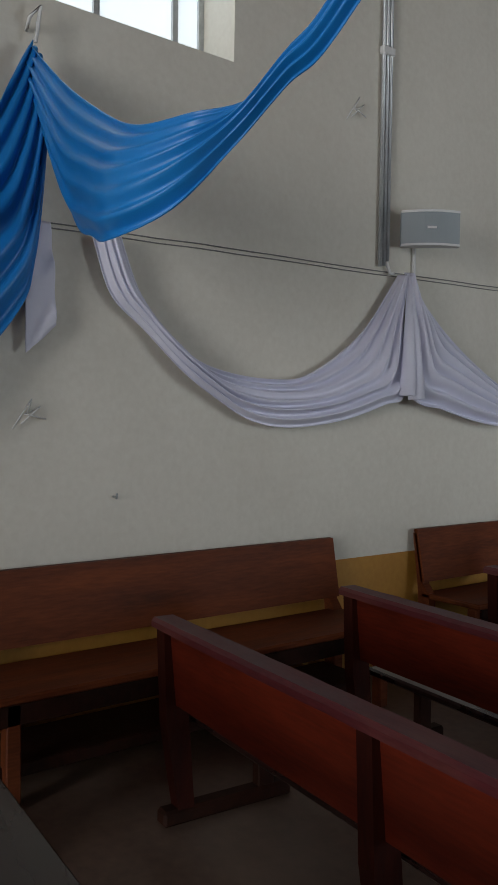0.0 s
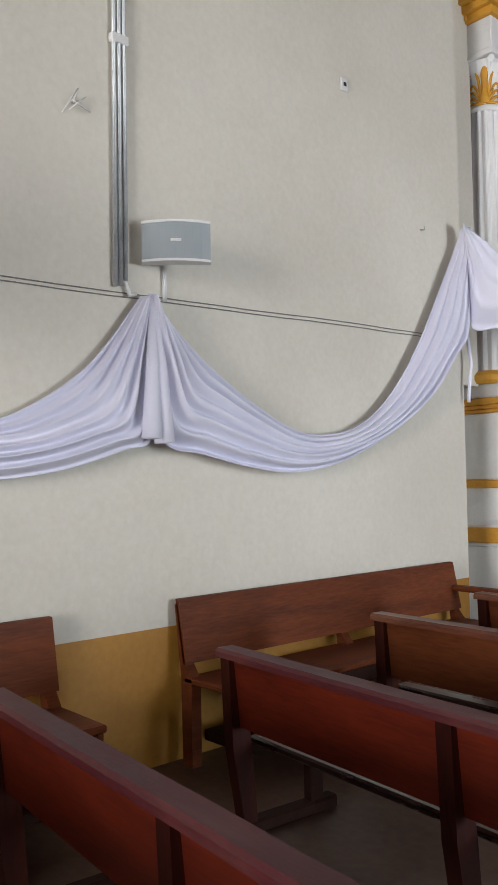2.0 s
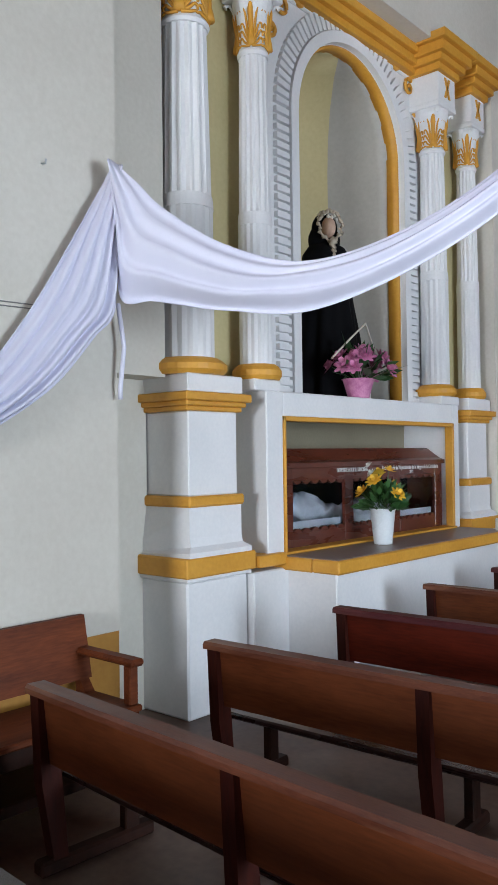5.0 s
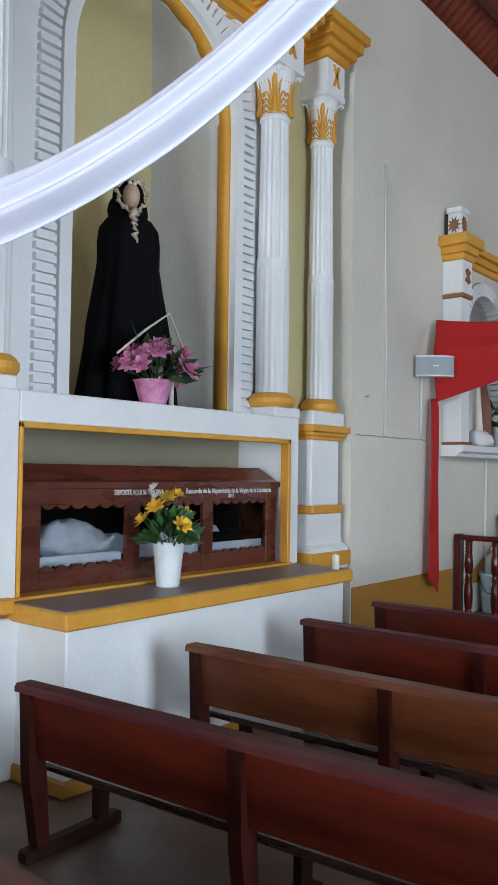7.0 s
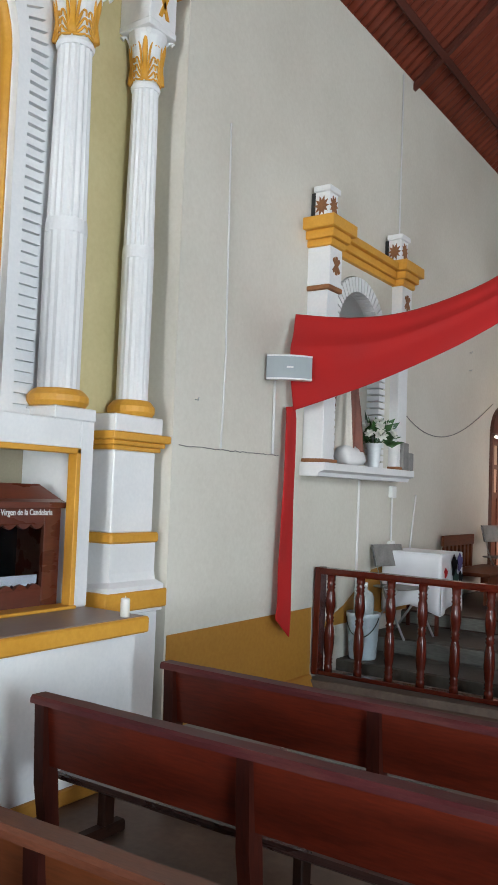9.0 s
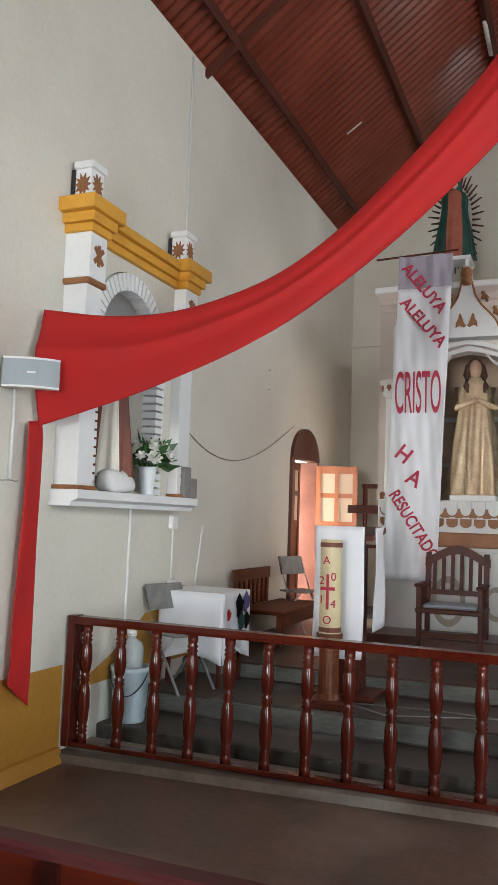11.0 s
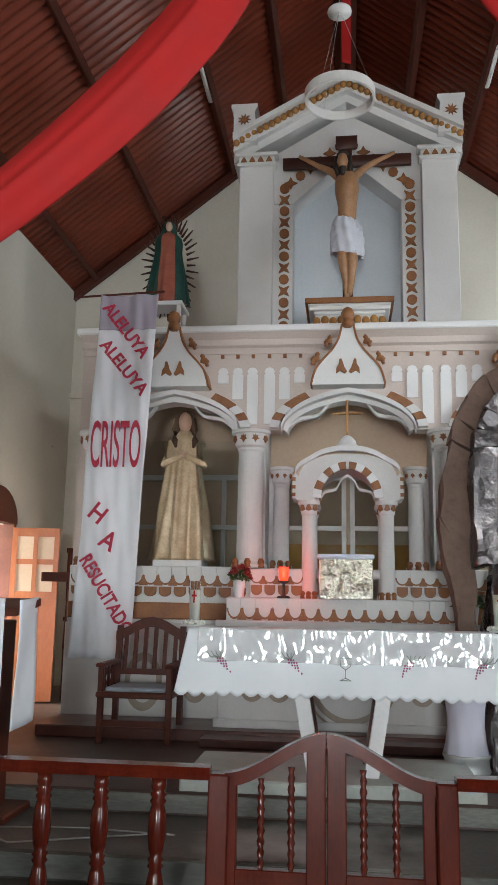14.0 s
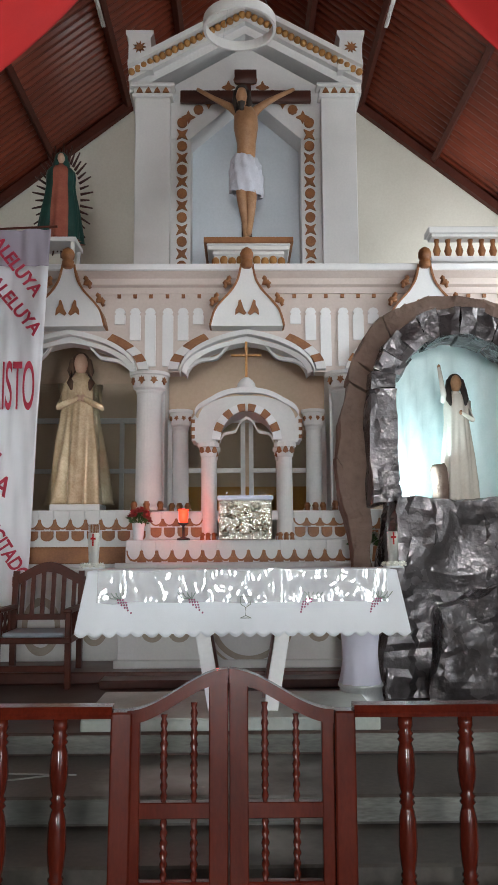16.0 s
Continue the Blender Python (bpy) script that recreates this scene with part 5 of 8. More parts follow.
def foliage(bm, c, spread, n, size, rng, low=0.2):
    for k in range(n):
        a = rng.uniform(0, math.tau)
        e = rng.uniform(low, 1.3)
        d = Vector((math.cos(a) * math.cos(e), math.sin(a) * math.cos(e), math.sin(e)))
        b = Vector(c) + d * spread * rng.uniform(0.4, 1.0)
        s = d.orthogonal().normalized()
        s.rotate(Matrix.Rotation(rng.uniform(0, 6.28), 3, d))
        ln = size * rng.uniform(0.7, 1.4)
        v = [bm.verts.new(q) for q in (b, b + d * ln * 0.5 + s * ln * 0.22, b + d * ln + s * 0.1 * ln, b + d * ln * 0.5 - s * ln * 0.22)]
        bm.faces.new(v)


def bouquet(name, at, label, pot, petals, n, fr, spread, height, seed, pot_mat=None, leaves=70):
    rng = random.Random(seed)
    p = thing(name, label, "flowers", at)
    r0, r1, h = pot
    bm = bmesh.new()
    lathe(bm, [(r0, 0), (r0 * 1.03, 0.012), ((r0 + r1) / 2, h * 0.5), (r1, h * 0.96), (r1 * 1.08, h), (r1 * 1.02, h), (r1 * 0.9, h * 0.95)], (0, 0, 0), 24)
    part("pot", bm, pot_mat or POT, p, smooth=True)
    bm = bmesh.new()
    foliage(bm, (0, 0, h * 0.95), spread * 0.9, leaves, spread * 0.55, rng, 0.0)
    part("leaves", bm, LEAF, p)
    bm = bmesh.new()
    bm2 = bmesh.new()
    for k in range(n):
        a = math.tau * k / n * 2.4 + rng.uniform(-0.4, 0.4)
        rad = spread * math.sqrt((k + 0.5) / n)
        c = (rad * math.cos(a), rad * math.sin(a), h + height * (0.75 - 0.55 * (rad / spread) ** 2) + rng.uniform(-0.02, 0.02))
        tube(bm2, [(0, 0, h * 0.8), (c[0] * 0.6, c[1] * 0.6, (h + c[2]) / 2), c], 0.003, 4)
        flower(bm, c, fr * rng.uniform(0.8, 1.15), (c[0], c[1], 0.14))
    part("stems", bm2, LEAF, p)
    part("blossoms", bm, petals[0], p)
    if len(petals) > 1:
        bm = bmesh.new()
        for k in range(max(3, n // 2)):
            a = rng.uniform(0, math.tau)
            rad = spread * rng.uniform(0.2, 1.0)
            flower(bm, (rad * math.cos(a), rad * math.sin(a), h + height * rng.uniform(0.4, 0.95)), fr * 0.7, (math.cos(a), math.sin(a), 1))
        part("pale_blossoms", bm, petals[1], p)
    return p


bouquet("flower_bouquet", (-3.66, 8.68, 1.95), "pink flower bouquet in a wrapped pot before the statue", (0.08, 0.12, 0.15), (PINK,), 18, 0.085, 0.25, 0.28, 4, PINK, 45)
bouquet("flower_vase", (-3.38, 8.55, 0.877), "yellow and white flowers in a tall white vase", (0.066, 0.092, 0.26), (YELLOW, PALE), 6, 0.062, 0.17, 0.40, 7, POT, 190)
WAX = surface("white_wax", (0.72, 0.70, 0.64), (0.80, 0.78, 0.72), 0.45, 12, 60, 0.05)
for x, y, z, r, h in ((-3.15, 9.98, 0.876, 0.026, 0.10), (-3.72, 8.80, 1.95, 0.016, 0.42), (-3.70, 8.88, 1.95, 0.016, 0.40)):
    bm = bmesh.new()
    lathe(bm, [(r, 0), (r, h * 0.93), (r * 0.8, h), (0.003, h), (0.003, h + 0.012)], (x, y, z), 14)
    mesh_thing("candle", bm, WAX, "plain white wax candle standing on the altar", "candle", True)

# ---- second side altar on a shelf ----
a2 = thing("shelf_altar", "small white wall altar with gold cornice and arch", "altar", (WALL, 13.2, 1.72))


def A2(name, mat, *specs, bevel=0.006, label=""):
    for s in specs:
        part(name, boxes((s[0] - WALL, s[1] - WALL, s[2] - 13.2, s[3] - 13.2, s[4] - 1.72, s[5] - 1.72), bevel=bevel), mat, a2, label)


bm = bmesh.new()
prism(bm, [(0, 0.0), (0.17, 0.0), (0.18, 0.03), (0.23, 0.05), (0.23, 0.11), (0, 0.11)], "y", 12.36 - 13.2, 14.17 - 13.2)
part("shelf", bm, WHITE, a2)
for y0, y1 in ((12.395, 12.585), (13.845, 14.05)):
    A2("pillar", WHITE, (WALL, -3.31, y0, y1, 1.83, 3.24), (WALL, -3.29, y0 - 0.01, y1 + 0.01, 3.28, 3.60))
    A2("gold_ring", BROWN_TRIM, (WALL, -3.285, y0 - 0.02, y1 + 0.02, 3.24, 3.28), (WALL, -3.285, y0 - 0.02, y1 + 0.02, 1.83, 1.86))
    A2("gold_cornice", GOLD, (WALL, -3.27, y0 - 0.03, y1 + 0.03, 3.60, 3.66), (WALL, -3.24, y0 - 0.06, y1 + 0.06, 3.66, 3.73), (WALL, -3.21, y0 - 0.11, y1 + 0.12, 3.73, 3.83))
    A2("finial_block", WHITE, (WALL + 0.04, -3.33, y0 + 0.015, y1 - 0.015, 3.83, 4.07), (WALL + 0.03, -3.31, y0, y1, 4.07, 4.12))
    A2("finial_backing", DARK, (WALL + 0.001, WALL + 0.04, y0 + 0.015, y1 - 0.015, 3.83, 4.07))
    for face in (0, 1):
        bm = bmesh.new()
        cu, cv = ((y0 + y1) / 2 - 13.2, 3.96 - 1.72) if face == 0 else (0.105, 3.95 - 1.72)
        pts = [((0.07 if k % 2 == 0 else 0.038) * math.cos(math.pi * k / 10) + cu, (0.085 if k % 2 == 0 else 0.045) * math.sin(math.pi * k / 10) + cv) for k in range(20)]
        if face == 0:
            prism(bm, pts, "x", -3.33 - WALL, -3.322 - WALL)
        else:
            prism(bm, pts, "y", y0 + 0.007 - 13.2, y0 + 0.015 - 13.2)
        part("gilt_star", bm, BROWN_TRIM, a2)
    bm = bmesh.new()
    for a in (45, 90, 135):
        u, v = (y0 + y1) / 2 - 13.2, 3.45 - 1.72
        du, dv = 0.075 * math.cos(radians(a)), 0.075 * math.sin(radians(a))
        pu, pv = -dv * 0.22, du * 0.22
        prism(bm, [(u - du - pu, v - dv - pv), (u - du + pu, v - dv + pv), (u + du + pu, v + dv + pv), (u + du - pu, v + dv - pv)], "x", -3.29 - WALL + a * 1e-5, -3.284 - WALL + a * 1e-5)
    part("gilt_cross", bm, BROWN_TRIM, a2)
A2("gold_cornice", GOLD, (WALL, -3.36, 12.62, 13.81, 3.60, 3.66), (WALL, -3.33, 12.65, 13.78, 3.66, 3.73), (WALL, -3.29, 12.70, 13.73, 3.73, 3.80))
bm = bmesh.new()
C2, RI2, ZS = -0.07, 0.42, 1.24
inner = [(C2 + RI2 + 0.14, 0.11)] + arc(C2, ZS, RI2 + 0.14, RI2 + 0.14, 0, 180, 20) + [(C2 - RI2 - 0.14, 0.11)]
outer = [(0.645, 0.11)] + [(0.645 if k <= 6 else (-0.625 if k >= 14 else u), v if k in (0, 20) else 1.88) for k, (u, v) in enumerate(inner[1:-1])] + [(-0.625, 0.11)]
band(bm, inner, outer, "x", 0.0, 0.10)
part("spandrel", bm, PLASTER, a2)
for k in range(26):
    a0, a1 = math.pi * (k + 0.08) / 26, math.pi * (k + 0.86) / 26
    bm = bmesh.new()
    prism(bm, [(C2 + r * math.cos(a), ZS + r * math.sin(a)) for r, a in ((RI2, a0), (RI2 + 0.13, a0), (RI2 + 0.13, a1), (RI2, a1))], "x", 0.0, 0.125)
    part("brick", bm, WHITE, a2)
for side in (-1, 1):
    for z in np.arange(0.12, ZS - 0.03, 0.062):
        u0, u1 = sorted((C2 + side * RI2, C2 + side * (RI2 + 0.13)))
        part("brick", boxes((0, 0.125, u0, u1, z, z + 0.045)), WHITE, a2)
bm = bmesh.new()
back_arc = [(C2 + 0.44, 0.11)] + arc(C2, ZS, 0.44, 0.44, 0, 180, 16) + [(C2 - 0.44, 0.11)]
prism(bm, back_arc, "x", -0.50, -0.42)
for (u0, v0), (u1, v1) in zip(back_arc, back_arc[1:]):
    bm.faces.new([bm.verts.new(q) for q in ((0.0, u0, v0), (-0.42, u0, v0), (-0.42, u1, v1), (0.0, u1, v1))])
part("niche_back", bm, GREY_WHITE, a2)
MAROON = surface("maroon_robe", (0.12, 0.035, 0.022), (0.20, 0.065, 0.04), 0.6, 6, 60, 0.1)
robed_figure("seated_statue", (-3.46, 13.03, 1.95), 1.02, (IVORY, SKIN, MAROON, MAROON), "small statue in cream robe and maroon mantle", 0.17, 25, seed=4, front=-0.86)
bm = bmesh.new()
res = bmesh.ops.create_uvsphere(bm, u_segments=18, v_segments=12, radius=0.16)
for v in res["verts"]:
    v.co = Vector((v.co.x * 0.75 - 3.39, v.co.y * 1.1 + 13.02, max(1.835, v.co.z * 0.75 + 1.90)))
    v.co += 0.03 * noise.noise_vector(v.co * 9)
    v.co.z = max(1.832, v.co.z)
mesh_thing("statue_base_rock", bm, GREY_WHITE, "rounded pale rock under the small statue", "rock", True)
bouquet("flower_vase", (-3.34, 13.40, 1.83), "white roses with dark leaves in a white vase", (0.05, 0.07, 0.22), (PALE,), 20, 0.06, 0.20, 0.26, 12, POT, 90)
for y, w, h in ((13.98, 0.13, 0.26), (14.11, 0.11, 0.17)):
    p = thing("radio_speaker", "small grey speaker box standing on the shelf", "speaker", (-3.345, y, 1.832), group="boxes on the shelf")
    part("case", boxes((-0.08, 0.07, -w / 2, w / 2, 0, h), bevel=0.008), CABLE, p)
    for zz in (h * 0.3, h * 0.7):
        bm = bmesh.new()
        lathe(bm, [(w * 0.3, 0), (w * 0.3, 0.006), (w * 0.1, 0.002)], (0, 0, 0), 14)
        bmesh.ops.transform(bm, matrix=pose(0, -w / 2, zz, 90, 0, 0), verts=bm.verts[:])
        part("speaker_cone", bm, DARK, p)

# ---- retable behind the high altar ----
RY = 17.24          # front of the arcade
ret = thing("altar_retable", "tall grey white neo-gothic altar retable with brown ornaments", "retable", (AXIS, RY, 0.44))
OX, OY, OZ = AXIS, RY, 0.44
BLUSH = surface("blush_plaster", (0.55, 0.47, 0.43), (0.65, 0.57, 0.53), 0.75, 2.0, 40, 0.25, stain=(0.45, 0.38, 0.34), stain_amount=0.35, dist=0.003)
PANEL_BLUE = surface("pale_blue_panel", (0.52, 0.57, 0.62), (0.62, 0.67, 0.72), 0.7, 1.5, 40, 0.15)
DARKWOOD = surface("dark_plinth_wood", (0.05, 0.012, 0.008), (0.10, 0.025, 0.015), 0.35, 3, 30, 0.15, coat=0.2)


def rp(name, mat, *specs, bevel=0.006, label="", parent=None):
    """Boxes given relative to the retable's axis, front and platform."""
    return [part(name, boxes(sp, bevel=bevel), mat, parent or ret, label) for sp in specs][-1]


def rprism(name, mat, pts, a, b, label="", parent=None, axis="y"):
    bm = bmesh.new()
    prism(bm, pts, axis, a, b)
    return part(name, bm, mat, parent or ret, label)


def Z(z):
    return z - OZ


# plinth, altar front with painted medallions
rp("plinth", DARKWOOD, (-2.75, 2.75, -1.0, 0.1, 0.0, 0.10), (-1.25, 1.25, -1.25, -1.0, 0.0, 0.07), bevel=0.01, label="dark wooden plinth step")
rp("altar_front", GREY_WHITE, (-1.17, 1.17, -0.78, 0.0, 0.10, Z(1.44)), label="grey white altar front")
rp("wing_front", GREY_WHITE, (-2.75, -1.17, -0.35, 0.0, 0.10, Z(1.40)), (1.17, 2.75, -0.35, 0.0, 0.10, Z(1.40)))
rp("front_ledge", GREY_WHITE, (-1.20, 1.20, -0.82, -0.74, 0.10, 0.17), (-1.20, 1.20, -0.82, -0.74, Z(1.36), Z(1.46)))


def ring(u, v, r0, r1, y, mat, name="painted_ring", sq=1.0, a0=0, a1=360):
    bm = bmesh.new()
    band(bm, arc(u, v, r0, r0 * sq, a0, a1, 28), arc(u, v, r1, r1 * sq, a0, a1, 28), "y", y - 0.012, y)
    return part(name, bm, mat, ret)


GREY_ORN = surface("grey_brown_ornament", (0.30, 0.25, 0.20), (0.40, 0.34, 0.28), 0.6, 6, 50, 0.2)
for s in (-1, 1):
    for u in (0.62, 0.86):
        ring(s * u, 0.42, 0.06, 0.10, -0.78, GREY_ORN)
        ring(s * u, 0.42, 0.0001, 0.035, -0.78, GREY_ORN, "painted_disc")
    ring(s * 1.95, 0.42, 0.13, 0.18, -0.35, GREY_ORN, sq=1.5)
    ring(s * 1.45, 0.42, 0.09, 0.13, -0.35, GREY_ORN, sq=1.4)
ring(0, 0.50, 0.30, 0.35, -0.78, GREY_ORN, a0=180, a1=360)
ring(0, 0.50, 0.38, 0.40, -0.78, GREY_ORN, a0=180, a1=360)


def scallops(x0, x1, n, z0, z1, y, mats, drop=True):
    """A frieze: hanging white tongues over brown trefoil points."""
    w = (x1 - x0) / n
    h = z1 - z0
    for k in range(n):
        u = x0 + w * (k + 0.5)
        pts = [(u - w * 0.40, z1), (u - w * 0.40, z1 - h * 0.45)] + [(u + w * 0.40 * math.cos(radians(a)), z1 - h * 0.45 + h * 0.42 * math.sin(radians(a))) for a in range(200, 341, 20)] + [(u + w * 0.40, z1 - h * 0.45), (u + w * 0.40, z1)]
        rprism("frieze_tongue", mats[0], pts, y - 0.03, y)
        if mats[0] is GREY_WHITE:
            lip = [(u + w * 0.5 * math.cos(radians(a)), z1 - h * 0.45 + h * 0.52 * math.sin(radians(a))) for a in range(180, 361, 20)]
            rprism("frieze_lip", mats[1], lip, y - 0.022, y)
        u2 = u + w * 0.5
        pts = [(u2 - w * 0.30, z0), (u2 - w * 0.28, z0 + h * 0.28), (u2 - w * 0.08, z0 + h * 0.25), (u2, z0 + h * 0.62), (u2 + w * 0.08, z0 + h * 0.25), (u2 + w * 0.28, z0 + h * 0.28), (u2 + w * 0.30, z0)]
        if k < n - 1:
            rprism("frieze_point", mats[1], pts, y - 0.018, y)


# gradines
rp("gradine", GREY_WHITE, (-1.13, 1.13, -0.62, 0.0, Z(1.44), Z(1.66)), bevel=0.008)
scallops(-1.12, 1.12, 16, Z(1.46), Z(1.655), -0.62, (GREY_WHITE, BROWN_TRIM))
for x0, x1, n in ((-2.75, -0.95, 12), (0.95, 2.75, 12)):
    rp("gradine", GREY_WHITE, (x0, x1, -0.30, 0.0, Z(1.40), Z(1.95)), bevel=0.008)
    scallops(x0 + 0.02, x1 - 0.02, n, Z(1.76), Z(1.94), -0.30, (GREY_WHITE, BROWN_TRIM))
    scallops(x0 + 0.02, x1 - 0.02, n, Z(1.64), Z(1.75), -0.30, (BROWN_TRIM, GREY_WHITE))
    rp("brown_moulding", BROWN_TRIM, (x0, x1, -0.33, -0.30, Z(1.44), Z(1.60)), bevel=0.012)
for x0, x1 in ((-0.95, -0.42), (0.42, 0.95)):
    rp("gradine", GREY_WHITE, (x0, x1, -0.36, 0.0, Z(1.66), Z(1.93)), bevel=0.008)
    scallops(x0 + 0.01, x1 - 0.01, 4, Z(1.79), Z(1.925), -0.36, (GREY_WHITE, BROWN_TRIM))
    scallops(x0 + 0.01, x1 - 0.01, 4, Z(1.67), Z(1.78), -0.36, (BROWN_TRIM, GREY_WHITE))

# columns of the arcade
COLS = (-2.61, -0.99, 0.99, 2.61)


def round_column(x, y, r, z0, z1, leaf=True):
    bm = bmesh.new()
    lathe(bm, [(r * 1.35, 0), (r * 1.35, 0.03), (r * 1.1, 0.05), (r, 0.07), (r * 0.95, z1 - z0 - 0.22), (r * 1.02, z1 - z0 - 0.20), (r * 1.02, z1 - z0 - 0.18), (r * 1.2, z1 - z0 - 0.16), (r * 1.35, z1 - z0 - 0.04), (r * 1.5, z1 - z0 - 0.03), (r * 1.5, z1 - z0)], (x, y, z0), 28)
    col = part("arcade_column", bm, GREY_WHITE, ret, smooth=False)
    if leaf:
        for a in (-150, -110, -70, -30):
            c, s = math.cos(radians(a)), math.sin(radians(a))
            bm = bmesh.new()
            pts = [(0, -0.045), (0.02, -0.01), (0.05, 0.0), (0.028, 0.02), (0.035, 0.05), (0.01, 0.04), (0, 0.065), (-0.01, 0.04), (-0.035, 0.05), (-0.028, 0.02), (-0.05, 0.0), (-0.02, -0.01)]
            k = r / 0.14
            prism(bm, [(u * 0.8 * k, v * 0.8 * k) for u, v in pts], "y", -0.008, 0.008)
            bmesh.ops.transform(bm, matrix=pose(x + r * 1.33 * c, y + r * 1.33 * s, z1 - 0.10, 0, 0, a + 90), verts=bm.verts[:])
            part("brown_leaf", bm, BROWN_TRIM, col)
        for a in (-135, -90, -45):
            bm = bmesh.new()
            lathe(bm, [(0.035, 0), (0.028, 0.03), (0.034, 0.06), (0.02, 0.09)], (x + r * 1.35 * math.cos(radians(a)), y + r * 1.35 * math.sin(radians(a)), z0), 8)
            part("brown_foot", bm, BROWN_TRIM, col)


for x in COLS:
    round_column(x, -0.02, 0.135, Z(1.95), Z(3.34))
for x in (-0.70, 0.70):
    round_column(x, 0.35, 0.085, Z(1.95), Z(3.02))

# arches, ogee gables and striped voussoirs
BAYS = (-1.80, 0.0, 1.80)
SPZ = Z(3.36)
TOPZ = Z(4.18)


def half_arch(c, half, rise, n, side):
    """A two-centred pointed arch line from springing to apex on one side."""
    d = 0.5 * half
    top = math.acos(d / (half + d))
    k = rise / math.sqrt((half + d) ** 2 - d * d)
    return [(c + side * ((half + d) * math.cos(top * i / n) - d), SPZ + k * (half + d) * math.sin(top * i / n)) for i in range(n + 1)]


for bi, c in enumerate(BAYS):
    inner = half_arch(c, 0.66, 0.34, 10, 1) + half_arch(c, 0.66, 0.34, 10, -1)[::-1][1:]
    bm = bmesh.new()
    band(bm, inner, [(u, TOPZ) for u, v in inner], "y", 0.0, 0.22)
    part("arcade_wall", bm, BLUSH, ret)
    bm = bmesh.new()
    for side in (1, -1):
        line = half_arch(c, 0.66, 0.34, 10, side)
        band(bm, line, [(c + (u - c) * 0.93 if i < 9 else u, v - 0.040) for i, (u, v) in enumerate(line)], "y", -0.05, 0.16)
        rim = half_arch(c, 0.68, 0.42, 24, side)
        band(bm, rim, [(u, v - 0.05) for u, v in rim], "y", -0.12, 0.0)
    part("arch_moulding", bm, GREY_WHITE, ret)
    # cusped tracery
    for side in (1, -1):
        pts = [(c + side * 0.64, SPZ + 0.02), (c + side * 0.50, SPZ + 0.13), (c + side * 0.33, SPZ + 0.16), (c + side * 0.27, SPZ + 0.20), (c + side * 0.16, SPZ + 0.32), (c, SPZ + 0.38)]
        sp = [(p.x, p.y) for p in spline([(u, v, 0) for u, v in pts], 20)]
        bm = bmesh.new()
        band(bm, sp, [(u, v - 0.035) for u, v in sp], "y", -0.02, 0.05)
        part("cusp_tracery", bm, GREY_WHITE, ret)
        # voussoirs
        line = half_arch(c, 0.70, 0.42, 40, side)
        lineo = half_arch(c, 0.80, 0.50, 40, side)
        for q in range(5):
            i0, i1 = 1 + q * 5, 1 + q * 5 + 5
            bm = bmesh.new()
            band(bm, line[i0:i1 + 1], lineo[i0:i1 + 1], "y", -0.09, 0.0)
            part("striped_voussoir", bm, BROWN_TRIM if q % 2 == 1 or q == 4 else GREY_WHITE, ret)
        # ogee gable half
        edge = [(c + side * u, Z(z)) for u, z in ((0.36, 3.79), (0.345, 3.86), (0.31, 3.96), (0.24, 4.05), (0.15, 4.15), (0.085, 4.26), (0.055, 4.38), (0.05, 4.42))]
        edge = [(p.x, p.y) for p in spline([(u, v, 0) for u, v in edge], 18)]
        bm = bmesh.new()
        band(bm, [(c, v) for u, v in edge], edge, "y", -0.20, 0.0)
        part("ogee_gable", bm, WHITE, ret)
        bm = bmesh.new()
        band(bm, edge, [(u + side * 0.020, v + 0.008) for u, v in edge], "y", -0.215, 0.0)
        part("gable_edge", bm, BROWN_TRIM, ret)
        for u, z, r in ((0.33, 4.06, 0.05), (0.20, 4.24, 0.045)):
            bm = bmesh.new()
            pts = [(c + side * (u + r * 1.6 * (f - 0.5) + 0.014 * math.sin(f * 12)), -0.20, Z(z) - r * 1.6 * (f - 0.5) + 0.02 * math.cos(f * 9)) for f in np.linspace(0, 1, 12)]
            tube(bm, pts, [0.028 - 0.014 * abs(f - 0.4) for f in np.linspace(0, 1, 12)], 7)
            part("crocket", bm, BROWN_TRIM, ret, smooth=True)
        rprism("brown_trefoil", BROWN_TRIM, [(c + side * u, Z(z)) for u, z in ((0.008, 3.92), (0.03, 3.90), (0.08, 3.93), (0.12, 3.90), (0.115, 3.96), (0.09, 4.0), (0.085, 4.05), (0.065, 4.06), (0.05, 4.02), (0.035, 3.97))], -0.212, -0.20)
    bm = bmesh.new()
    lathe(bm, [(0.038, 0), (0.06, 0.02), (0.06, 0.07), (0.045, 0.08), (0.064, 0.10), (0.068, 0.15), (0.05, 0.19), (0.012, 0.215)], (c, -0.23, Z(4.38)), 16)
    part("gable_finial", bm, BROWN_TRIM, ret, smooth=True)
for u0, u1 in ((-2.83, -2.46), (-1.14, -0.66), (0.66, 1.14), (2.46, 2.83)):
    rp("arcade_wall", BLUSH, (u0, u1, 0.0, 0.22, SPZ, TOPZ), bevel=0.0)
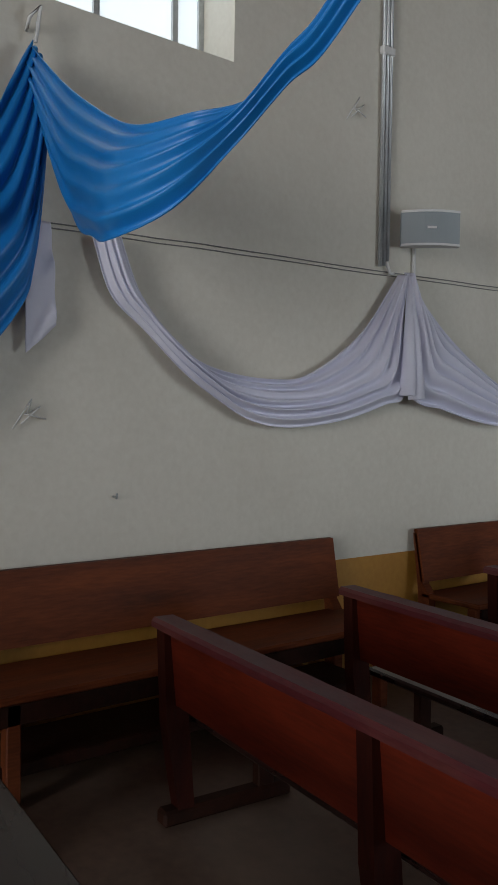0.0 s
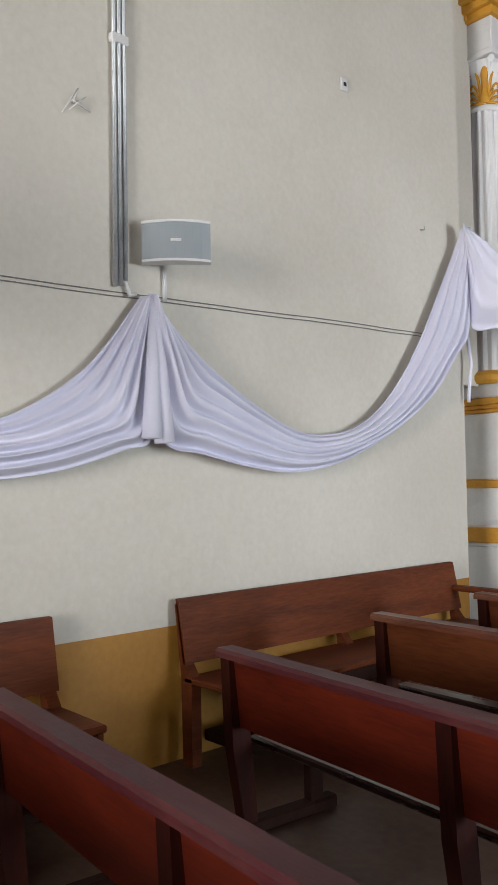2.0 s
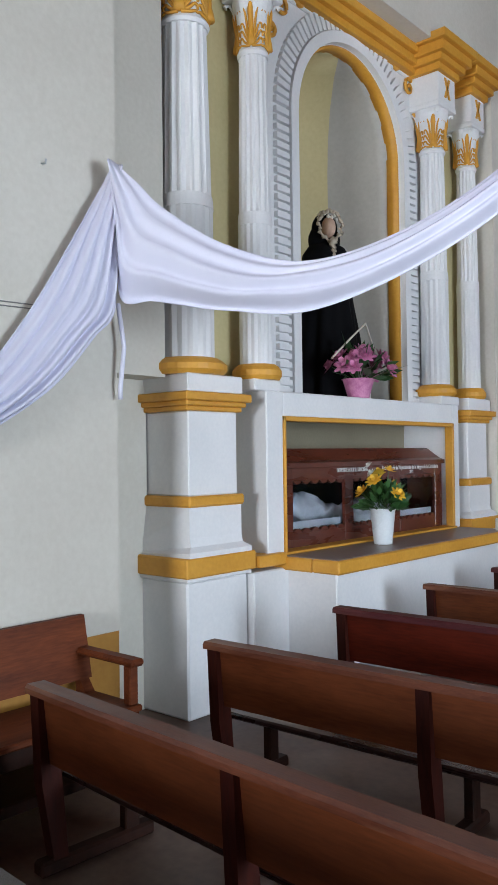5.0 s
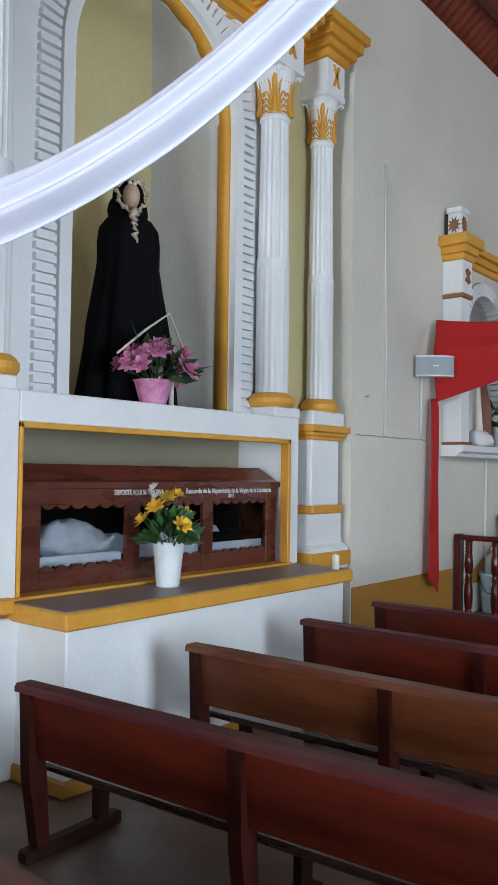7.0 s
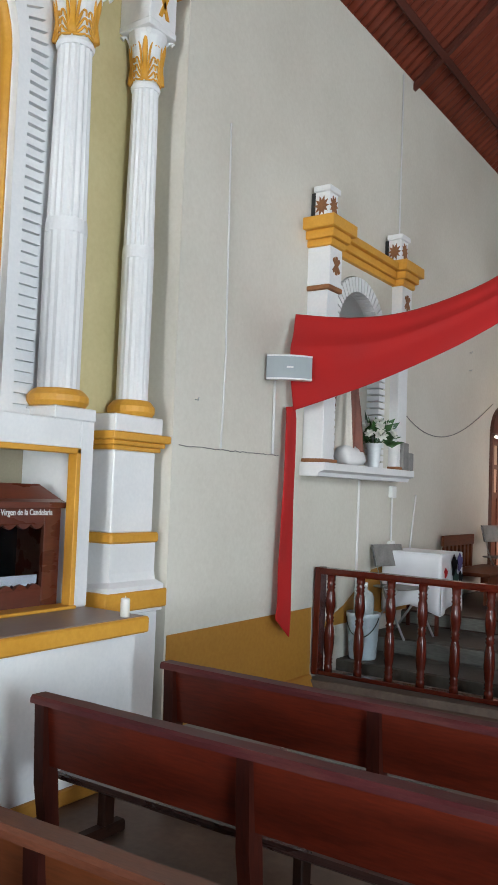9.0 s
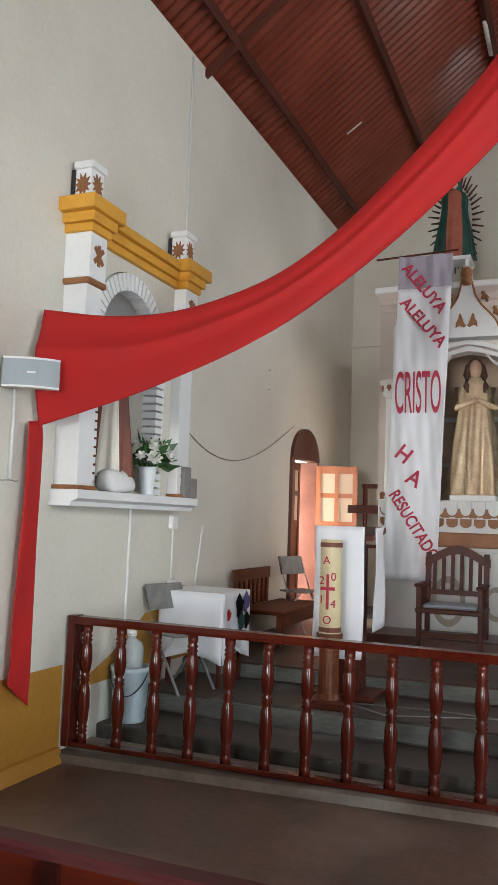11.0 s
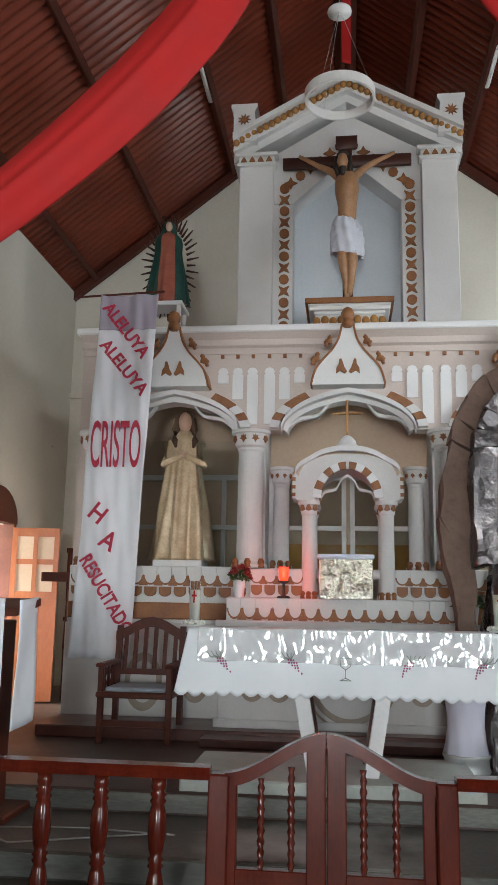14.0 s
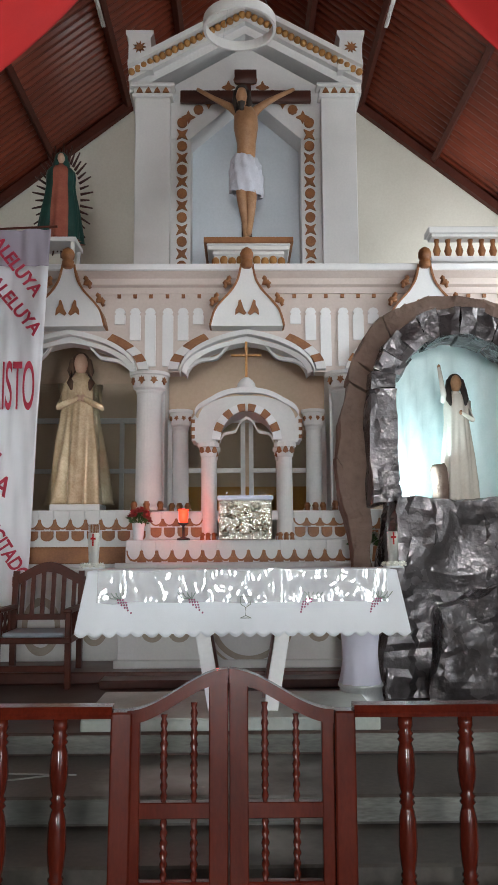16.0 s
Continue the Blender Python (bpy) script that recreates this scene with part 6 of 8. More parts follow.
for c in BAYS:
    for side in (-1, 1):
        for k in range(3):
            u = c + side * (0.50 + 0.155 * k)
            if abs(u) > 2.8:
                continue
            z0 = SPZ + (0.50, 0.33, 0.06)[k]
            bm = bmesh.new()
            prism(bm, [(u - 0.055, z0), (u + 0.055, z0), (u + 0.055, Z(3.95)), (u + 0.04, Z(3.965)), (u + 0.055, Z(3.985)), (u + 0.035, Z(4.02)), (u, Z(4.03)), (u - 0.035, Z(4.02)), (u - 0.055, Z(3.985)), (u - 0.04, Z(3.965)), (u - 0.055, Z(3.95))], "y", -0.022, 0.0)
            part("flute_panel", bm, WHITE, ret)
    for k in range(-5, 6):
        u = c + k * 0.163
        if abs(u - c) > 0.36 and abs(u) < 2.8:
            rp("brown_dentil", BROWN_TRIM, (u - 0.018, u + 0.018, -0.03, 0.0, Z(4.135), Z(4.17)), bevel=0.0)
bm = bmesh.new()
prism(bm, [(0.22, TOPZ), (-0.02, TOPZ), (-0.03, TOPZ + 0.06), (-0.07, TOPZ + 0.08), (-0.08, TOPZ + 0.14), (-0.14, TOPZ + 0.18), (-0.16, TOPZ + 0.195), (0.22, TOPZ + 0.195)], "x", -2.83, 2.83)
part("entablature", bm, BLUSH, ret)
rp("cornice_slab", WHITE, (-2.86, 2.86, -0.19, 1.6, TOPZ + 0.195, TOPZ + 0.262), bevel=0.008)
rp("retable_side", BLUSH, (-2.83, -2.74, 0.225, 2.6, 0.1, TOPZ), (2.74, 2.83, 0.225, 2.6, 0.1, TOPZ), (-2.83, -2.74, 0.0, 0.22, Z(1.95), SPZ), (2.74, 2.83, 0.0, 0.22, Z(1.95), SPZ), bevel=0.0)
# niche backs and glazed doors behind the arcade
rp("niche_back", NICHE_BEIGE, (-2.74, -0.86, 0.95, 1.0, Z(1.4), TOPZ), (0.86, 2.74, 0.95, 1.0, Z(1.4), TOPZ), bevel=0.0)
rp("niche_back", NICHE_BEIGE, (-0.86, 0.86, 0.75, 0.8, Z(2.98), TOPZ), bevel=0.0)
rp("niche_ceiling", GREY_WHITE, (-2.74, 2.74, 0.22, 1.0, TOPZ - 0.05, TOPZ), bevel=0.0)
rp("niche_floor", GREY_WHITE, (-2.74, 2.74, 0.0, 1.0, Z(1.86), Z(1.95)), bevel=0.0)
rp("niche_cheek", GREY_WHITE, (-0.90, -0.86, 0.22, 1.0, Z(1.95), TOPZ), (0.86, 0.90, 0.22, 1.0, Z(1.95), TOPZ), bevel=0.0)
for x0, x1 in ((-0.86, -0.02), (0.02, 0.86)):
    rp("glazed_door_frame", GREY_WHITE, (x0, x0 + 0.05, 0.62, 0.66, Z(1.95), Z(2.98)), (x1 - 0.05, x1, 0.62, 0.66, Z(1.95), Z(2.98)), (x0, x1, 0.62, 0.66, Z(2.38), Z(2.43)), (x0, x1, 0.62, 0.66, Z(2.93), Z(2.98)), ((x0 + x1) / 2 - 0.015, (x0 + x1) / 2 + 0.015, 0.62, 0.66, Z(2.43), Z(2.93)), bevel=0.004)
    rp("glass_pane", PANE, (x0 + 0.05, x1 - 0.05, 0.638, 0.642, Z(1.95), Z(2.93)), bevel=0.0)
rp("glazed_door_frame", GREY_WHITE, (-2.60, -1.05, 0.86, 0.90, Z(2.96), Z(3.02)), (-1.42, -1.37, 0.86, 0.90, Z(1.95), Z(2.96)), (-2.60, -1.05, 0.855, 0.895, Z(2.40), Z(2.45)), bevel=0.004)
rp("glazed_back", NICHE_BEIGE, (-0.86, 0.86, 0.98, 1.02, Z(1.95), Z(2.98)), bevel=0.0)
rp("glazed_dado", OCHRE, (-0.86, 0.86, 0.94, 0.975, Z(1.95), Z(2.25)), bevel=0.0)
for x0, x1 in ((-2.55, -1.08), (1.08, 2.55)):
    rp("niche_pane", PANE, (x0, x1, 0.30, 0.304, Z(1.95), Z(3.3)), bevel=0.0)

# upper shrine with pediment
US = 0.20
for s in (-1, 1):
    x0, x1 = sorted((s * 0.82, s * 1.20))
    rp("pilaster", GREY_WHITE, (x0, x1, US, US + 0.5, TOPZ + 0.262, Z(6.44)), label="plain grey white pilaster")
    rp("pilaster_capital", GREY_WHITE, (x0 - 0.03, x1 + 0.03, US - 0.04, US + 0.5, Z(6.44), Z(6.48)), (x0 - 0.05, x1 + 0.05, US - 0.06, US + 0.5, Z(6.55), Z(6.59)), (x0 - 0.01, x1 + 0.01, US - 0.02, US + 0.5, Z(6.48), Z(6.55)))
    for k in range(4):
        u = x0 + 0.05 + k * 0.095
        rprism("brown_leaf", BROWN_TRIM, [(u - 0.035, Z(6.485)), (u + 0.035, Z(6.485)), (u + 0.02, Z(6.52)), (u, Z(6.548)), (u - 0.02, Z(6.52))], US - 0.04, US - 0.02)
        rprism("brown_leaf", BROWN_TRIM, [(u - 0.03, TOPZ + 0.285), (u + 0.03, TOPZ + 0.285), (u + 0.025, TOPZ + 0.32), (u, TOPZ + 0.345), (u - 0.025, TOPZ + 0.32)], US - 0.075, US - 0.05)
    rp("pilaster_base", GREY_WHITE, (x0 - 0.05, x1 + 0.05, US - 0.05, US + 0.5, TOPZ + 0.262, TOPZ + 0.35))
    # raking cornice
    line = [(s * 1.27, Z(6.58)), (0, Z(7.28))]
    for dz0, dz1, y0, mat, nm in ((0.0, 0.10, 0.03, GREY_WHITE, "raking_cornice"), (0.10, 0.16, -0.05, GREY_WHITE, "raking_cornice"), (0.225, 0.29, -0.14, GREY_WHITE, "raking_cornice"), (0.16, 0.225, -0.02, GREY_WHITE, "raking_cornice")):
        bm = bmesh.new()
        band(bm, [(u, v + dz0 - 0.07) for u, v in line], [(u, v + dz1 - 0.07) for u, v in line], "y", US + y0, US + 0.5)
        part(nm, bm, mat, ret)
    for k in range(19):
        f = (k + 0.5) / 19
        u, v = line[0][0] * (1 - f), line[0][1] + (line[1][1] - line[0][1]) * f + 0.12
        bm = bmesh.new()
        res = bmesh.ops.create_uvsphere(bm, u_segments=8, v_segments=6, radius=0.040)
        bmesh.ops.translate(bm, vec=(u, US - 0.06, v - 0.01), verts=res["verts"])
        part("gilt_bead", bm, GILT, ret, smooth=True)
    # corner finial with star
    bm = bmesh.new()
    prism(bm, [(s * u, Z(z)) for u, z in ((1.00, 6.72), (1.27, 6.72), (1.27, 7.08), (1.30, 7.14), (1.30, 7.18), (1.00, 7.18), (1.00, 7.14), (1.03, 7.08))], "y", US - 0.08, US + 0.2)
    part("corner_finial", bm, GREY_WHITE, ret)
    pts = [(s * 1.15 + (0.075 if k % 2 == 0 else 0.035) * math.cos(math.pi * k / 9), Z(6.98) + (0.075 if k % 2 == 0 else 0.035) * math.sin(math.pi * k / 9)) for k in range(18)]
    rprism("brown_star", BROWN_TRIM, pts, US - 0.09, US - 0.08)
    # ornament strip
    xs0, xs1 = sorted((s * 0.60, s * 0.822))
    rp("ornament_strip", GREY_WHITE, (xs0, xs1, US + 0.10, US + 0.5, TOPZ + 0.262, Z(6.02)))
    u = s * 0.695
    for k in range(13):
        z = Z(4.58) + k * 0.135
        if k % 2 == 0:
            ringpts = [(u + 0.055 * math.cos(a), z + 0.055 * math.sin(a)) for a in np.linspace(0, math.tau, 14)[:-1]]
            rprism("brown_boss", BROWN_TRIM, ringpts, US + 0.07, US + 0.10)
        else:
            pts = []
            for q in range(8):
                a = math.pi / 4 * q + math.pi / 4
                r = 0.085 if q % 2 == 0 else 0.032
                pts.append((u + r * math.cos(a), z + r * math.sin(a)))
            rprism("brown_star", BROWN_TRIM, pts, US + 0.075, US + 0.10)
    # slanting head of the panel with rosettes
    bm = bmesh.new()
    prism(bm, [(s * 0.60, Z(6.025)), (s * 0.822, Z(6.025)), (s * 0.822, Z(6.62)), (0, Z(7.10)), (0, Z(6.55))], "y", US + 0.10, US + 0.45)
    part("ornament_strip", bm, GREY_WHITE, ret)
    for k in range(6):
        f = (k + 0.3) / 6
        u, z = s * 0.66 * (1 - f), Z(6.24) + 0.52 * f
        r = 0.055 if k % 2 else 0.075
        pts = [(u + (r if (q % 2 == 0 or k % 2) else 0.035) * math.cos(math.pi * q / 4), z + (r if (q % 2 == 0 or k % 2) else 0.035) * math.sin(math.pi * q / 4)) for q in range(8)]
        rprism("brown_star", BROWN_TRIM, pts, US + 0.075, US + 0.10)
rp("shrine_panel", PANEL_BLUE, (-0.60, 0.60, US + 0.42, US + 0.47, TOPZ + 0.262, Z(6.60)), bevel=0.0, label="pale blue back panel")
rp("shrine_back", GREY_WHITE, (-1.18, 1.18, US + 0.48, US + 0.56, TOPZ + 0.262, Z(6.7)), bevel=0.0)
rprism("gable_back", GREY_WHITE, [(-1.25, Z(6.55)), (1.25, Z(6.55)), (0, Z(7.3))], US + 0.46, US + 0.52)
# bracket under the cross
rp("bracket_top", BROWN_TRIM, (-0.44, 0.48, -0.13, US + 0.42, Z(4.685), Z(4.745)), bevel=0.006, label="dark brown bracket slab")
bm = bmesh.new()
for x, y0, z0, z1 in ((0.43, -0.11, 4.66, 4.685), (0.42, -0.09, 4.62, 4.68), (0.37, -0.05, 4.585, 4.62), (0.36, -0.02, 4.45, 4.585)):
    box(bm, -x + 0.02, x + 0.02, y0, US + 0.42, Z(z0), Z(z1), 0.008)
part("cross_bracket", bm, GREY_WHITE, ret)
for k in range(9):
    bm = bmesh.new()
    res = bmesh.ops.create_uvsphere(bm, u_segments=10, v_segments=7, radius=0.045)
    for v in res["verts"]:
        v.co = Vector((v.co.x * 0.95 - 0.32 + 0.085 * k, v.co.y * 0.5 - 0.03, v.co.z * 1.1 + Z(4.515) + 0.015 * (k % 2)))
    part("gilt_leaf", bm, GILT, ret, smooth=True)

# ---- crucifix, one plain mesh ----
WOOD_DARK = surface("dark_cross_wood", (0.035, 0.010, 0.006), (0.07, 0.02, 0.012), 0.5, 4, 40, 0.2)
FLESH = surface("painted_flesh", (0.30, 0.15, 0.07), (0.46, 0.26, 0.14), 0.45, 9, 60, 0.05)
SATIN = surface("silver_satin", (0.55, 0.57, 0.64), (0.68, 0.70, 0.78), 0.3, 10, 60, 0.2)
HAIR = surface("dark_hair", (0.012, 0.008, 0.006), (0.03, 0.02, 0.015), 0.6, 20, 80, 0.1)


def limbs(bm, chains):
    for pts, rad, mi in chains:
        old = set(bm.faces)
        tube(bm, [tuple(p) for p in spline(pts, 4 * (len(pts) - 1))], [float(np.interp(i / (4 * (len(pts) - 1)), np.linspace(0, 1, len(rad)), rad)) for i in range(4 * (len(pts) - 1) + 1)], 12)
        for f in set(bm.faces) - old:
            f.material_index = mi


cx, cyy = AXIS, 17.42
bm = bmesh.new()
box(bm, cx - 0.05, cx + 0.06, cyy, cyy + 0.06, 4.83, 6.85, 0.006)
box(bm, cx - 0.71, cx + 0.71, cyy - 0.002, cyy + 0.058, 6.50, 6.63, 0.006)
box(bm, cx - 0.12, cx + 0.12, cyy - 0.02, cyy, 6.70, 6.86, 0.004)
fy = cyy - 0.10
limbs(bm, [([(cx - 0.52, cyy - 0.03, 6.62), (cx - 0.33, fy, 6.47), (cx - 0.17, fy - 0.02, 6.37), (cx - 0.06, fy - 0.02, 6.28)], (0.020, 0.028, 0.040, 0.06), 1),
           ([(cx + 0.52, cyy - 0.03, 6.62), (cx + 0.33, fy, 6.49), (cx + 0.17, fy - 0.02, 6.38), (cx + 0.06, fy - 0.02, 6.28)], (0.020, 0.028, 0.040, 0.06), 1),
           ([(cx, fy - 0.02, 6.36), (cx, fy - 0.03, 6.26), (cx, fy - 0.04, 6.12), (cx + 0.005, fy - 0.02, 5.95), (cx, fy, 5.80), (cx, fy, 5.65)], (0.06, 0.125, 0.130, 0.10, 0.098, 0.11), 1),
           ([(cx - 0.05, fy, 5.62), (cx - 0.045, fy - 0.06, 5.35), (cx - 0.01, fy - 0.01, 5.10), (cx + 0.0, fy - 0.04, 4.90)], (0.075, 0.058, 0.042, 0.03), 1),
           ([(cx + 0.06, fy, 5.62), (cx + 0.055, fy - 0.07, 5.35), (cx + 0.04, fy - 0.02, 5.12), (cx + 0.02, fy - 0.05, 4.94)], (0.075, 0.058, 0.042, 0.03), 1),
           ([(cx - 0.04, fy - 0.16, 6.30), (cx - 0.045, fy - 0.17, 6.40), (cx - 0.045, fy - 0.15, 6.48)], (0.032, 0.062, 0.045), 1),
           ([(cx - 0.045, fy - 0.18, 6.25), (cx - 0.045, fy - 0.19, 6.33)], (0.022, 0.042), 3),
           ([(cx - 0.03, fy - 0.02, 6.26), (cx - 0.04, fy - 0.04, 6.42), (cx - 0.035, fy - 0.05, 6.53)], (0.085, 0.11, 0.08), 3),
           ([(cx - 0.04, fy - 0.10, 6.49), (cx - 0.038, fy - 0.08, 6.52), (cx - 0.035, fy - 0.06, 6.56)], (0.055, 0.075, 0.05), 3),
           ([(cx - 0.105, fy - 0.09, 6.50), (cx - 0.11, fy - 0.11, 6.40), (cx - 0.10, fy - 0.12, 6.30)], (0.03, 0.03, 0.015), 3),
           ([(cx + 0.025, fy - 0.09, 6.50), (cx + 0.03, fy - 0.11, 6.40), (cx + 0.025, fy - 0.12, 6.32)], (0.03, 0.028, 0.015), 3)])
n0 = len(bm.faces)
rings_ = []
for z, r in ((5.80, 0.12), (5.72, 0.15), (5.60, 0.168), (5.48, 0.172), (5.38, 0.165)):
    rings_.append([bm.verts.new((cx + r * (1 + 0.10 * math.sin(9 * a + z * 14) + 0.06 * math.sin(17 * a - z * 22)) * math.cos(a), fy - 0.02 + 0.75 * r * (1 + 0.10 * math.sin(9 * a + z * 14) + 0.06 * math.sin(17 * a - z * 22)) * math.sin(a), z - 0.03 * math.cos(a))) for a in np.linspace(0, math.tau, 65)[:-1]])
for p_, q_ in zip(rings_, rings_[1:]):
    for k in range(64):
        bm.faces.new((p_[k], p_[(k + 1) % 64], q_[(k + 1) % 64], q_[k])).material_index = 2
for v in bm.verts:
    v.co.z -= 0.11
tagged(part("crucifix", bm, WOOD_DARK, None, "", True, (FLESH, SATIN, HAIR)), "painted crucifix figure on a dark wooden cross", "crucifix")

# ---- other statues ----
GILT_ROBE = surface("gold_embroidered_robe", (0.44, 0.31, 0.18), (0.68, 0.56, 0.38), 0.34, 7, 50, 0.3, metal=0.25)
BROWN_HAIR = surface("brown_veil", (0.08, 0.04, 0.025), (0.14, 0.08, 0.05), 0.6, 8, 60, 0.1)
GREEN_MANTLE = surface("dark_green_mantle", (0.004, 0.028, 0.024), (0.012, 0.065, 0.05), 0.5, 8, 60, 0.1)
ROSE = surface("rose_robe", (0.24, 0.06, 0.04), (0.34, 0.11, 0.07), 0.5, 8, 60, 0.1)
robed_figure("niche_statue", (-1.36, 17.62, 2.03), 1.62, (GILT_ROBE, SKIN, GILT_ROBE, BROWN_HAIR), "tall statue in a pale gold robe inside a niche", 0.27, 12, seed=1, hood=False, fold_depth=1.9)
mesh_thing("statue_plinth", boxes((-1.62, -1.10, 17.42, 17.82, 1.95, 2.03), bevel=0.01), WHITE, "low white plinth under the niche statue", "plinth")
robed_figure("mantled_statue", (-1.62, 17.62, 4.88), 1.02, (ROSE, SKIN, GREEN_MANTLE, GREEN_MANTLE), "statue in rose robe and green mantle with rays", 0.23, 10, seed=6, front=-0.88, arms=False)
bm = bmesh.new()
for k in range(44):
    a = math.tau * k / 44
    d = Vector((math.cos(a), 0, math.sin(a)))
    c = Vector((-1.62, 17.72, 5.40))
    e0, e1 = Vector((0.20 * d.x, 0, 0.46 * d.z)), Vector(((0.34 if k % 2 else 0.30) * d.x, 0, (0.66 if k % 2 else 0.60) * d.z))
    tube(bm, [c + e0, c + e1], [0.017, 0.008], 5)
mesh_thing("ray_halo", bm, WOOD_DARK, "thin dark rays around the mantled statue", "halo", True)
p = thing("statue_stand", "small dark table under the mantled statue", "stand", (-1.62, 17.62, 4.44))
part("stand_top", boxes((-0.22, 0.22, -0.2, 0.2, 0.38, 0.43), bevel=0.006), GREY_WHITE, p)
for sx in (-1, 1):
    for sy in (-1, 1):
        part("stand_leg", boxes((sx * 0.18 - 0.02, sx * 0.18 + 0.02, sy * 0.16 - 0.02, sy * 0.16 + 0.02, 0, 0.38)), GREY_WHITE, p)
p = thing("gallery_balustrade", "small stone balustrade on the cornice", "balustrade", (AXIS + 2.55, 17.75, 4.70))
part("coping", boxes((-0.55, 0.55, -0.12, 0.12, 0.29, 0.36), (-0.52, 0.52, -0.09, 0.09, 0.25, 0.29), bevel=0.008), GREY_WHITE, p)
part("base", boxes((-0.52, 0.52, -0.10, 0.10, -0.03, 0.03)), GREY_WHITE, p)
for k in range(8):
    bm = bmesh.new()
    lathe(bm, [(0.03, 0), (0.025, 0.03), (0.045, 0.09), (0.022, 0.16), (0.03, 0.22)], (-0.44 + k * 0.125, 0, 0.03), 10)
    part("baluster", bm, BROWN_TRIM, p, smooth=True)

# hanging ring lamp
p = thing("ring_lamp", "white ring lamp hanging below the ridge", "lamp", (0.346, 15.03, 5.67))
bm = bmesh.new()
n = 40
for k in range(n):
    a0, a1 = math.tau * k / n, math.tau * (k + 1) / n
    v = []
    for a in (a0, a1):
        v.append([bm.verts.new((r * math.cos(a), r * math.sin(a), z)) for r, z in ((0.265, -0.04), (0.285, -0.04), (0.285, 0.04), (0.265, 0.04))])
    for i in range(4):
        bm.faces.new((v[0][i], v[0][(i + 1) % 4], v[1][(i + 1) % 4], v[1][i]))
bmesh.ops.remove_doubles(bm, verts=bm.verts[:], dist=0.0001)
part("ring", bm, WHITE_PLASTIC, p)
for k in range(3):
    a = math.tau * k / 3
    bm = bmesh.new()
    tube(bm, [(0.27 * math.cos(a), 0.27 * math.sin(a), 0.03), (0, 0, 0.80)], 0.002, 4)
    part("suspension_wire", bm, GREY_METAL, p)
bm = bmesh.new()
tube(bm, [(0, 0, 0.80), (0, 0, 3.2)], 0.003, 4)
part("suspension_wire", bm, GREY_METAL, p)
bm = bmesh.new()
lathe(bm, [(0.10, 0), (0.10, 0.02), (0.05, 0.06), (0.02, 0.07)], (0, 0, 0.76), 18)
part("canopy", bm, WHITE_PLASTIC, p, smooth=True)

# ---- tabernacle aedicule ----
tab = thing("tabernacle_shrine", "small white arched shrine with four columns and dome", "shrine", (AXIS - 0.01, 16.95, 1.66))


def small_column(x, y, h):
    bm = bmesh.new()
    lathe(bm, [(0.085, 0), (0.085, 0.03), (0.07, 0.05), (0.068, h - 0.14), (0.075, h - 0.13), (0.09, h - 0.05), (0.105, h - 0.04), (0.105, h)], (x, y, 0), 22)
    col = part("shrine_column", bm, GREY_WHITE, tab)
    for a in (-130, -90, -50):
        bm = bmesh.new()
        lathe(bm, [(0.025, 0), (0.02, 0.03), (0.026, 0.05), (0.01, 0.07)], (x + 0.085 * math.cos(radians(a)), y + 0.085 * math.sin(radians(a)), 0.0), 8)
        part("brown_foot", bm, BROWN_TRIM, col)
        bm = bmesh.new()
        prism(bm, [(-0.03, -0.02), (0, -0.035), (0.03, -0.02), (0.015, 0.02), (0, 0.04), (-0.015, 0.02)], "y", -0.006, 0.006)
        bmesh.ops.transform(bm, matrix=pose(x + 0.095 * math.cos(radians(a)), y + 0.095 * math.sin(radians(a)), h - 0.07, 0, 0, a + 90), verts=bm.verts[:])
        part("brown_leaf", bm, BROWN_TRIM, col)


for x in (-0.37, 0.37):
    for y in (-0.05, 0.35):
        small_column(x, y, 0.93)
bm = bmesh.new()
for side in (1, -1):
    inn = [(side * 0.30 * math.cos(radians(a)), 0.93 + 0.30 * math.sin(radians(a))) for a in range(0, 91, 10)]
    out_ = [(side * 0.49, 0.93), (side * 0.49, 1.0), (side * 0.48, 1.1), (side * 0.46, 1.2), (side * 0.42, 1.27), (side * 0.37, 1.31), (side * 0.30, 1.34), (side * 0.2, 1.37), (side * 0.1, 1.38), (0, 1.385)]
    band(bm, inn, out_, "y", -0.12, 0.40)
part("arch_wall", bm, GREY_WHITE, tab)
bm = bmesh.new()
for side in (1, -1):
    o_ = [(side * 0.50, 1.24), (side * 0.46, 1.30), (side * 0.36, 1.36), (side * 0.25, 1.42), (side * 0.12, 1.455), (0, 1.46)]
    o_ = [(q.x, q.y) for q in spline([(u, v, 0) for u, v in o_], 16)]
    band(bm, [(u, v - 0.05) for u, v in o_], o_, "y", -0.15, -0.10)
part("arch_hood", bm, WHITE, tab)
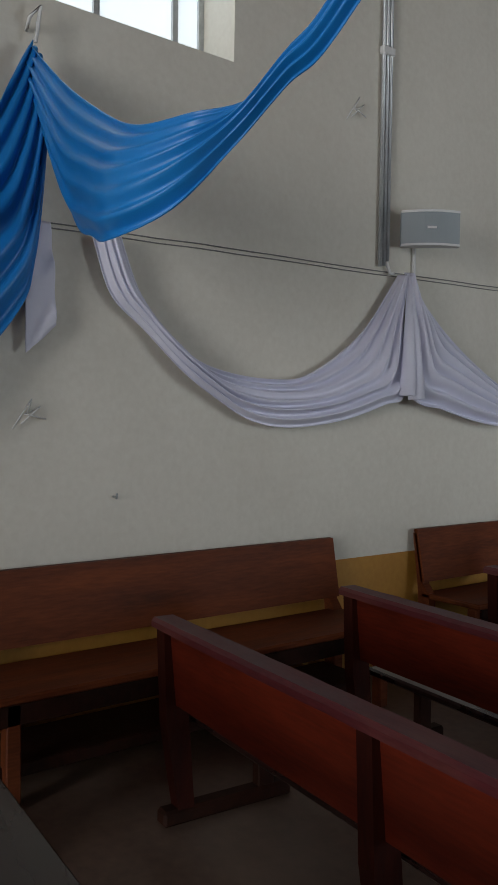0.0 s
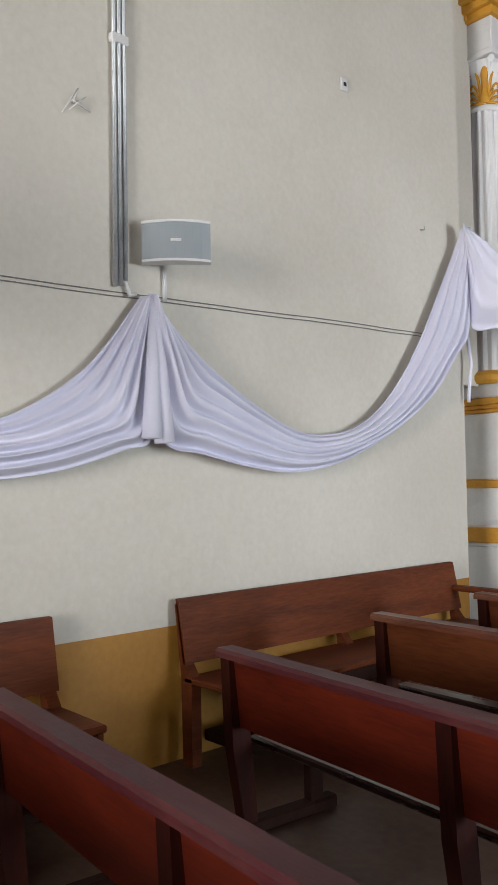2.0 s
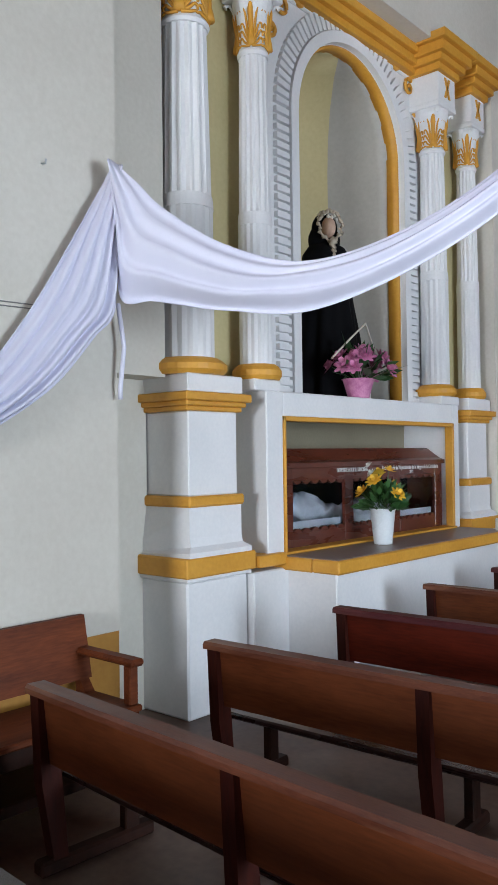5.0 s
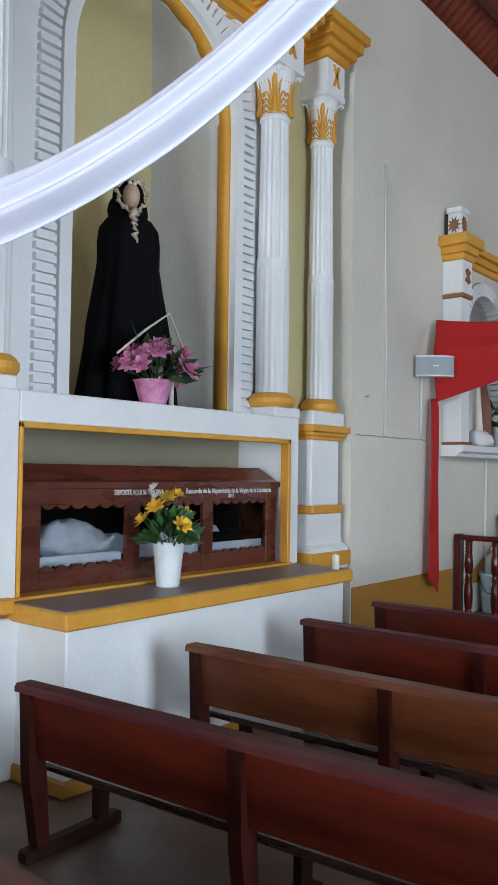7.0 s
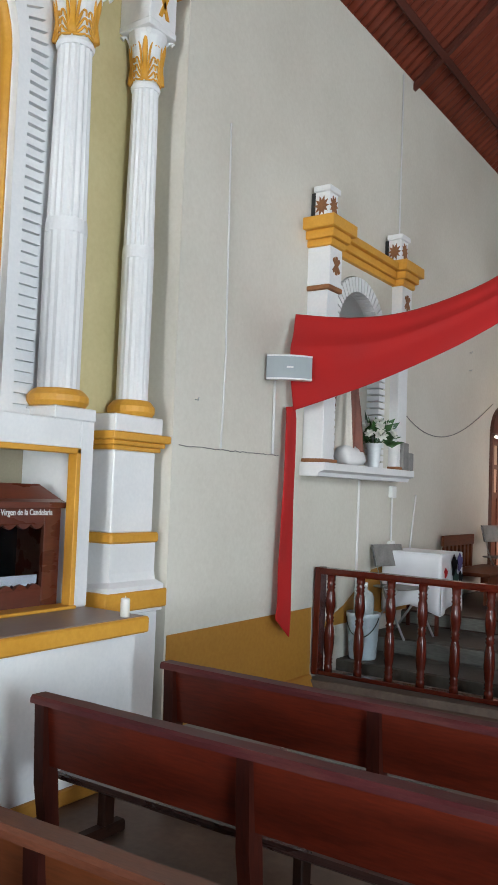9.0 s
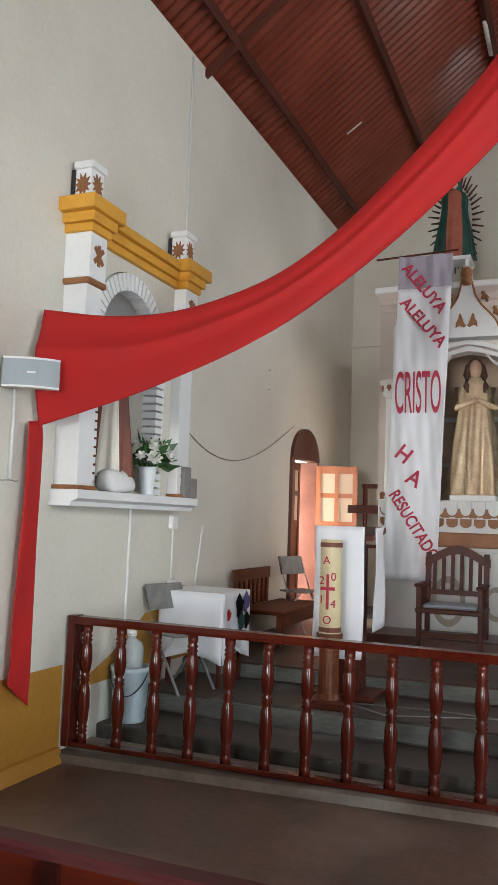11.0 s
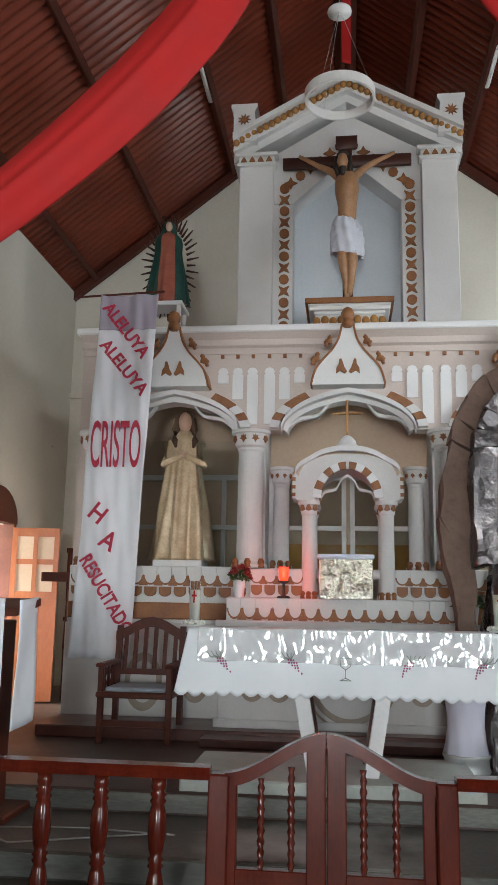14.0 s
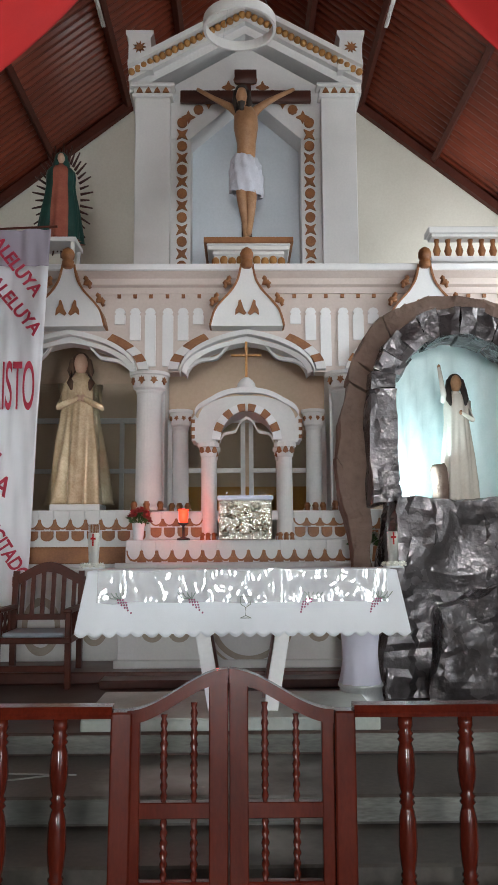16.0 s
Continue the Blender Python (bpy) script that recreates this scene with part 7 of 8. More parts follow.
for side in (1, -1):
    for q in range(6):
        a0, a1 = 4 + q * 14, 4 + q * 14 + 13.5
        bm = bmesh.new()
        ln = arc(0, 0.93, 0.255, 0.30, a0, a1, 4)
        lo = arc(0, 0.93, 0.335, 0.37, a0, a1, 4)
        band(bm, [(side * u, v) for u, v in ln], [(side * u, v) for u, v in lo], "y", -0.16, -0.12)
        part("striped_voussoir", bm, BROWN_TRIM if q % 2 else WHITE, tab)
    pts = [(side * 0.255, 0.95), (side * 0.22, 1.02), (side * 0.13, 1.04), (side * 0.10, 1.06), (side * 0.06, 1.14), (0, 1.18)]
    sp = [(q.x, q.y) for q in spline([(u, v, 0) for u, v in pts], 14)]
    bm = bmesh.new()
    band(bm, sp, [(u, v - 0.025) for u, v in sp], "y", -0.14, -0.09)
    part("cusp_tracery", bm, GREY_WHITE, tab)
    rp_ = [(side * u, z) for u, z in ((0.47, 0.95), (0.53, 0.95), (0.53, 1.16), (0.50, 1.2), (0.47, 1.16))]
    rprism("side_buttress", GREY_WHITE, rp_, -0.10, 0.3, parent=tab)
    for k in range(3):
        rp("brown_stripe", BROWN_TRIM, (min(side * 0.50, side * 0.537), max(side * 0.50, side * 0.537), -0.105, 0.28, 0.97 + k * 0.075, 1.005 + k * 0.075), bevel=0.0, parent=tab)
bm = bmesh.new()
lathe(bm, [(0.12, 0), (0.12, 0.03), (0.10, 0.05), (0.09, 0.06), (0.085, 0.09), (0.06, 0.12), (0.03, 0.145), (0.012, 0.15)], (0, 0.02, 1.44), 20)
part("lantern_dome", bm, WHITE, tab, smooth=True)
rp("shrine_cross", GILT, (-0.012, 0.012, 0.008, 0.032, 1.58, 1.95), (-0.15, 0.15, 0.008, 0.032, 1.80, 1.82), bevel=0.002, parent=tab, label="thin gilt cross")
p = thing("tabernacle_box", "silver embossed tabernacle box with white cloth top", "tabernacle", (AXIS - 0.03, 16.56, 1.66))
SILVER = surface("embossed_silver", (0.50, 0.46, 0.36), (0.78, 0.75, 0.68), 0.22, 10, 40, 1.0, metal=1.0, dist=0.03)
bm = boxes((-0.24, 0.24, -0.10, 0.22, 0.0, 0.36), bevel=0.006)
tab_box = part("box_body", bm, SILVER, p)
for k in range(34):
    rng = random.Random(k)
    bm = bmesh.new()
    lathe(bm, [(0.03, 0), (0.024, 0.008), (0.008, 0.014)], (0, 0, 0), 8, sx=rng.uniform(0.5, 1.3), sy=rng.uniform(0.5, 1.3))
    bmesh.ops.transform(bm, matrix=pose(rng.uniform(-0.20, 0.20), -0.10, rng.uniform(0.04, 0.32), 90, 0, rng.uniform(0, 20)), verts=bm.verts[:])
    part("embossed_relief", bm, SILVER, tab_box, smooth=True)
part("box_figure_relief", boxes((-0.045, 0.045, -0.125, -0.10, 0.05, 0.24), (-0.025, 0.025, -0.13, -0.10, 0.24, 0.30), bevel=0.012), SILVER, tab_box)
part("cloth_top", boxes((-0.255, 0.255, -0.12, 0.24, 0.36, 0.40), bevel=0.01), WHITE_CLOTH, p)
p = thing("sanctuary_lamp", "red glass sanctuary lamp on a dark stand", "lamp", (-0.19, 16.62, 1.66))
bm = bmesh.new()
lathe(bm, [(0.06, 0), (0.06, 0.015), (0.012, 0.03), (0.012, 0.13), (0.05, 0.15), (0.05, 0.16)], (0, 0, 0), 16)
part("lamp_stand", bm, DARK, p, smooth=True)
bm = bmesh.new()
lathe(bm, [(0.035, 0), (0.042, 0.03), (0.045, 0.12), (0.04, 0.125)], (0, 0, 0.16), 16)
part("red_glass", bm, glowing("glowing_red_glass", (1.0, 0.035, 0.012), 3.5, (0.4, 0.02, 0.01)), p, smooth=True)
glow = new("sanctuary_lamp_light", bpy.data.lights.new("sanctuary_lamp_light", "POINT"))
glow.data.energy, glow.data.color, glow.data.shadow_soft_size = 5.0, (1.0, 0.10, 0.06), 0.04
glow.location = (-0.19, 16.50, 1.90)

# ---- altar table ----
tbl = thing("altar_table", "white altar table on crossed legs", "table", (0.35, 14.98, 0.52))
tbl.scale = (1.07, 1.0, 1.03)
part("tabletop", boxes((-0.95, 0.95, -0.28, 0.30, 0.86, 0.895), bevel=0.006), WHITE, tbl)
for s in (-1, 1):
    bm = bmesh.new()
    prism(bm, [(s * 0.13, 0.0), (s * 0.22, 0.0), (s * 0.36, 0.86), (s * 0.27, 0.86)], "y", -0.26, -0.19)
    part("slanted_leg", bm, WHITE, tbl)
    bm = bmesh.new()
    prism(bm, [(s * 0.13, 0.0), (s * 0.22, 0.0), (s * 0.36, 0.86), (s * 0.27, 0.86)], "y", 0.19, 0.26)
    part("slanted_leg", bm, DARKWOOD, tbl)
TABLECLOTH = surface("white_tablecloth", (0.70, 0.74, 0.78), (0.78, 0.82, 0.86), 0.6, 3, 200, 0.06)
cl = thing("tablecloth", "white tablecloth with scalloped hem and grape embroidery", "tablecloth", (0.35, 14.98, 1.444))
cl.scale = (1.07, 1.0, 1.07)
bm = bmesh.new()
nx, nz = 200, 16
front = []
for i in range(nx + 1):
    f = i / nx
    col = []
    for j in range(nz + 1):
        g = j / nz
        x = (-0.985 + 1.97 * f) * (1 + 0.075 * g)
        hem = 0.385 + 0.026 * abs(math.sin(f * math.pi * 24))
        y = -0.29 - 0.02 * g - 0.012 * g * math.sin(f * 26) - 0.02 * g * (abs(f - 0.5) * 2) ** 6
        col.append(bm.verts.new((x, y, 0.008 - hem * g)))
    front.append(col)
for i in range(nx):
    for j in range(nz):
        bm.faces.new((front[i][j], front[i + 1][j], front[i + 1][j + 1], front[i][j + 1]))
back = [bm.verts.new((c[0].co.x, 0.31, 0.008)) for c in front]
for i in range(nx):
    bm.faces.new((front[i][0], back[i], back[i + 1], front[i + 1][0]))
for s, col in ((0, front[0]), (1, front[-1])):
    prev = col
    for k in range(1, 9):
        f = k / 8
        sgn = -1 if s == 0 else 1
        new_ = [bm.verts.new((v.co.x + sgn * 0.01 * math.sin(f * 9) * j / nz, v.co.y + (0.31 - v.co.y) * f, v.co.z + (0.015 * math.sin(f * 14) if j == nz else 0))) for j, v in enumerate(col)]
        for j in range(nz):
            bm.faces.new((prev[j], prev[j + 1], new_[j + 1], new_[j]))
        prev = new_
altar_cloth = o = part("cloth", bm, TABLECLOTH, cl, smooth=True)
o.modifiers.new("thickness", "SOLIDIFY").thickness = 0.003
bm = bmesh.new()
pl = []
for i in range(141):
    f = i / 140
    col = []
    for j in range(17):
        g = j / 16
        col.append(bm.verts.new(((-0.92 + 1.84 * f), -0.302 - 0.02 * g + 0.012 * noise.noise((f * 34, g * 1.8, 1)) + 0.003 * noise.noise((f * 80, g * 5, 7)), 0.013 - 0.20 * g - 0.015 * noise.noise((f * 9, g, 4)))))
    pl.append(col)
for i in range(140):
    for j in range(16):
        bm.faces.new((pl[i][j], pl[i + 1][j], pl[i + 1][j + 1], pl[i][j + 1]))
m_pl, n_, l_, b_ = nodes_of("clear_plastic_film")
b_.inputs["Base Color"].default_value = (0.9, 0.93, 0.96, 1)
b_.inputs["Roughness"].default_value = 0.07
b_.inputs["IOR"].default_value = 2.4
b_.inputs["Coat Weight"].default_value = 1.0
b_.inputs["Coat Roughness"].default_value = 0.04
b_.inputs["Alpha"].default_value = 0.65
b_.inputs["Specular IOR Level"].default_value = 1.0
part("plastic_cover", bm, m_pl, cl, "crinkled clear plastic cover", smooth=True)
VINE = surface("grape_thread", (0.20, 0.03, 0.10), (0.34, 0.06, 0.16), 0.6, 20)
STEM = surface("green_thread", (0.12, 0.16, 0.14), (0.2, 0.24, 0.2), 0.6, 20)
for u in (-0.77, -0.32, 0.42, 0.86):
    bm = bmesh.new()
    for r in range(6):
        for q in range(max(1, 4 - abs(r - 1))):
            c = (u + 0.016 * (q - (3 - abs(r - 1)) / 2) + 0.012 * r * (1 if u < 0 else -1), -0.315 - 0.010, -0.17 - 0.016 * r)
            bmesh.ops.create_uvsphere(bm, u_segments=6, v_segments=4, radius=0.0065, matrix=Matrix.Translation(c))
    part("grape_embroidery", bm, VINE, altar_cloth)
    bm = bmesh.new()
    for k in range(5):
        d = -1 if u < 0 else 1
        tube(bm, [(u, -0.322, -0.165), (u + d * 0.02 * (k - 1), -0.322, -0.13 - 0.008 * k), (u + d * 0.03 * (k - 1), -0.322, -0.125)], 0.003, 4)
    part("leaf_embroidery", bm, STEM, altar_cloth)
bm = bmesh.new()
for pts in ([(-0.035, -0.10), (-0.03, -0.15), (0, -0.17), (0.03, -0.15), (0.035, -0.10), (-0.035, -0.10)], [(0, -0.17), (0, -0.22), (-0.035, -0.235), (0.035, -0.235), (0, -0.22)]):
    tube(bm, [(u + 0.02, -0.328, v - 0.05) for u, v in pts], 0.0025, 4)
part("chalice_embroidery", bm, STEM, altar_cloth)
for x in (-0.75, 1.47):
    p = thing("altar_candle", "glass votive candle with red cross and flowers", "candle", (x, 15.17, 1.453))
    bm = bmesh.new()
    lathe(bm, [(0.075, 0), (0.075, 0.012), (0.06, 0.015)], (0, 0, 0), 18)
    part("candle_dish", bm, POT, p)
    bm = bmesh.new()
    lathe(bm, [(0.040, 0.0), (0.037, 0.05), (0.041, 0.12), (0.043, 0.31), (0.041, 0.315)], (0, 0, 0.015), 20)
    part("glass_jar", bm, PANE, p, "clear glass jar", smooth=True)
    bm = bmesh.new()
    lathe(bm, [(0.034, 0.0), (0.034, 0.10), (0.038, 0.12), (0.038, 0.24), (0.03, 0.245)], (0, 0, 0.02), 18)
    part("wax", bm, WAX, p, smooth=True)
    part("red_cross_mark", boxes((-0.005, 0.005, -0.048, -0.042, 0.17, 0.26), (-0.018, 0.018, -0.047, -0.036, 0.215, 0.23)), RED_CLOTH, p)
    bm = bmesh.new()
    for k in range(5):
        a = -2.6 + k * 0.5
        flower(bm, (0.085 * math.cos(a), 0.085 * math.sin(a), 0.025), 0.028, (math.cos(a), math.sin(a), 1.0))
    part("daisies", bm, PALE, p)
bouquet("flower_vase", (-0.62, 16.75, 1.66), "dark red roses in a small white vase", (0.045, 0.06, 0.16), (RED_PETAL,), 10, 0.05, 0.11, 0.16, 22)
bouquet("flower_vase", (1.44, 16.3, 1.46), "pale flowers in a small vase beside the grotto", (0.05, 0.07, 0.16), (PALE, RED_PETAL), 10, 0.045, 0.12, 0.16, 27)
p = thing("draped_pedestal", "pedestal wrapped in pale cloth on a tin drum", "pedestal", (1.25, 15.45, 0.44))
bm = bmesh.new()
lathe(bm, [(0.165, 0), (0.175, 0.015), (0.165, 0.04), (0.16, 0.10), (0.175, 0.12), (0.17, 0.135)], (0, 0, 0), 26)
part("tin_drum", bm, GREY_METAL, p, smooth=True)
bm = bmesh.new()
lathe(bm, [(0.17, 0.135), (0.14, 0.3), (0.15, 0.5), (0.19, 0.72), (0.12, 0.74)], (0, 0, 0), 48, flute=0.16, flutes=9, twist=1.2)
part("pale_wrap", bm, WHITE_CLOTH, p, smooth=True)

# ---- grotto of crumpled foil ----
FOIL = surface("crumpled_foil", (0.055, 0.049, 0.051), (0.16, 0.148, 0.152), 0.26, 3, 14, 0.8, metal=0.6, dist=0.04)
PAPER = surface("brown_kraft_paper", (0.12, 0.075, 0.055), (0.20, 0.13, 0.10), 0.7, 4, 18, 1.0, dist=0.04)
gro = thing("grotto", "artificial rock grotto of crumpled foil and paper", "grotto", (2.06, 15.8, 0.44))


def crumple(bm, amt, f, seed):
    for v in bm.verts:
        n1 = noise.cell_vector(v.co * f + Vector((seed, seed * 2, 3)))
        n2 = noise.noise_vector(v.co * f * 0.6 + Vector((seed, 1, 3)))
        v.co += amt * (0.5 * (n1 - Vector((0.5, 0.5, 0.5))) + n2)


def rock_sheet(name, pts, y0, y1, mat, amt, seed):
    bm = bmesh.new()
    prism(bm, pts, "y", y0, y1)
    bmesh.ops.triangulate(bm, faces=bm.faces[:])
    bmesh.ops.subdivide_edges(bm, edges=[e for e in bm.edges if e.calc_length() > 0.3], cuts=3, use_grid_fill=True)
    for _ in range(3):
        long_ = [e for e in bm.edges if e.calc_length() > 0.085]
        if not long_:
            break
        bmesh.ops.subdivide_edges(bm, edges=long_, cuts=1)
        bmesh.ops.triangulate(bm, faces=bm.faces[:])
    crumple(bm, amt, 5, seed)
    return part(name, bm, mat, gro)


rock_sheet("rock_base", [(-0.62, -0.02), (0.75, -0.02), (0.80, 0.6), (0.74, 1.2), (0.78, 1.52), (0.0, 1.55), (-0.48, 1.53), (-0.55, 1.1), (-0.50, 0.65)], -0.30, 0.30, FOIL, 0.055, 1)
rock_sheet("rock_base", [(-0.30, -0.02), (0.70, -0.02), (0.75, 0.5), (0.30, 0.85), (-0.20, 0.70)], -0.52, -0.25, FOIL, 0.06, 9)
arch_in = [(-0.44, 1.53)] + arc(0.08, 2.42, 0.52, 0.46, 180, 0, 12) + [(0.60, 1.53)]
arch_out = [(-0.68, 1.5)] + arc(0.08, 2.42, 0.74, 0.70, 180, 0, 12) + [(0.84, 1.5)]
for i in range(len(arch_in) - 1):
    rock_sheet("rock_arch", [arch_in[i], arch_out[i], arch_out[i + 1], arch_in[i + 1]], -0.22, 0.12, FOIL, 0.045, 20 + i)
paper_in = [(-0.64, 0.9)] + [(-0.66, 1.5)] + arc(0.08, 2.42, 0.72, 0.68, 180, 0, 12) + [(0.82, 1.5)]
paper_out = [(-0.78, 0.9), (-0.92, 1.9)] + arc(0.08, 2.45, 0.90, 0.84, 175, 0, 12) + [(1.0, 1.5)]
for i in range(len(paper_in) - 1):
    rock_sheet("paper_rim", [paper_in[i], paper_out[i], paper_out[i + 1], paper_in[i + 1]], -0.02, 0.22, PAPER, 0.035, 50 + i)
bm = bmesh.new()
bk = []
for i in range(31):
    a = math.pi * i / 30
    bk.append([bm.verts.new((0.08 - 0.56 * math.cos(a) * (1 + 0.02 * math.sin(i * 2.1)), 0.10 + 0.38 * math.sin(a) + 0.02 * math.sin(i * 1.7 + j), 1.5 + 1.46 * j / 10)) for j in range(11)])
for i in range(30):
    for j in range(10):
        bm.faces.new((bk[i][j], bk[i + 1][j], bk[i + 1][j + 1], bk[i][j + 1]))
part("cloth_backing", bm, surface("pale_aqua_cloth", (0.62, 0.76, 0.76), (0.72, 0.84, 0.84), 0.7, 4, 60, 0.2), gro, smooth=True)
gl = new("grotto_lamp_light", bpy.data.lights.new("grotto_lamp_light", "POINT"))
gl.data.energy, gl.data.color, gl.data.shadow_soft_size = 30.0, (0.72, 0.95, 1.0), 0.06
gl.location = (1.72, 15.74, 2.12)
p = thing("grotto_bulb", "small bright bulb inside the grotto", "bulb", (1.72, 15.80, 2.03))
bm = bmesh.new()
lathe(bm, [(0.012, -0.05), (0.014, 0.0), (0.03, 0.04), (0.028, 0.07), (0.005, 0.085)], (0, 0, 0), 14)
part("bulb", bm, glowing("bulb_glow", (0.75, 0.95, 1.0), 12.0), p, smooth=True)
robed_figure("risen_statue", (2.18, 15.92, 1.98), 1.08, (IVORY, FLESH, IVORY, HAIR), "statue in white robe with one raised arm", 0.15, 0, hood=False, arm=1.0, seed=3)
bm = bmesh.new()
lathe(bm, [(0.075, 0), (0.08, 0.1), (0.07, 0.26), (0.05, 0.30)], (2.0, 15.82, 1.98), 14)
crumple(bm, 0.02, 9, 5)
mesh_thing("tree_stump", bm, PAPER, "short brown tree stump beside the statue", "stump", True)

# ---- white banner ----
RED_INK = surface("red_felt_letters", (0.36, 0.012, 0.04), (0.46, 0.02, 0.06), 0.6, 20)
BAN = surface("white_satin_banner", (0.70, 0.72, 0.76), (0.80, 0.82, 0.86), 0.45, 3, 200, 0.06, sheen=0.2)
SHEER = surface("lilac_sheer_cloth", (0.30, 0.27, 0.33), (0.36, 0.33, 0.40), 0.6, 3, 200, 0.06)
ban = thing("banner", "white satin banner with red lettering on a rod", "banner", (-1.86, 16.72, 1.07))


def bx(f, g):
    """Banner point: f across, g up."""
    return (-0.38 + 0.59 * f + 0.155 * g, 0.022 * math.sin(f * 8 + g * 5) + 0.014 * math.sin(f * 17 - g * 13) + 0.008 * math.sin(f * 31 + g * 24), 3.60 * g)


for g0, g1, mat, nm in ((0.0, 0.897, BAN, "banner_cloth"), (0.897, 1.0, SHEER, "sheer_top")):
    bm = bmesh.new()
    gr = [[bm.verts.new(bx(i / 24, g0 + (g1 - g0) * j / 40)) for j in range(41)] for i in range(25)]
    for i in range(24):
        for j in range(40):
            bm.faces.new((gr[i][j], gr[i + 1][j], gr[i + 1][j + 1], gr[i][j + 1]))
    o = part(nm, bm, mat, ban, smooth=True)
    o.modifiers.new("thickness", "SOLIDIFY").thickness = 0.003
bm = bmesh.new()
tube(bm, [(-0.50, 0.02, 3.60), (0.42, 0.02, 3.64)], 0.012, 8)
part("banner_rod", bm, BEAM, ban, "dark wooden rod")
for word, f, g, size, ang, sx in (("ALELUYA", 0.5, 0.892, 0.175, -52, 0.95), ("ALELUYA", 0.52, 0.785, 0.175, -50, 0.95), ("CRISTO", 0.5, 0.562, 0.66, 0, 0.225), ("H", 0.30, 0.378, 0.25, -38, 0.9), ("A", 0.52, 0.305, 0.25, -30, 0.9), ("RESUCITADO", 0.56, 0.165, 0.185, -57, 0.76)):
    b = bx(f, g)
    text(word, RED_INK, size, Matrix.Translation((b[0], -0.052, b[2])) @ pose(0, 0, 0, 90, 0, 0) @ pose(0, 0, 0, 0, 0, ang), ban, sx, "red_word", extrude=0.004, bold=0.004)

# ---- sanctuary furniture ----
CHAIR_WOOD = surface("dark_chair_wood", (0.045, 0.009, 0.005), (0.095, 0.021, 0.010), 0.42, 4, 30, 0.15, spec=0.25)
ch = thing("presider_chair", "dark wooden armchair with slatted arched back", "chair", (-1.40, 16.30, 0.44))
for x in (-0.32, 0.27):
    part("front_leg", boxes((x, x + 0.05, -0.30, -0.25, 0, 0.62), bevel=0.006), CHAIR_WOOD, ch)
    bm = bmesh.new()
    prism(bm, [(0.18, 0), (0.23, 0), (0.23, 0.40), (0.30, 0.95), (0.25, 0.95), (0.18, 0.40)], "x", x, x + 0.05)
    part("rear_leg", bm, CHAIR_WOOD, ch)
    part("armrest", boxes((x - 0.015, x + 0.065, -0.34, 0.22, 0.62, 0.655), bevel=0.012), CHAIR_WOOD, ch)
    for k in range(3):
        bm = bmesh.new()
        lathe(bm, [(0.014, 0), (0.019, 0.06), (0.012, 0.1), (0.019, 0.14), (0.014, 0.2)], (x + 0.025, -0.18 + 0.12 * k, 0.42), 8)
        part("arm_spindle", bm, CHAIR_WOOD, ch)
part("seat", boxes((-0.33, 0.33, -0.32, 0.22, 0.37, 0.42), bevel=0.012), CHAIR_WOOD, ch)
part("seat_cushion", boxes((-0.26, 0.26, -0.28, 0.16, 0.42, 0.455), bevel=0.015), surface("blue_grey_cushion", (0.30, 0.36, 0.42), (0.40, 0.46, 0.52), 0.7, 6), ch, "pale seat cushion")
bm = bmesh.new()
top = [(-0.33 + 0.66 * k / 20, 0.90 + 0.13 * math.sin(math.pi * k / 20) ** 1.5) for k in range(21)]
band(bm, [(u, v - 0.09) for u, v in top], top, "y", 0.255, 0.29)
part("crest_rail", bm, CHAIR_WOOD, ch)
part("lower_back_rail", boxes((-0.29, 0.29, 0.20, 0.235, 0.52, 0.57)), CHAIR_WOOD, ch)
for k in range(6):
    u = -0.23 + 0.092 * k
    bm = bmesh.new()
    prism(bm, [(0.205, 0.57), (0.23, 0.57), (0.285, 0.86 + 0.1 * math.sin(math.pi * (k + 0.5) / 6)), (0.26, 0.86 + 0.1 * math.sin(math.pi * (k + 0.5) / 6))], "x", u - 0.018, u + 0.018)
    part("back_slat", bm, CHAIR_WOOD, ch)
part("front_stretcher", boxes((-0.30, 0.30, -0.29, -0.26, 0.14, 0.19)), CHAIR_WOOD, ch)

amb = thing("lectern", "lectern covered with a long white cloth", "lectern", (-1.95, 14.18, 0.30))
part("lectern_post", boxes((-0.10, 0.14, 0.0, 0.20, 0.05, 1.20), bevel=0.008), CHAIR_WOOD, amb)
bm = bmesh.new()
prism(bm, [(-0.12, 1.28), (0.30, 1.34), (0.30, 1.29), (-0.12, 1.23)], "x", -0.20, 0.26)
part("book_rest", bm, CHAIR_WOOD, amb)
part("lectern_base", boxes((-0.24, 0.28, -0.14, 0.30, 0.0, 0.05), bevel=0.01), CHAIR_WOOD, amb)
bm = bmesh.new()
gr = []
for i in range(17):
    f = i / 16
    gr.append([bm.verts.new((-0.21 + 0.40 * f + 0.012 * g * math.sin(g * 4), -0.135 - 0.012 * math.sin(f * 8 + g * 3) * g, 1.34 - 1.02 * g)) for g in np.linspace(0, 1, 25)])
for i in range(16):
    for j in range(24):
        bm.faces.new((gr[i][j], gr[i + 1][j], gr[i + 1][j + 1], gr[i][j + 1]))
o = part("front_cloth", bm, BAN, amb, smooth=True)
o.modifiers.new("thickness", "SOLIDIFY").thickness = 0.003
bm = bmesh.new()
gr = []
for i in range(9):
    f = i / 8
    gr.append([bm.verts.new((0.265 + 0.01 * math.sin(g * 5 + f * 4), -0.08 + 0.34 * f, 1.33 + 0.02 * f - 0.80 * g)) for g in np.linspace(0, 1, 17)])
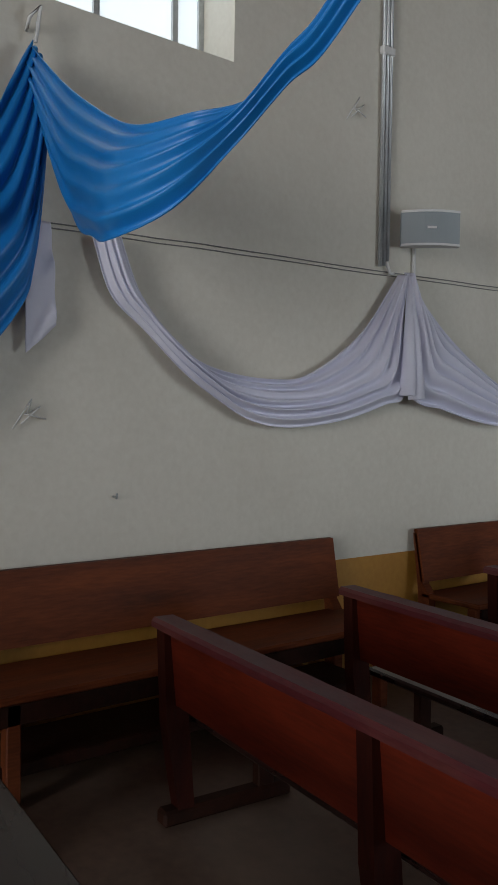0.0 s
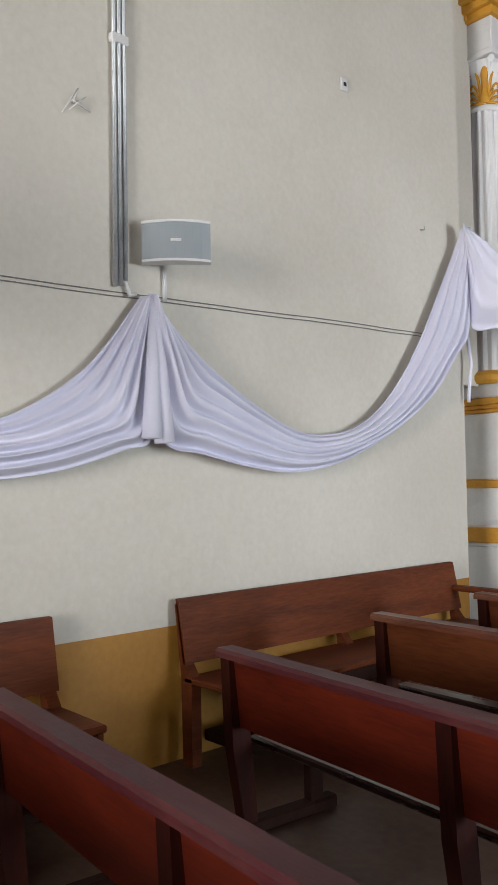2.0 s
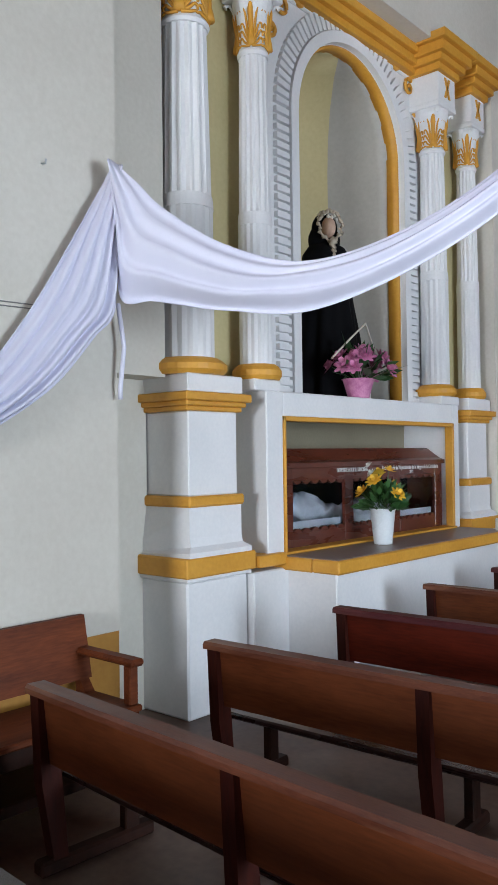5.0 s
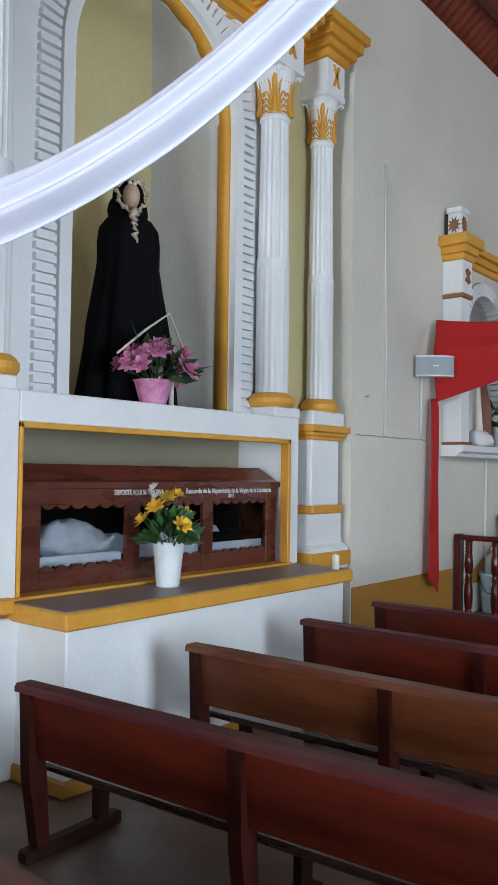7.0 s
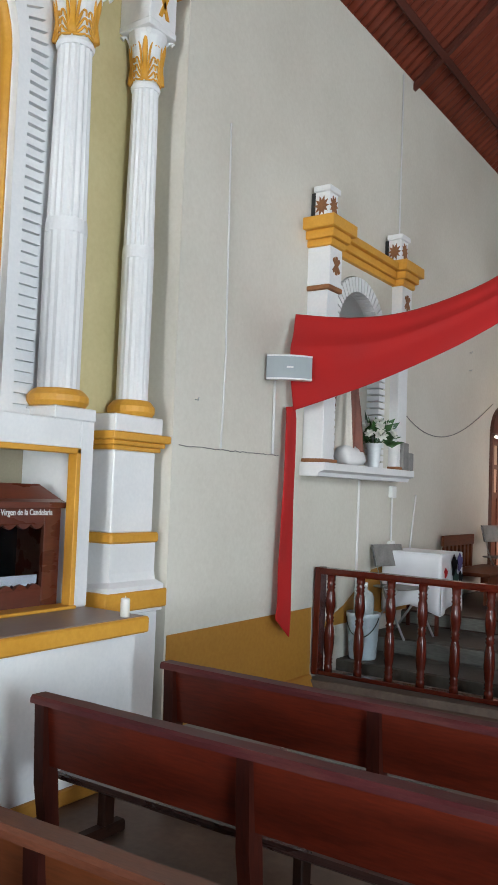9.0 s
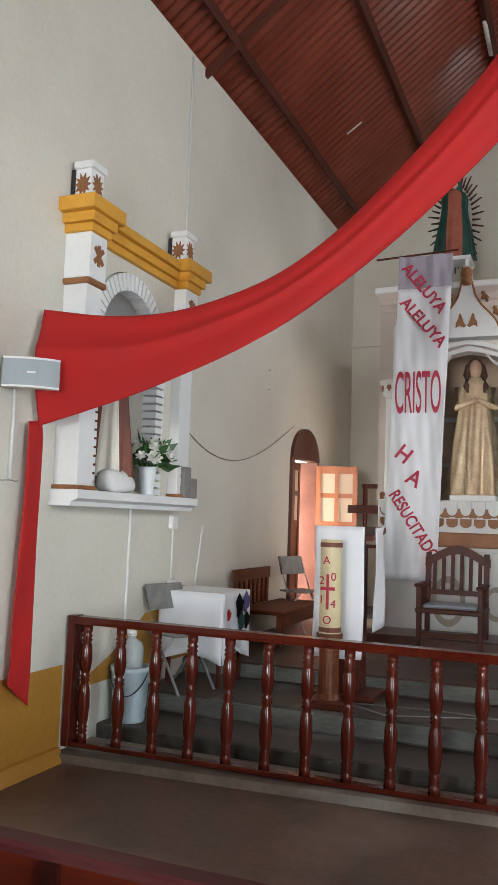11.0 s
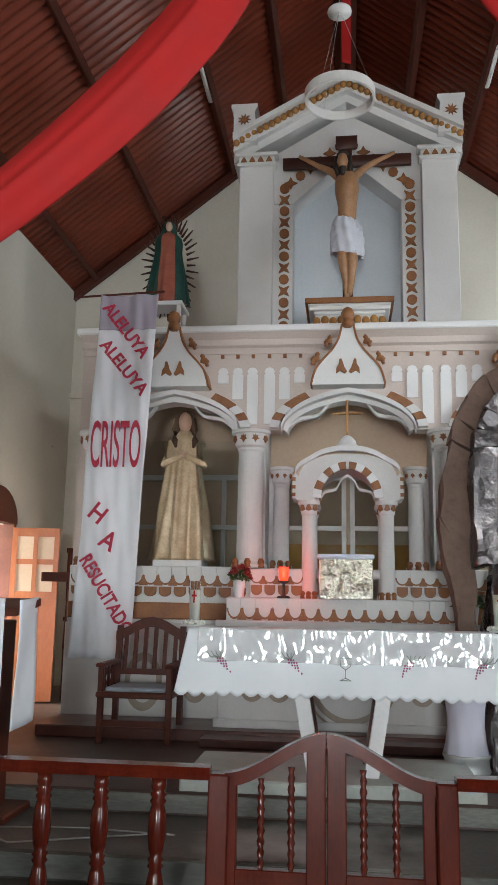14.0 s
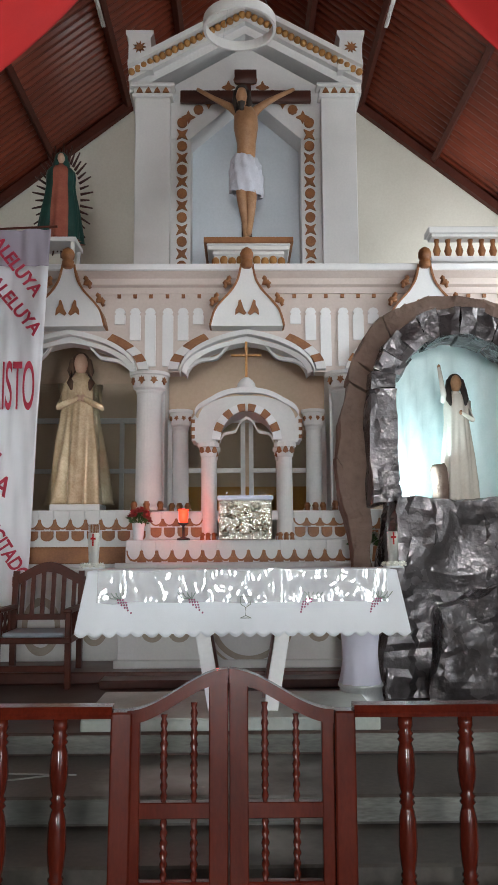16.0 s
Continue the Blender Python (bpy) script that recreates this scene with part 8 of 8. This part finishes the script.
for i in range(8):
    for j in range(16):
        bm.faces.new((gr[i][j], gr[i + 1][j], gr[i + 1][j + 1], gr[i][j + 1]))
o = part("side_cloth", bm, BAN, amb, smooth=True)
o.modifiers.new("thickness", "SOLIDIFY").thickness = 0.003

can = thing("paschal_candle", "thick cream candle with red letters on a wooden stand", "candle", (-1.955, 13.82, 0.30))
part("stand_foot", boxes((-0.14, 0.14, -0.14, 0.14, 0.0, 0.06), bevel=0.01), CHAIR_WOOD, can)
bm = bmesh.new()
lathe(bm, [(0.09, 0.06), (0.075, 0.10), (0.075, 0.46), (0.10, 0.50), (0.10, 0.54)], (0, 0, 0), 20)
part("stand_column", bm, PEW_BROWN, can)
bm = bmesh.new()
lathe(bm, [(0.082, 0.54), (0.082, 1.22), (0.075, 1.235), (0.02, 1.23)], (0, 0, 0), 28)
part("candle_body", bm, surface("cream_wax", (0.55, 0.46, 0.27), (0.66, 0.57, 0.36), 0.45, 8, 60, 0.1), can, smooth=False)
for z in (0.55, 1.18):
    bm = bmesh.new()
    lathe(bm, [(0.085, z), (0.085, z + 0.035)], (0, 0, 0), 28)
    part("red_band", bm, MAROON, can)
part("red_cross_mark", boxes((-0.010, 0.010, -0.088, -0.080, 0.72, 0.98), (-0.055, 0.055, -0.086, -0.070, 0.86, 0.885)), RED_INK, can)
for ch_, x, z in (("A", -0.01, 1.08), ("2", -0.045, 0.93), ("0", 0.045, 0.96), ("1", -0.045, 0.79), ("4", 0.045, 0.76), ("O", 0.0, 0.64)):
    text(ch_, RED_INK, 0.085, Matrix.Translation((x, -0.086, z)) @ pose(0, 0, 0, 90, 0, 0), can, 1.0, "red_letter", extrude=0.003)

# small table, folding chairs, bench, water jug
st = thing("side_table", "small table under a white embroidered cloth", "table", (-3.17, 14.19, 0.30))
st.scale = (1, 1, 1.15)
for x in (-0.24, 0.22):
    for y in (-0.22, 0.2):
        part("leg", boxes((x, x + 0.03, y, y + 0.03, 0, 0.63)), CHAIR_WOOD, st)
part("tabletop", boxes((-0.28, 0.28, -0.26, 0.26, 0.63, 0.655)), CHAIR_WOOD, st)
tc = thing("small_tablecloth", "white cloth with coloured motifs on the small table", "tablecloth", (-3.17, 14.19, 1.055))
tc.scale = (1, 1, 1.2)
part("cloth_top", boxes((-0.295, 0.295, -0.275, 0.275, 0.0, 0.006)), BAN, tc)
for nm, (x0, x1), y, ln in (("cloth_fall", (-0.295, 0.295), -0.278, 0.40), ("cloth_fall", (-0.275, 0.275), 0.298, 0.40)):
    bm = bmesh.new()
    gr = []
    for i in range(21):
        f = i / 20
        row = []
        for j in range(11):
            g = j / 10
            w = 0.012 * math.sin(f * 15) * g
            a, b = x0 + (x1 - x0) * f, -ln * g * (1 + 0.35 * abs(f - 0.5))
            row.append(bm.verts.new((a, y - w, b) if nm and y < 0 else (0.298 + w, a, b)))
        gr.append(row)
    for i in range(20):
        for j in range(10):
            bm.faces.new((gr[i][j], gr[i + 1][j], gr[i + 1][j + 1], gr[i][j + 1]))
    o = part(nm, bm, BAN, tc, smooth=True)
    o.modifiers.new("thickness", "SOLIDIFY").thickness = 0.003
for x, z, r, mat in ((0.02, -0.09, 0.075, BLACK), (0.17, -0.07, 0.065, surface("violet_print", (0.05, 0.04, 0.14), (0.1, 0.08, 0.22), 0.7)), (0.06, -0.20, 0.07, GREEN_MANTLE), (0.19, -0.20, 0.055, BLACK), (-0.20, -0.14, 0.035, RED_CLOTH)):
    bm = bmesh.new()
    prism(bm, [(x + r * (1 + 0.3 * math.sin(5 * a)) * math.cos(a), z + r * (1 + 0.3 * math.cos(3 * a)) * math.sin(a)) for a in np.linspace(0, math.tau, 15)[:-1]], "x", 0.312, 0.317)
    part("printed_motif", bm, mat, tc)


def folding_chair(at, yaw):
    p = thing("folding_chair", "grey metal folding chair", "chair", at, group="folding chairs")
    p.rotation_euler = (0, 0, radians(yaw))
    for x in (-0.2, 0.2):
        bm = bmesh.new()
        tube(bm, [(x, -0.22, 0), (x, 0.05, 0.42), (x, 0.2, 0.80)], 0.011, 8)
        part("long_leg", bm, GREY_METAL, p, smooth=True)
        bm = bmesh.new()
        tube(bm, [(x * 0.9, 0.24, 0), (x * 0.9, -0.12, 0.44)], 0.011, 8)
        part("short_leg", bm, GREY_METAL, p, smooth=True)
    part("seat", boxes((-0.2, 0.2, -0.18, 0.18, 0.43, 0.45), bevel=0.008), CABLE, p)
    bm = bmesh.new()
    prism(bm, [(0.145, 0.62), (0.16, 0.62), (0.21, 0.82), (0.195, 0.82)], "x", -0.2, 0.2)
    part("backrest", bm, CABLE, p)
    return p


folding_chair((-3.21, 13.80, 0.30), 72)
folding_chair((-3.15, 16.75, 0.44), 70)
wb = thing("slatted_bench", "brown wooden bench with slatted back by the wall", "bench", (WALL + 0.05, 15.4, 0.44))
part("seat", boxes((0.02, 0.55, 0.0, 1.35, 0.30, 0.34), bevel=0.01), BENCH_WOOD, wb)
part("apron", boxes((0.48, 0.52, 0.03, 1.32, 0.18, 0.30)), BENCH_WOOD, wb)
part("top_rail", boxes((0.0, 0.035, 0.0, 1.0, 0.60, 0.72), bevel=0.006), BENCH_WOOD, wb)
for k in range(8):
    part("back_slat", boxes((0.005, 0.03, 0.03 + k * 0.125, 0.09 + k * 0.125, 0.34, 0.60)), BENCH_WOOD, wb)
for y in (0.02, 1.28):
    for x in (0.03, 0.48):
        part("leg", boxes((x, x + 0.05, y, y + 0.05, 0, 0.30)), BENCH_WOOD, wb)
JUG = surface("pale_blue_plastic", (0.46, 0.56, 0.62), (0.56, 0.66, 0.72), 0.3, 5, 60, 0.05)
bk_ = thing("bucket", "white plastic bucket standing on the step", "bucket", (-3.33, 13.26, 0.15))
bm = bmesh.new()
lathe(bm, [(0.115, 0), (0.12, 0.01), (0.142, 0.36), (0.152, 0.365), (0.152, 0.40), (0.14, 0.40), (0.135, 0.33)], (0, 0, 0), 26)
part("bucket_body", bm, JUG, bk_, smooth=True)
bm = bmesh.new()
tube(bm, [(0.148 * math.cos(a), 0.148 * math.sin(a), 0.36 - 0.16 * math.sin((a + 2.6) / 2.6 * math.pi)) for a in np.linspace(-2.6, 0.0, 16)], 0.004, 6)
part("handle", bm, DARK, bk_, "thin dark wire handle", smooth=True)
wj = thing("water_jug", "clear plastic water jug set in the bucket", "jug", (-3.33, 13.26, 0.48))
bm = bmesh.new()
lathe(bm, [(0.085, 0), (0.09, 0.02), (0.09, 0.20), (0.075, 0.24), (0.03, 0.27), (0.03, 0.30)], (0, 0, 0), 20)
part("jug_body", bm, surface("cloudy_clear_plastic", (0.30, 0.34, 0.34), (0.40, 0.44, 0.44), 0.25, 5, 60, 0.05), wj, smooth=True)
bm = bmesh.new()
lathe(bm, [(0.034, 0.29), (0.034, 0.325), (0.028, 0.33)], (0, 0, 0), 14)
part("cap", bm, WHITE_PLASTIC, wj, smooth=True)

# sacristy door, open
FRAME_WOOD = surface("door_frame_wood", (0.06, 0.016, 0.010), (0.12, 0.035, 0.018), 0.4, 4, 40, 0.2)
# Sunlight on the open leaf is put into this bright orange colour.
SUNLIT_DOOR = surface("sunlit_door_wood", (0.30, 0.085, 0.028), (0.42, 0.14, 0.05), 0.45, 3, 40, 0.2, stretch=(1, 1, 0.4))
dr = thing("door_1", "open arched brown wooden door standing ajar", "door", (WALL, 17.72, 0.44), kind="structure")
part("jamb", boxes((-0.55, 0.04, -0.54, -0.46, 0.0, 2.01), (-0.55, 0.04, 0.46, 0.52, 0.0, 2.01), bevel=0.006), FRAME_WOOD, dr)
bm = bmesh.new()
prism(bm, [(-0.54, 2.01)] + [(0.53 * -math.cos(math.pi * k / 14), 2.01 + 0.40 * math.sin(math.pi * k / 14)) for k in range(15)] + [(0.53, 2.01)], "x", -0.08, 0.045)
part("arched_head", bm, FRAME_WOOD, dr)


def leaf(hinge, yaw, w, mat, label):
    bm = bmesh.new()
    zs = [0.02, 0.14, 0.72, 0.80, 1.18, 1.24, 1.56, 1.62, 1.86, 1.97]
    box(bm, 0, 0.06, -0.02, 0.02, 0.02, 1.97)
    box(bm, w - 0.06, w, -0.02, 0.02, 0.02, 1.97)
    box(bm, w / 2 - 0.025, w / 2 + 0.025, -0.02, 0.02, 0.02, 1.97)
    for a, b in ((0.02, 0.14), (0.72, 0.80), (1.16, 1.24), (1.55, 1.61), (1.87, 1.97)):
        box(bm, 0.06, w - 0.06, -0.018, 0.018, a, b)
    bmesh.ops.transform(bm, matrix=pose(*hinge, 0, 0, yaw), verts=bm.verts[:])
    d = part("door_leaf", bm, mat, dr, label)
    for a, b, m_ in ((0.14, 0.72, mat), (0.80, 1.16, mat), (1.24, 1.55, NICHE_BEIGE), (1.61, 1.87, NICHE_BEIGE)):
        for u0, u1 in ((0.06, w / 2 - 0.025), (w / 2 + 0.025, w - 0.06)):
            bm = boxes((u0, u1, -0.008, 0.008, a, b))
            bmesh.ops.transform(bm, matrix=pose(*hinge, 0, 0, yaw), verts=bm.verts[:])
            part("door_panel", bm, m_, d)
    return d


# Leaf colours carry the light: orange where sunlit, frame wood where shaded.
leaf((0.03, 0.46, 0), 12, 0.54, SUNLIT_DOOR, "brown door leaf coloured orange as if sunlit")
leaf((-0.06, -0.46, 0), 90, 0.46, FRAME_WOOD, "door leaf coloured dark as if in shade")
wc = thing("wooden_cross", "tall brown wooden cross leaning by the back wall", "cross", (-2.45, 17.6, 0.44))
part("cross_upright", boxes((-0.05, 0.05, -0.03, 0.03, 0, 2.0), bevel=0.006), CHAIR_WOOD, wc)
part("cross_arm", boxes((-0.42, 0.42, -0.035, -0.03 + 0.06, 1.35, 1.45), bevel=0.006), CHAIR_WOOD, wc)
rk = thing("coat_rack", "dark wooden rack standing in the corner", "rack", (-2.75, 18.6, 0.44))
for x in (-0.16, 0.16):
    bm = bmesh.new()
    lathe(bm, [(0.035, 0), (0.03, 0.3), (0.04, 0.6), (0.025, 1.1), (0.035, 1.5), (0.03, 1.75)], (x, 0, 0), 10)
    part("rack_post", bm, CHAIR_WOOD, rk, smooth=True)
for z0, z1 in ((1.70, 1.76), (0.9, 0.95)):
    part("rack_rail", boxes((-0.2, 0.2, -0.02, 0.02, z0, z1)), CHAIR_WOOD, rk)
lines_thing("floor_cable", "white cable lying over the sanctuary steps", "cable", [[(-1.9, 14.0, 0.312), (-1.5, 13.7, 0.312), (-1.0, 13.9, 0.312), (-0.7, 14.02, 0.312)], [(-1.95, 13.95, 0.312), (-1.2, 14.05, 0.312), (-0.62, 14.0, 0.312)]], 0.005, CABLE)
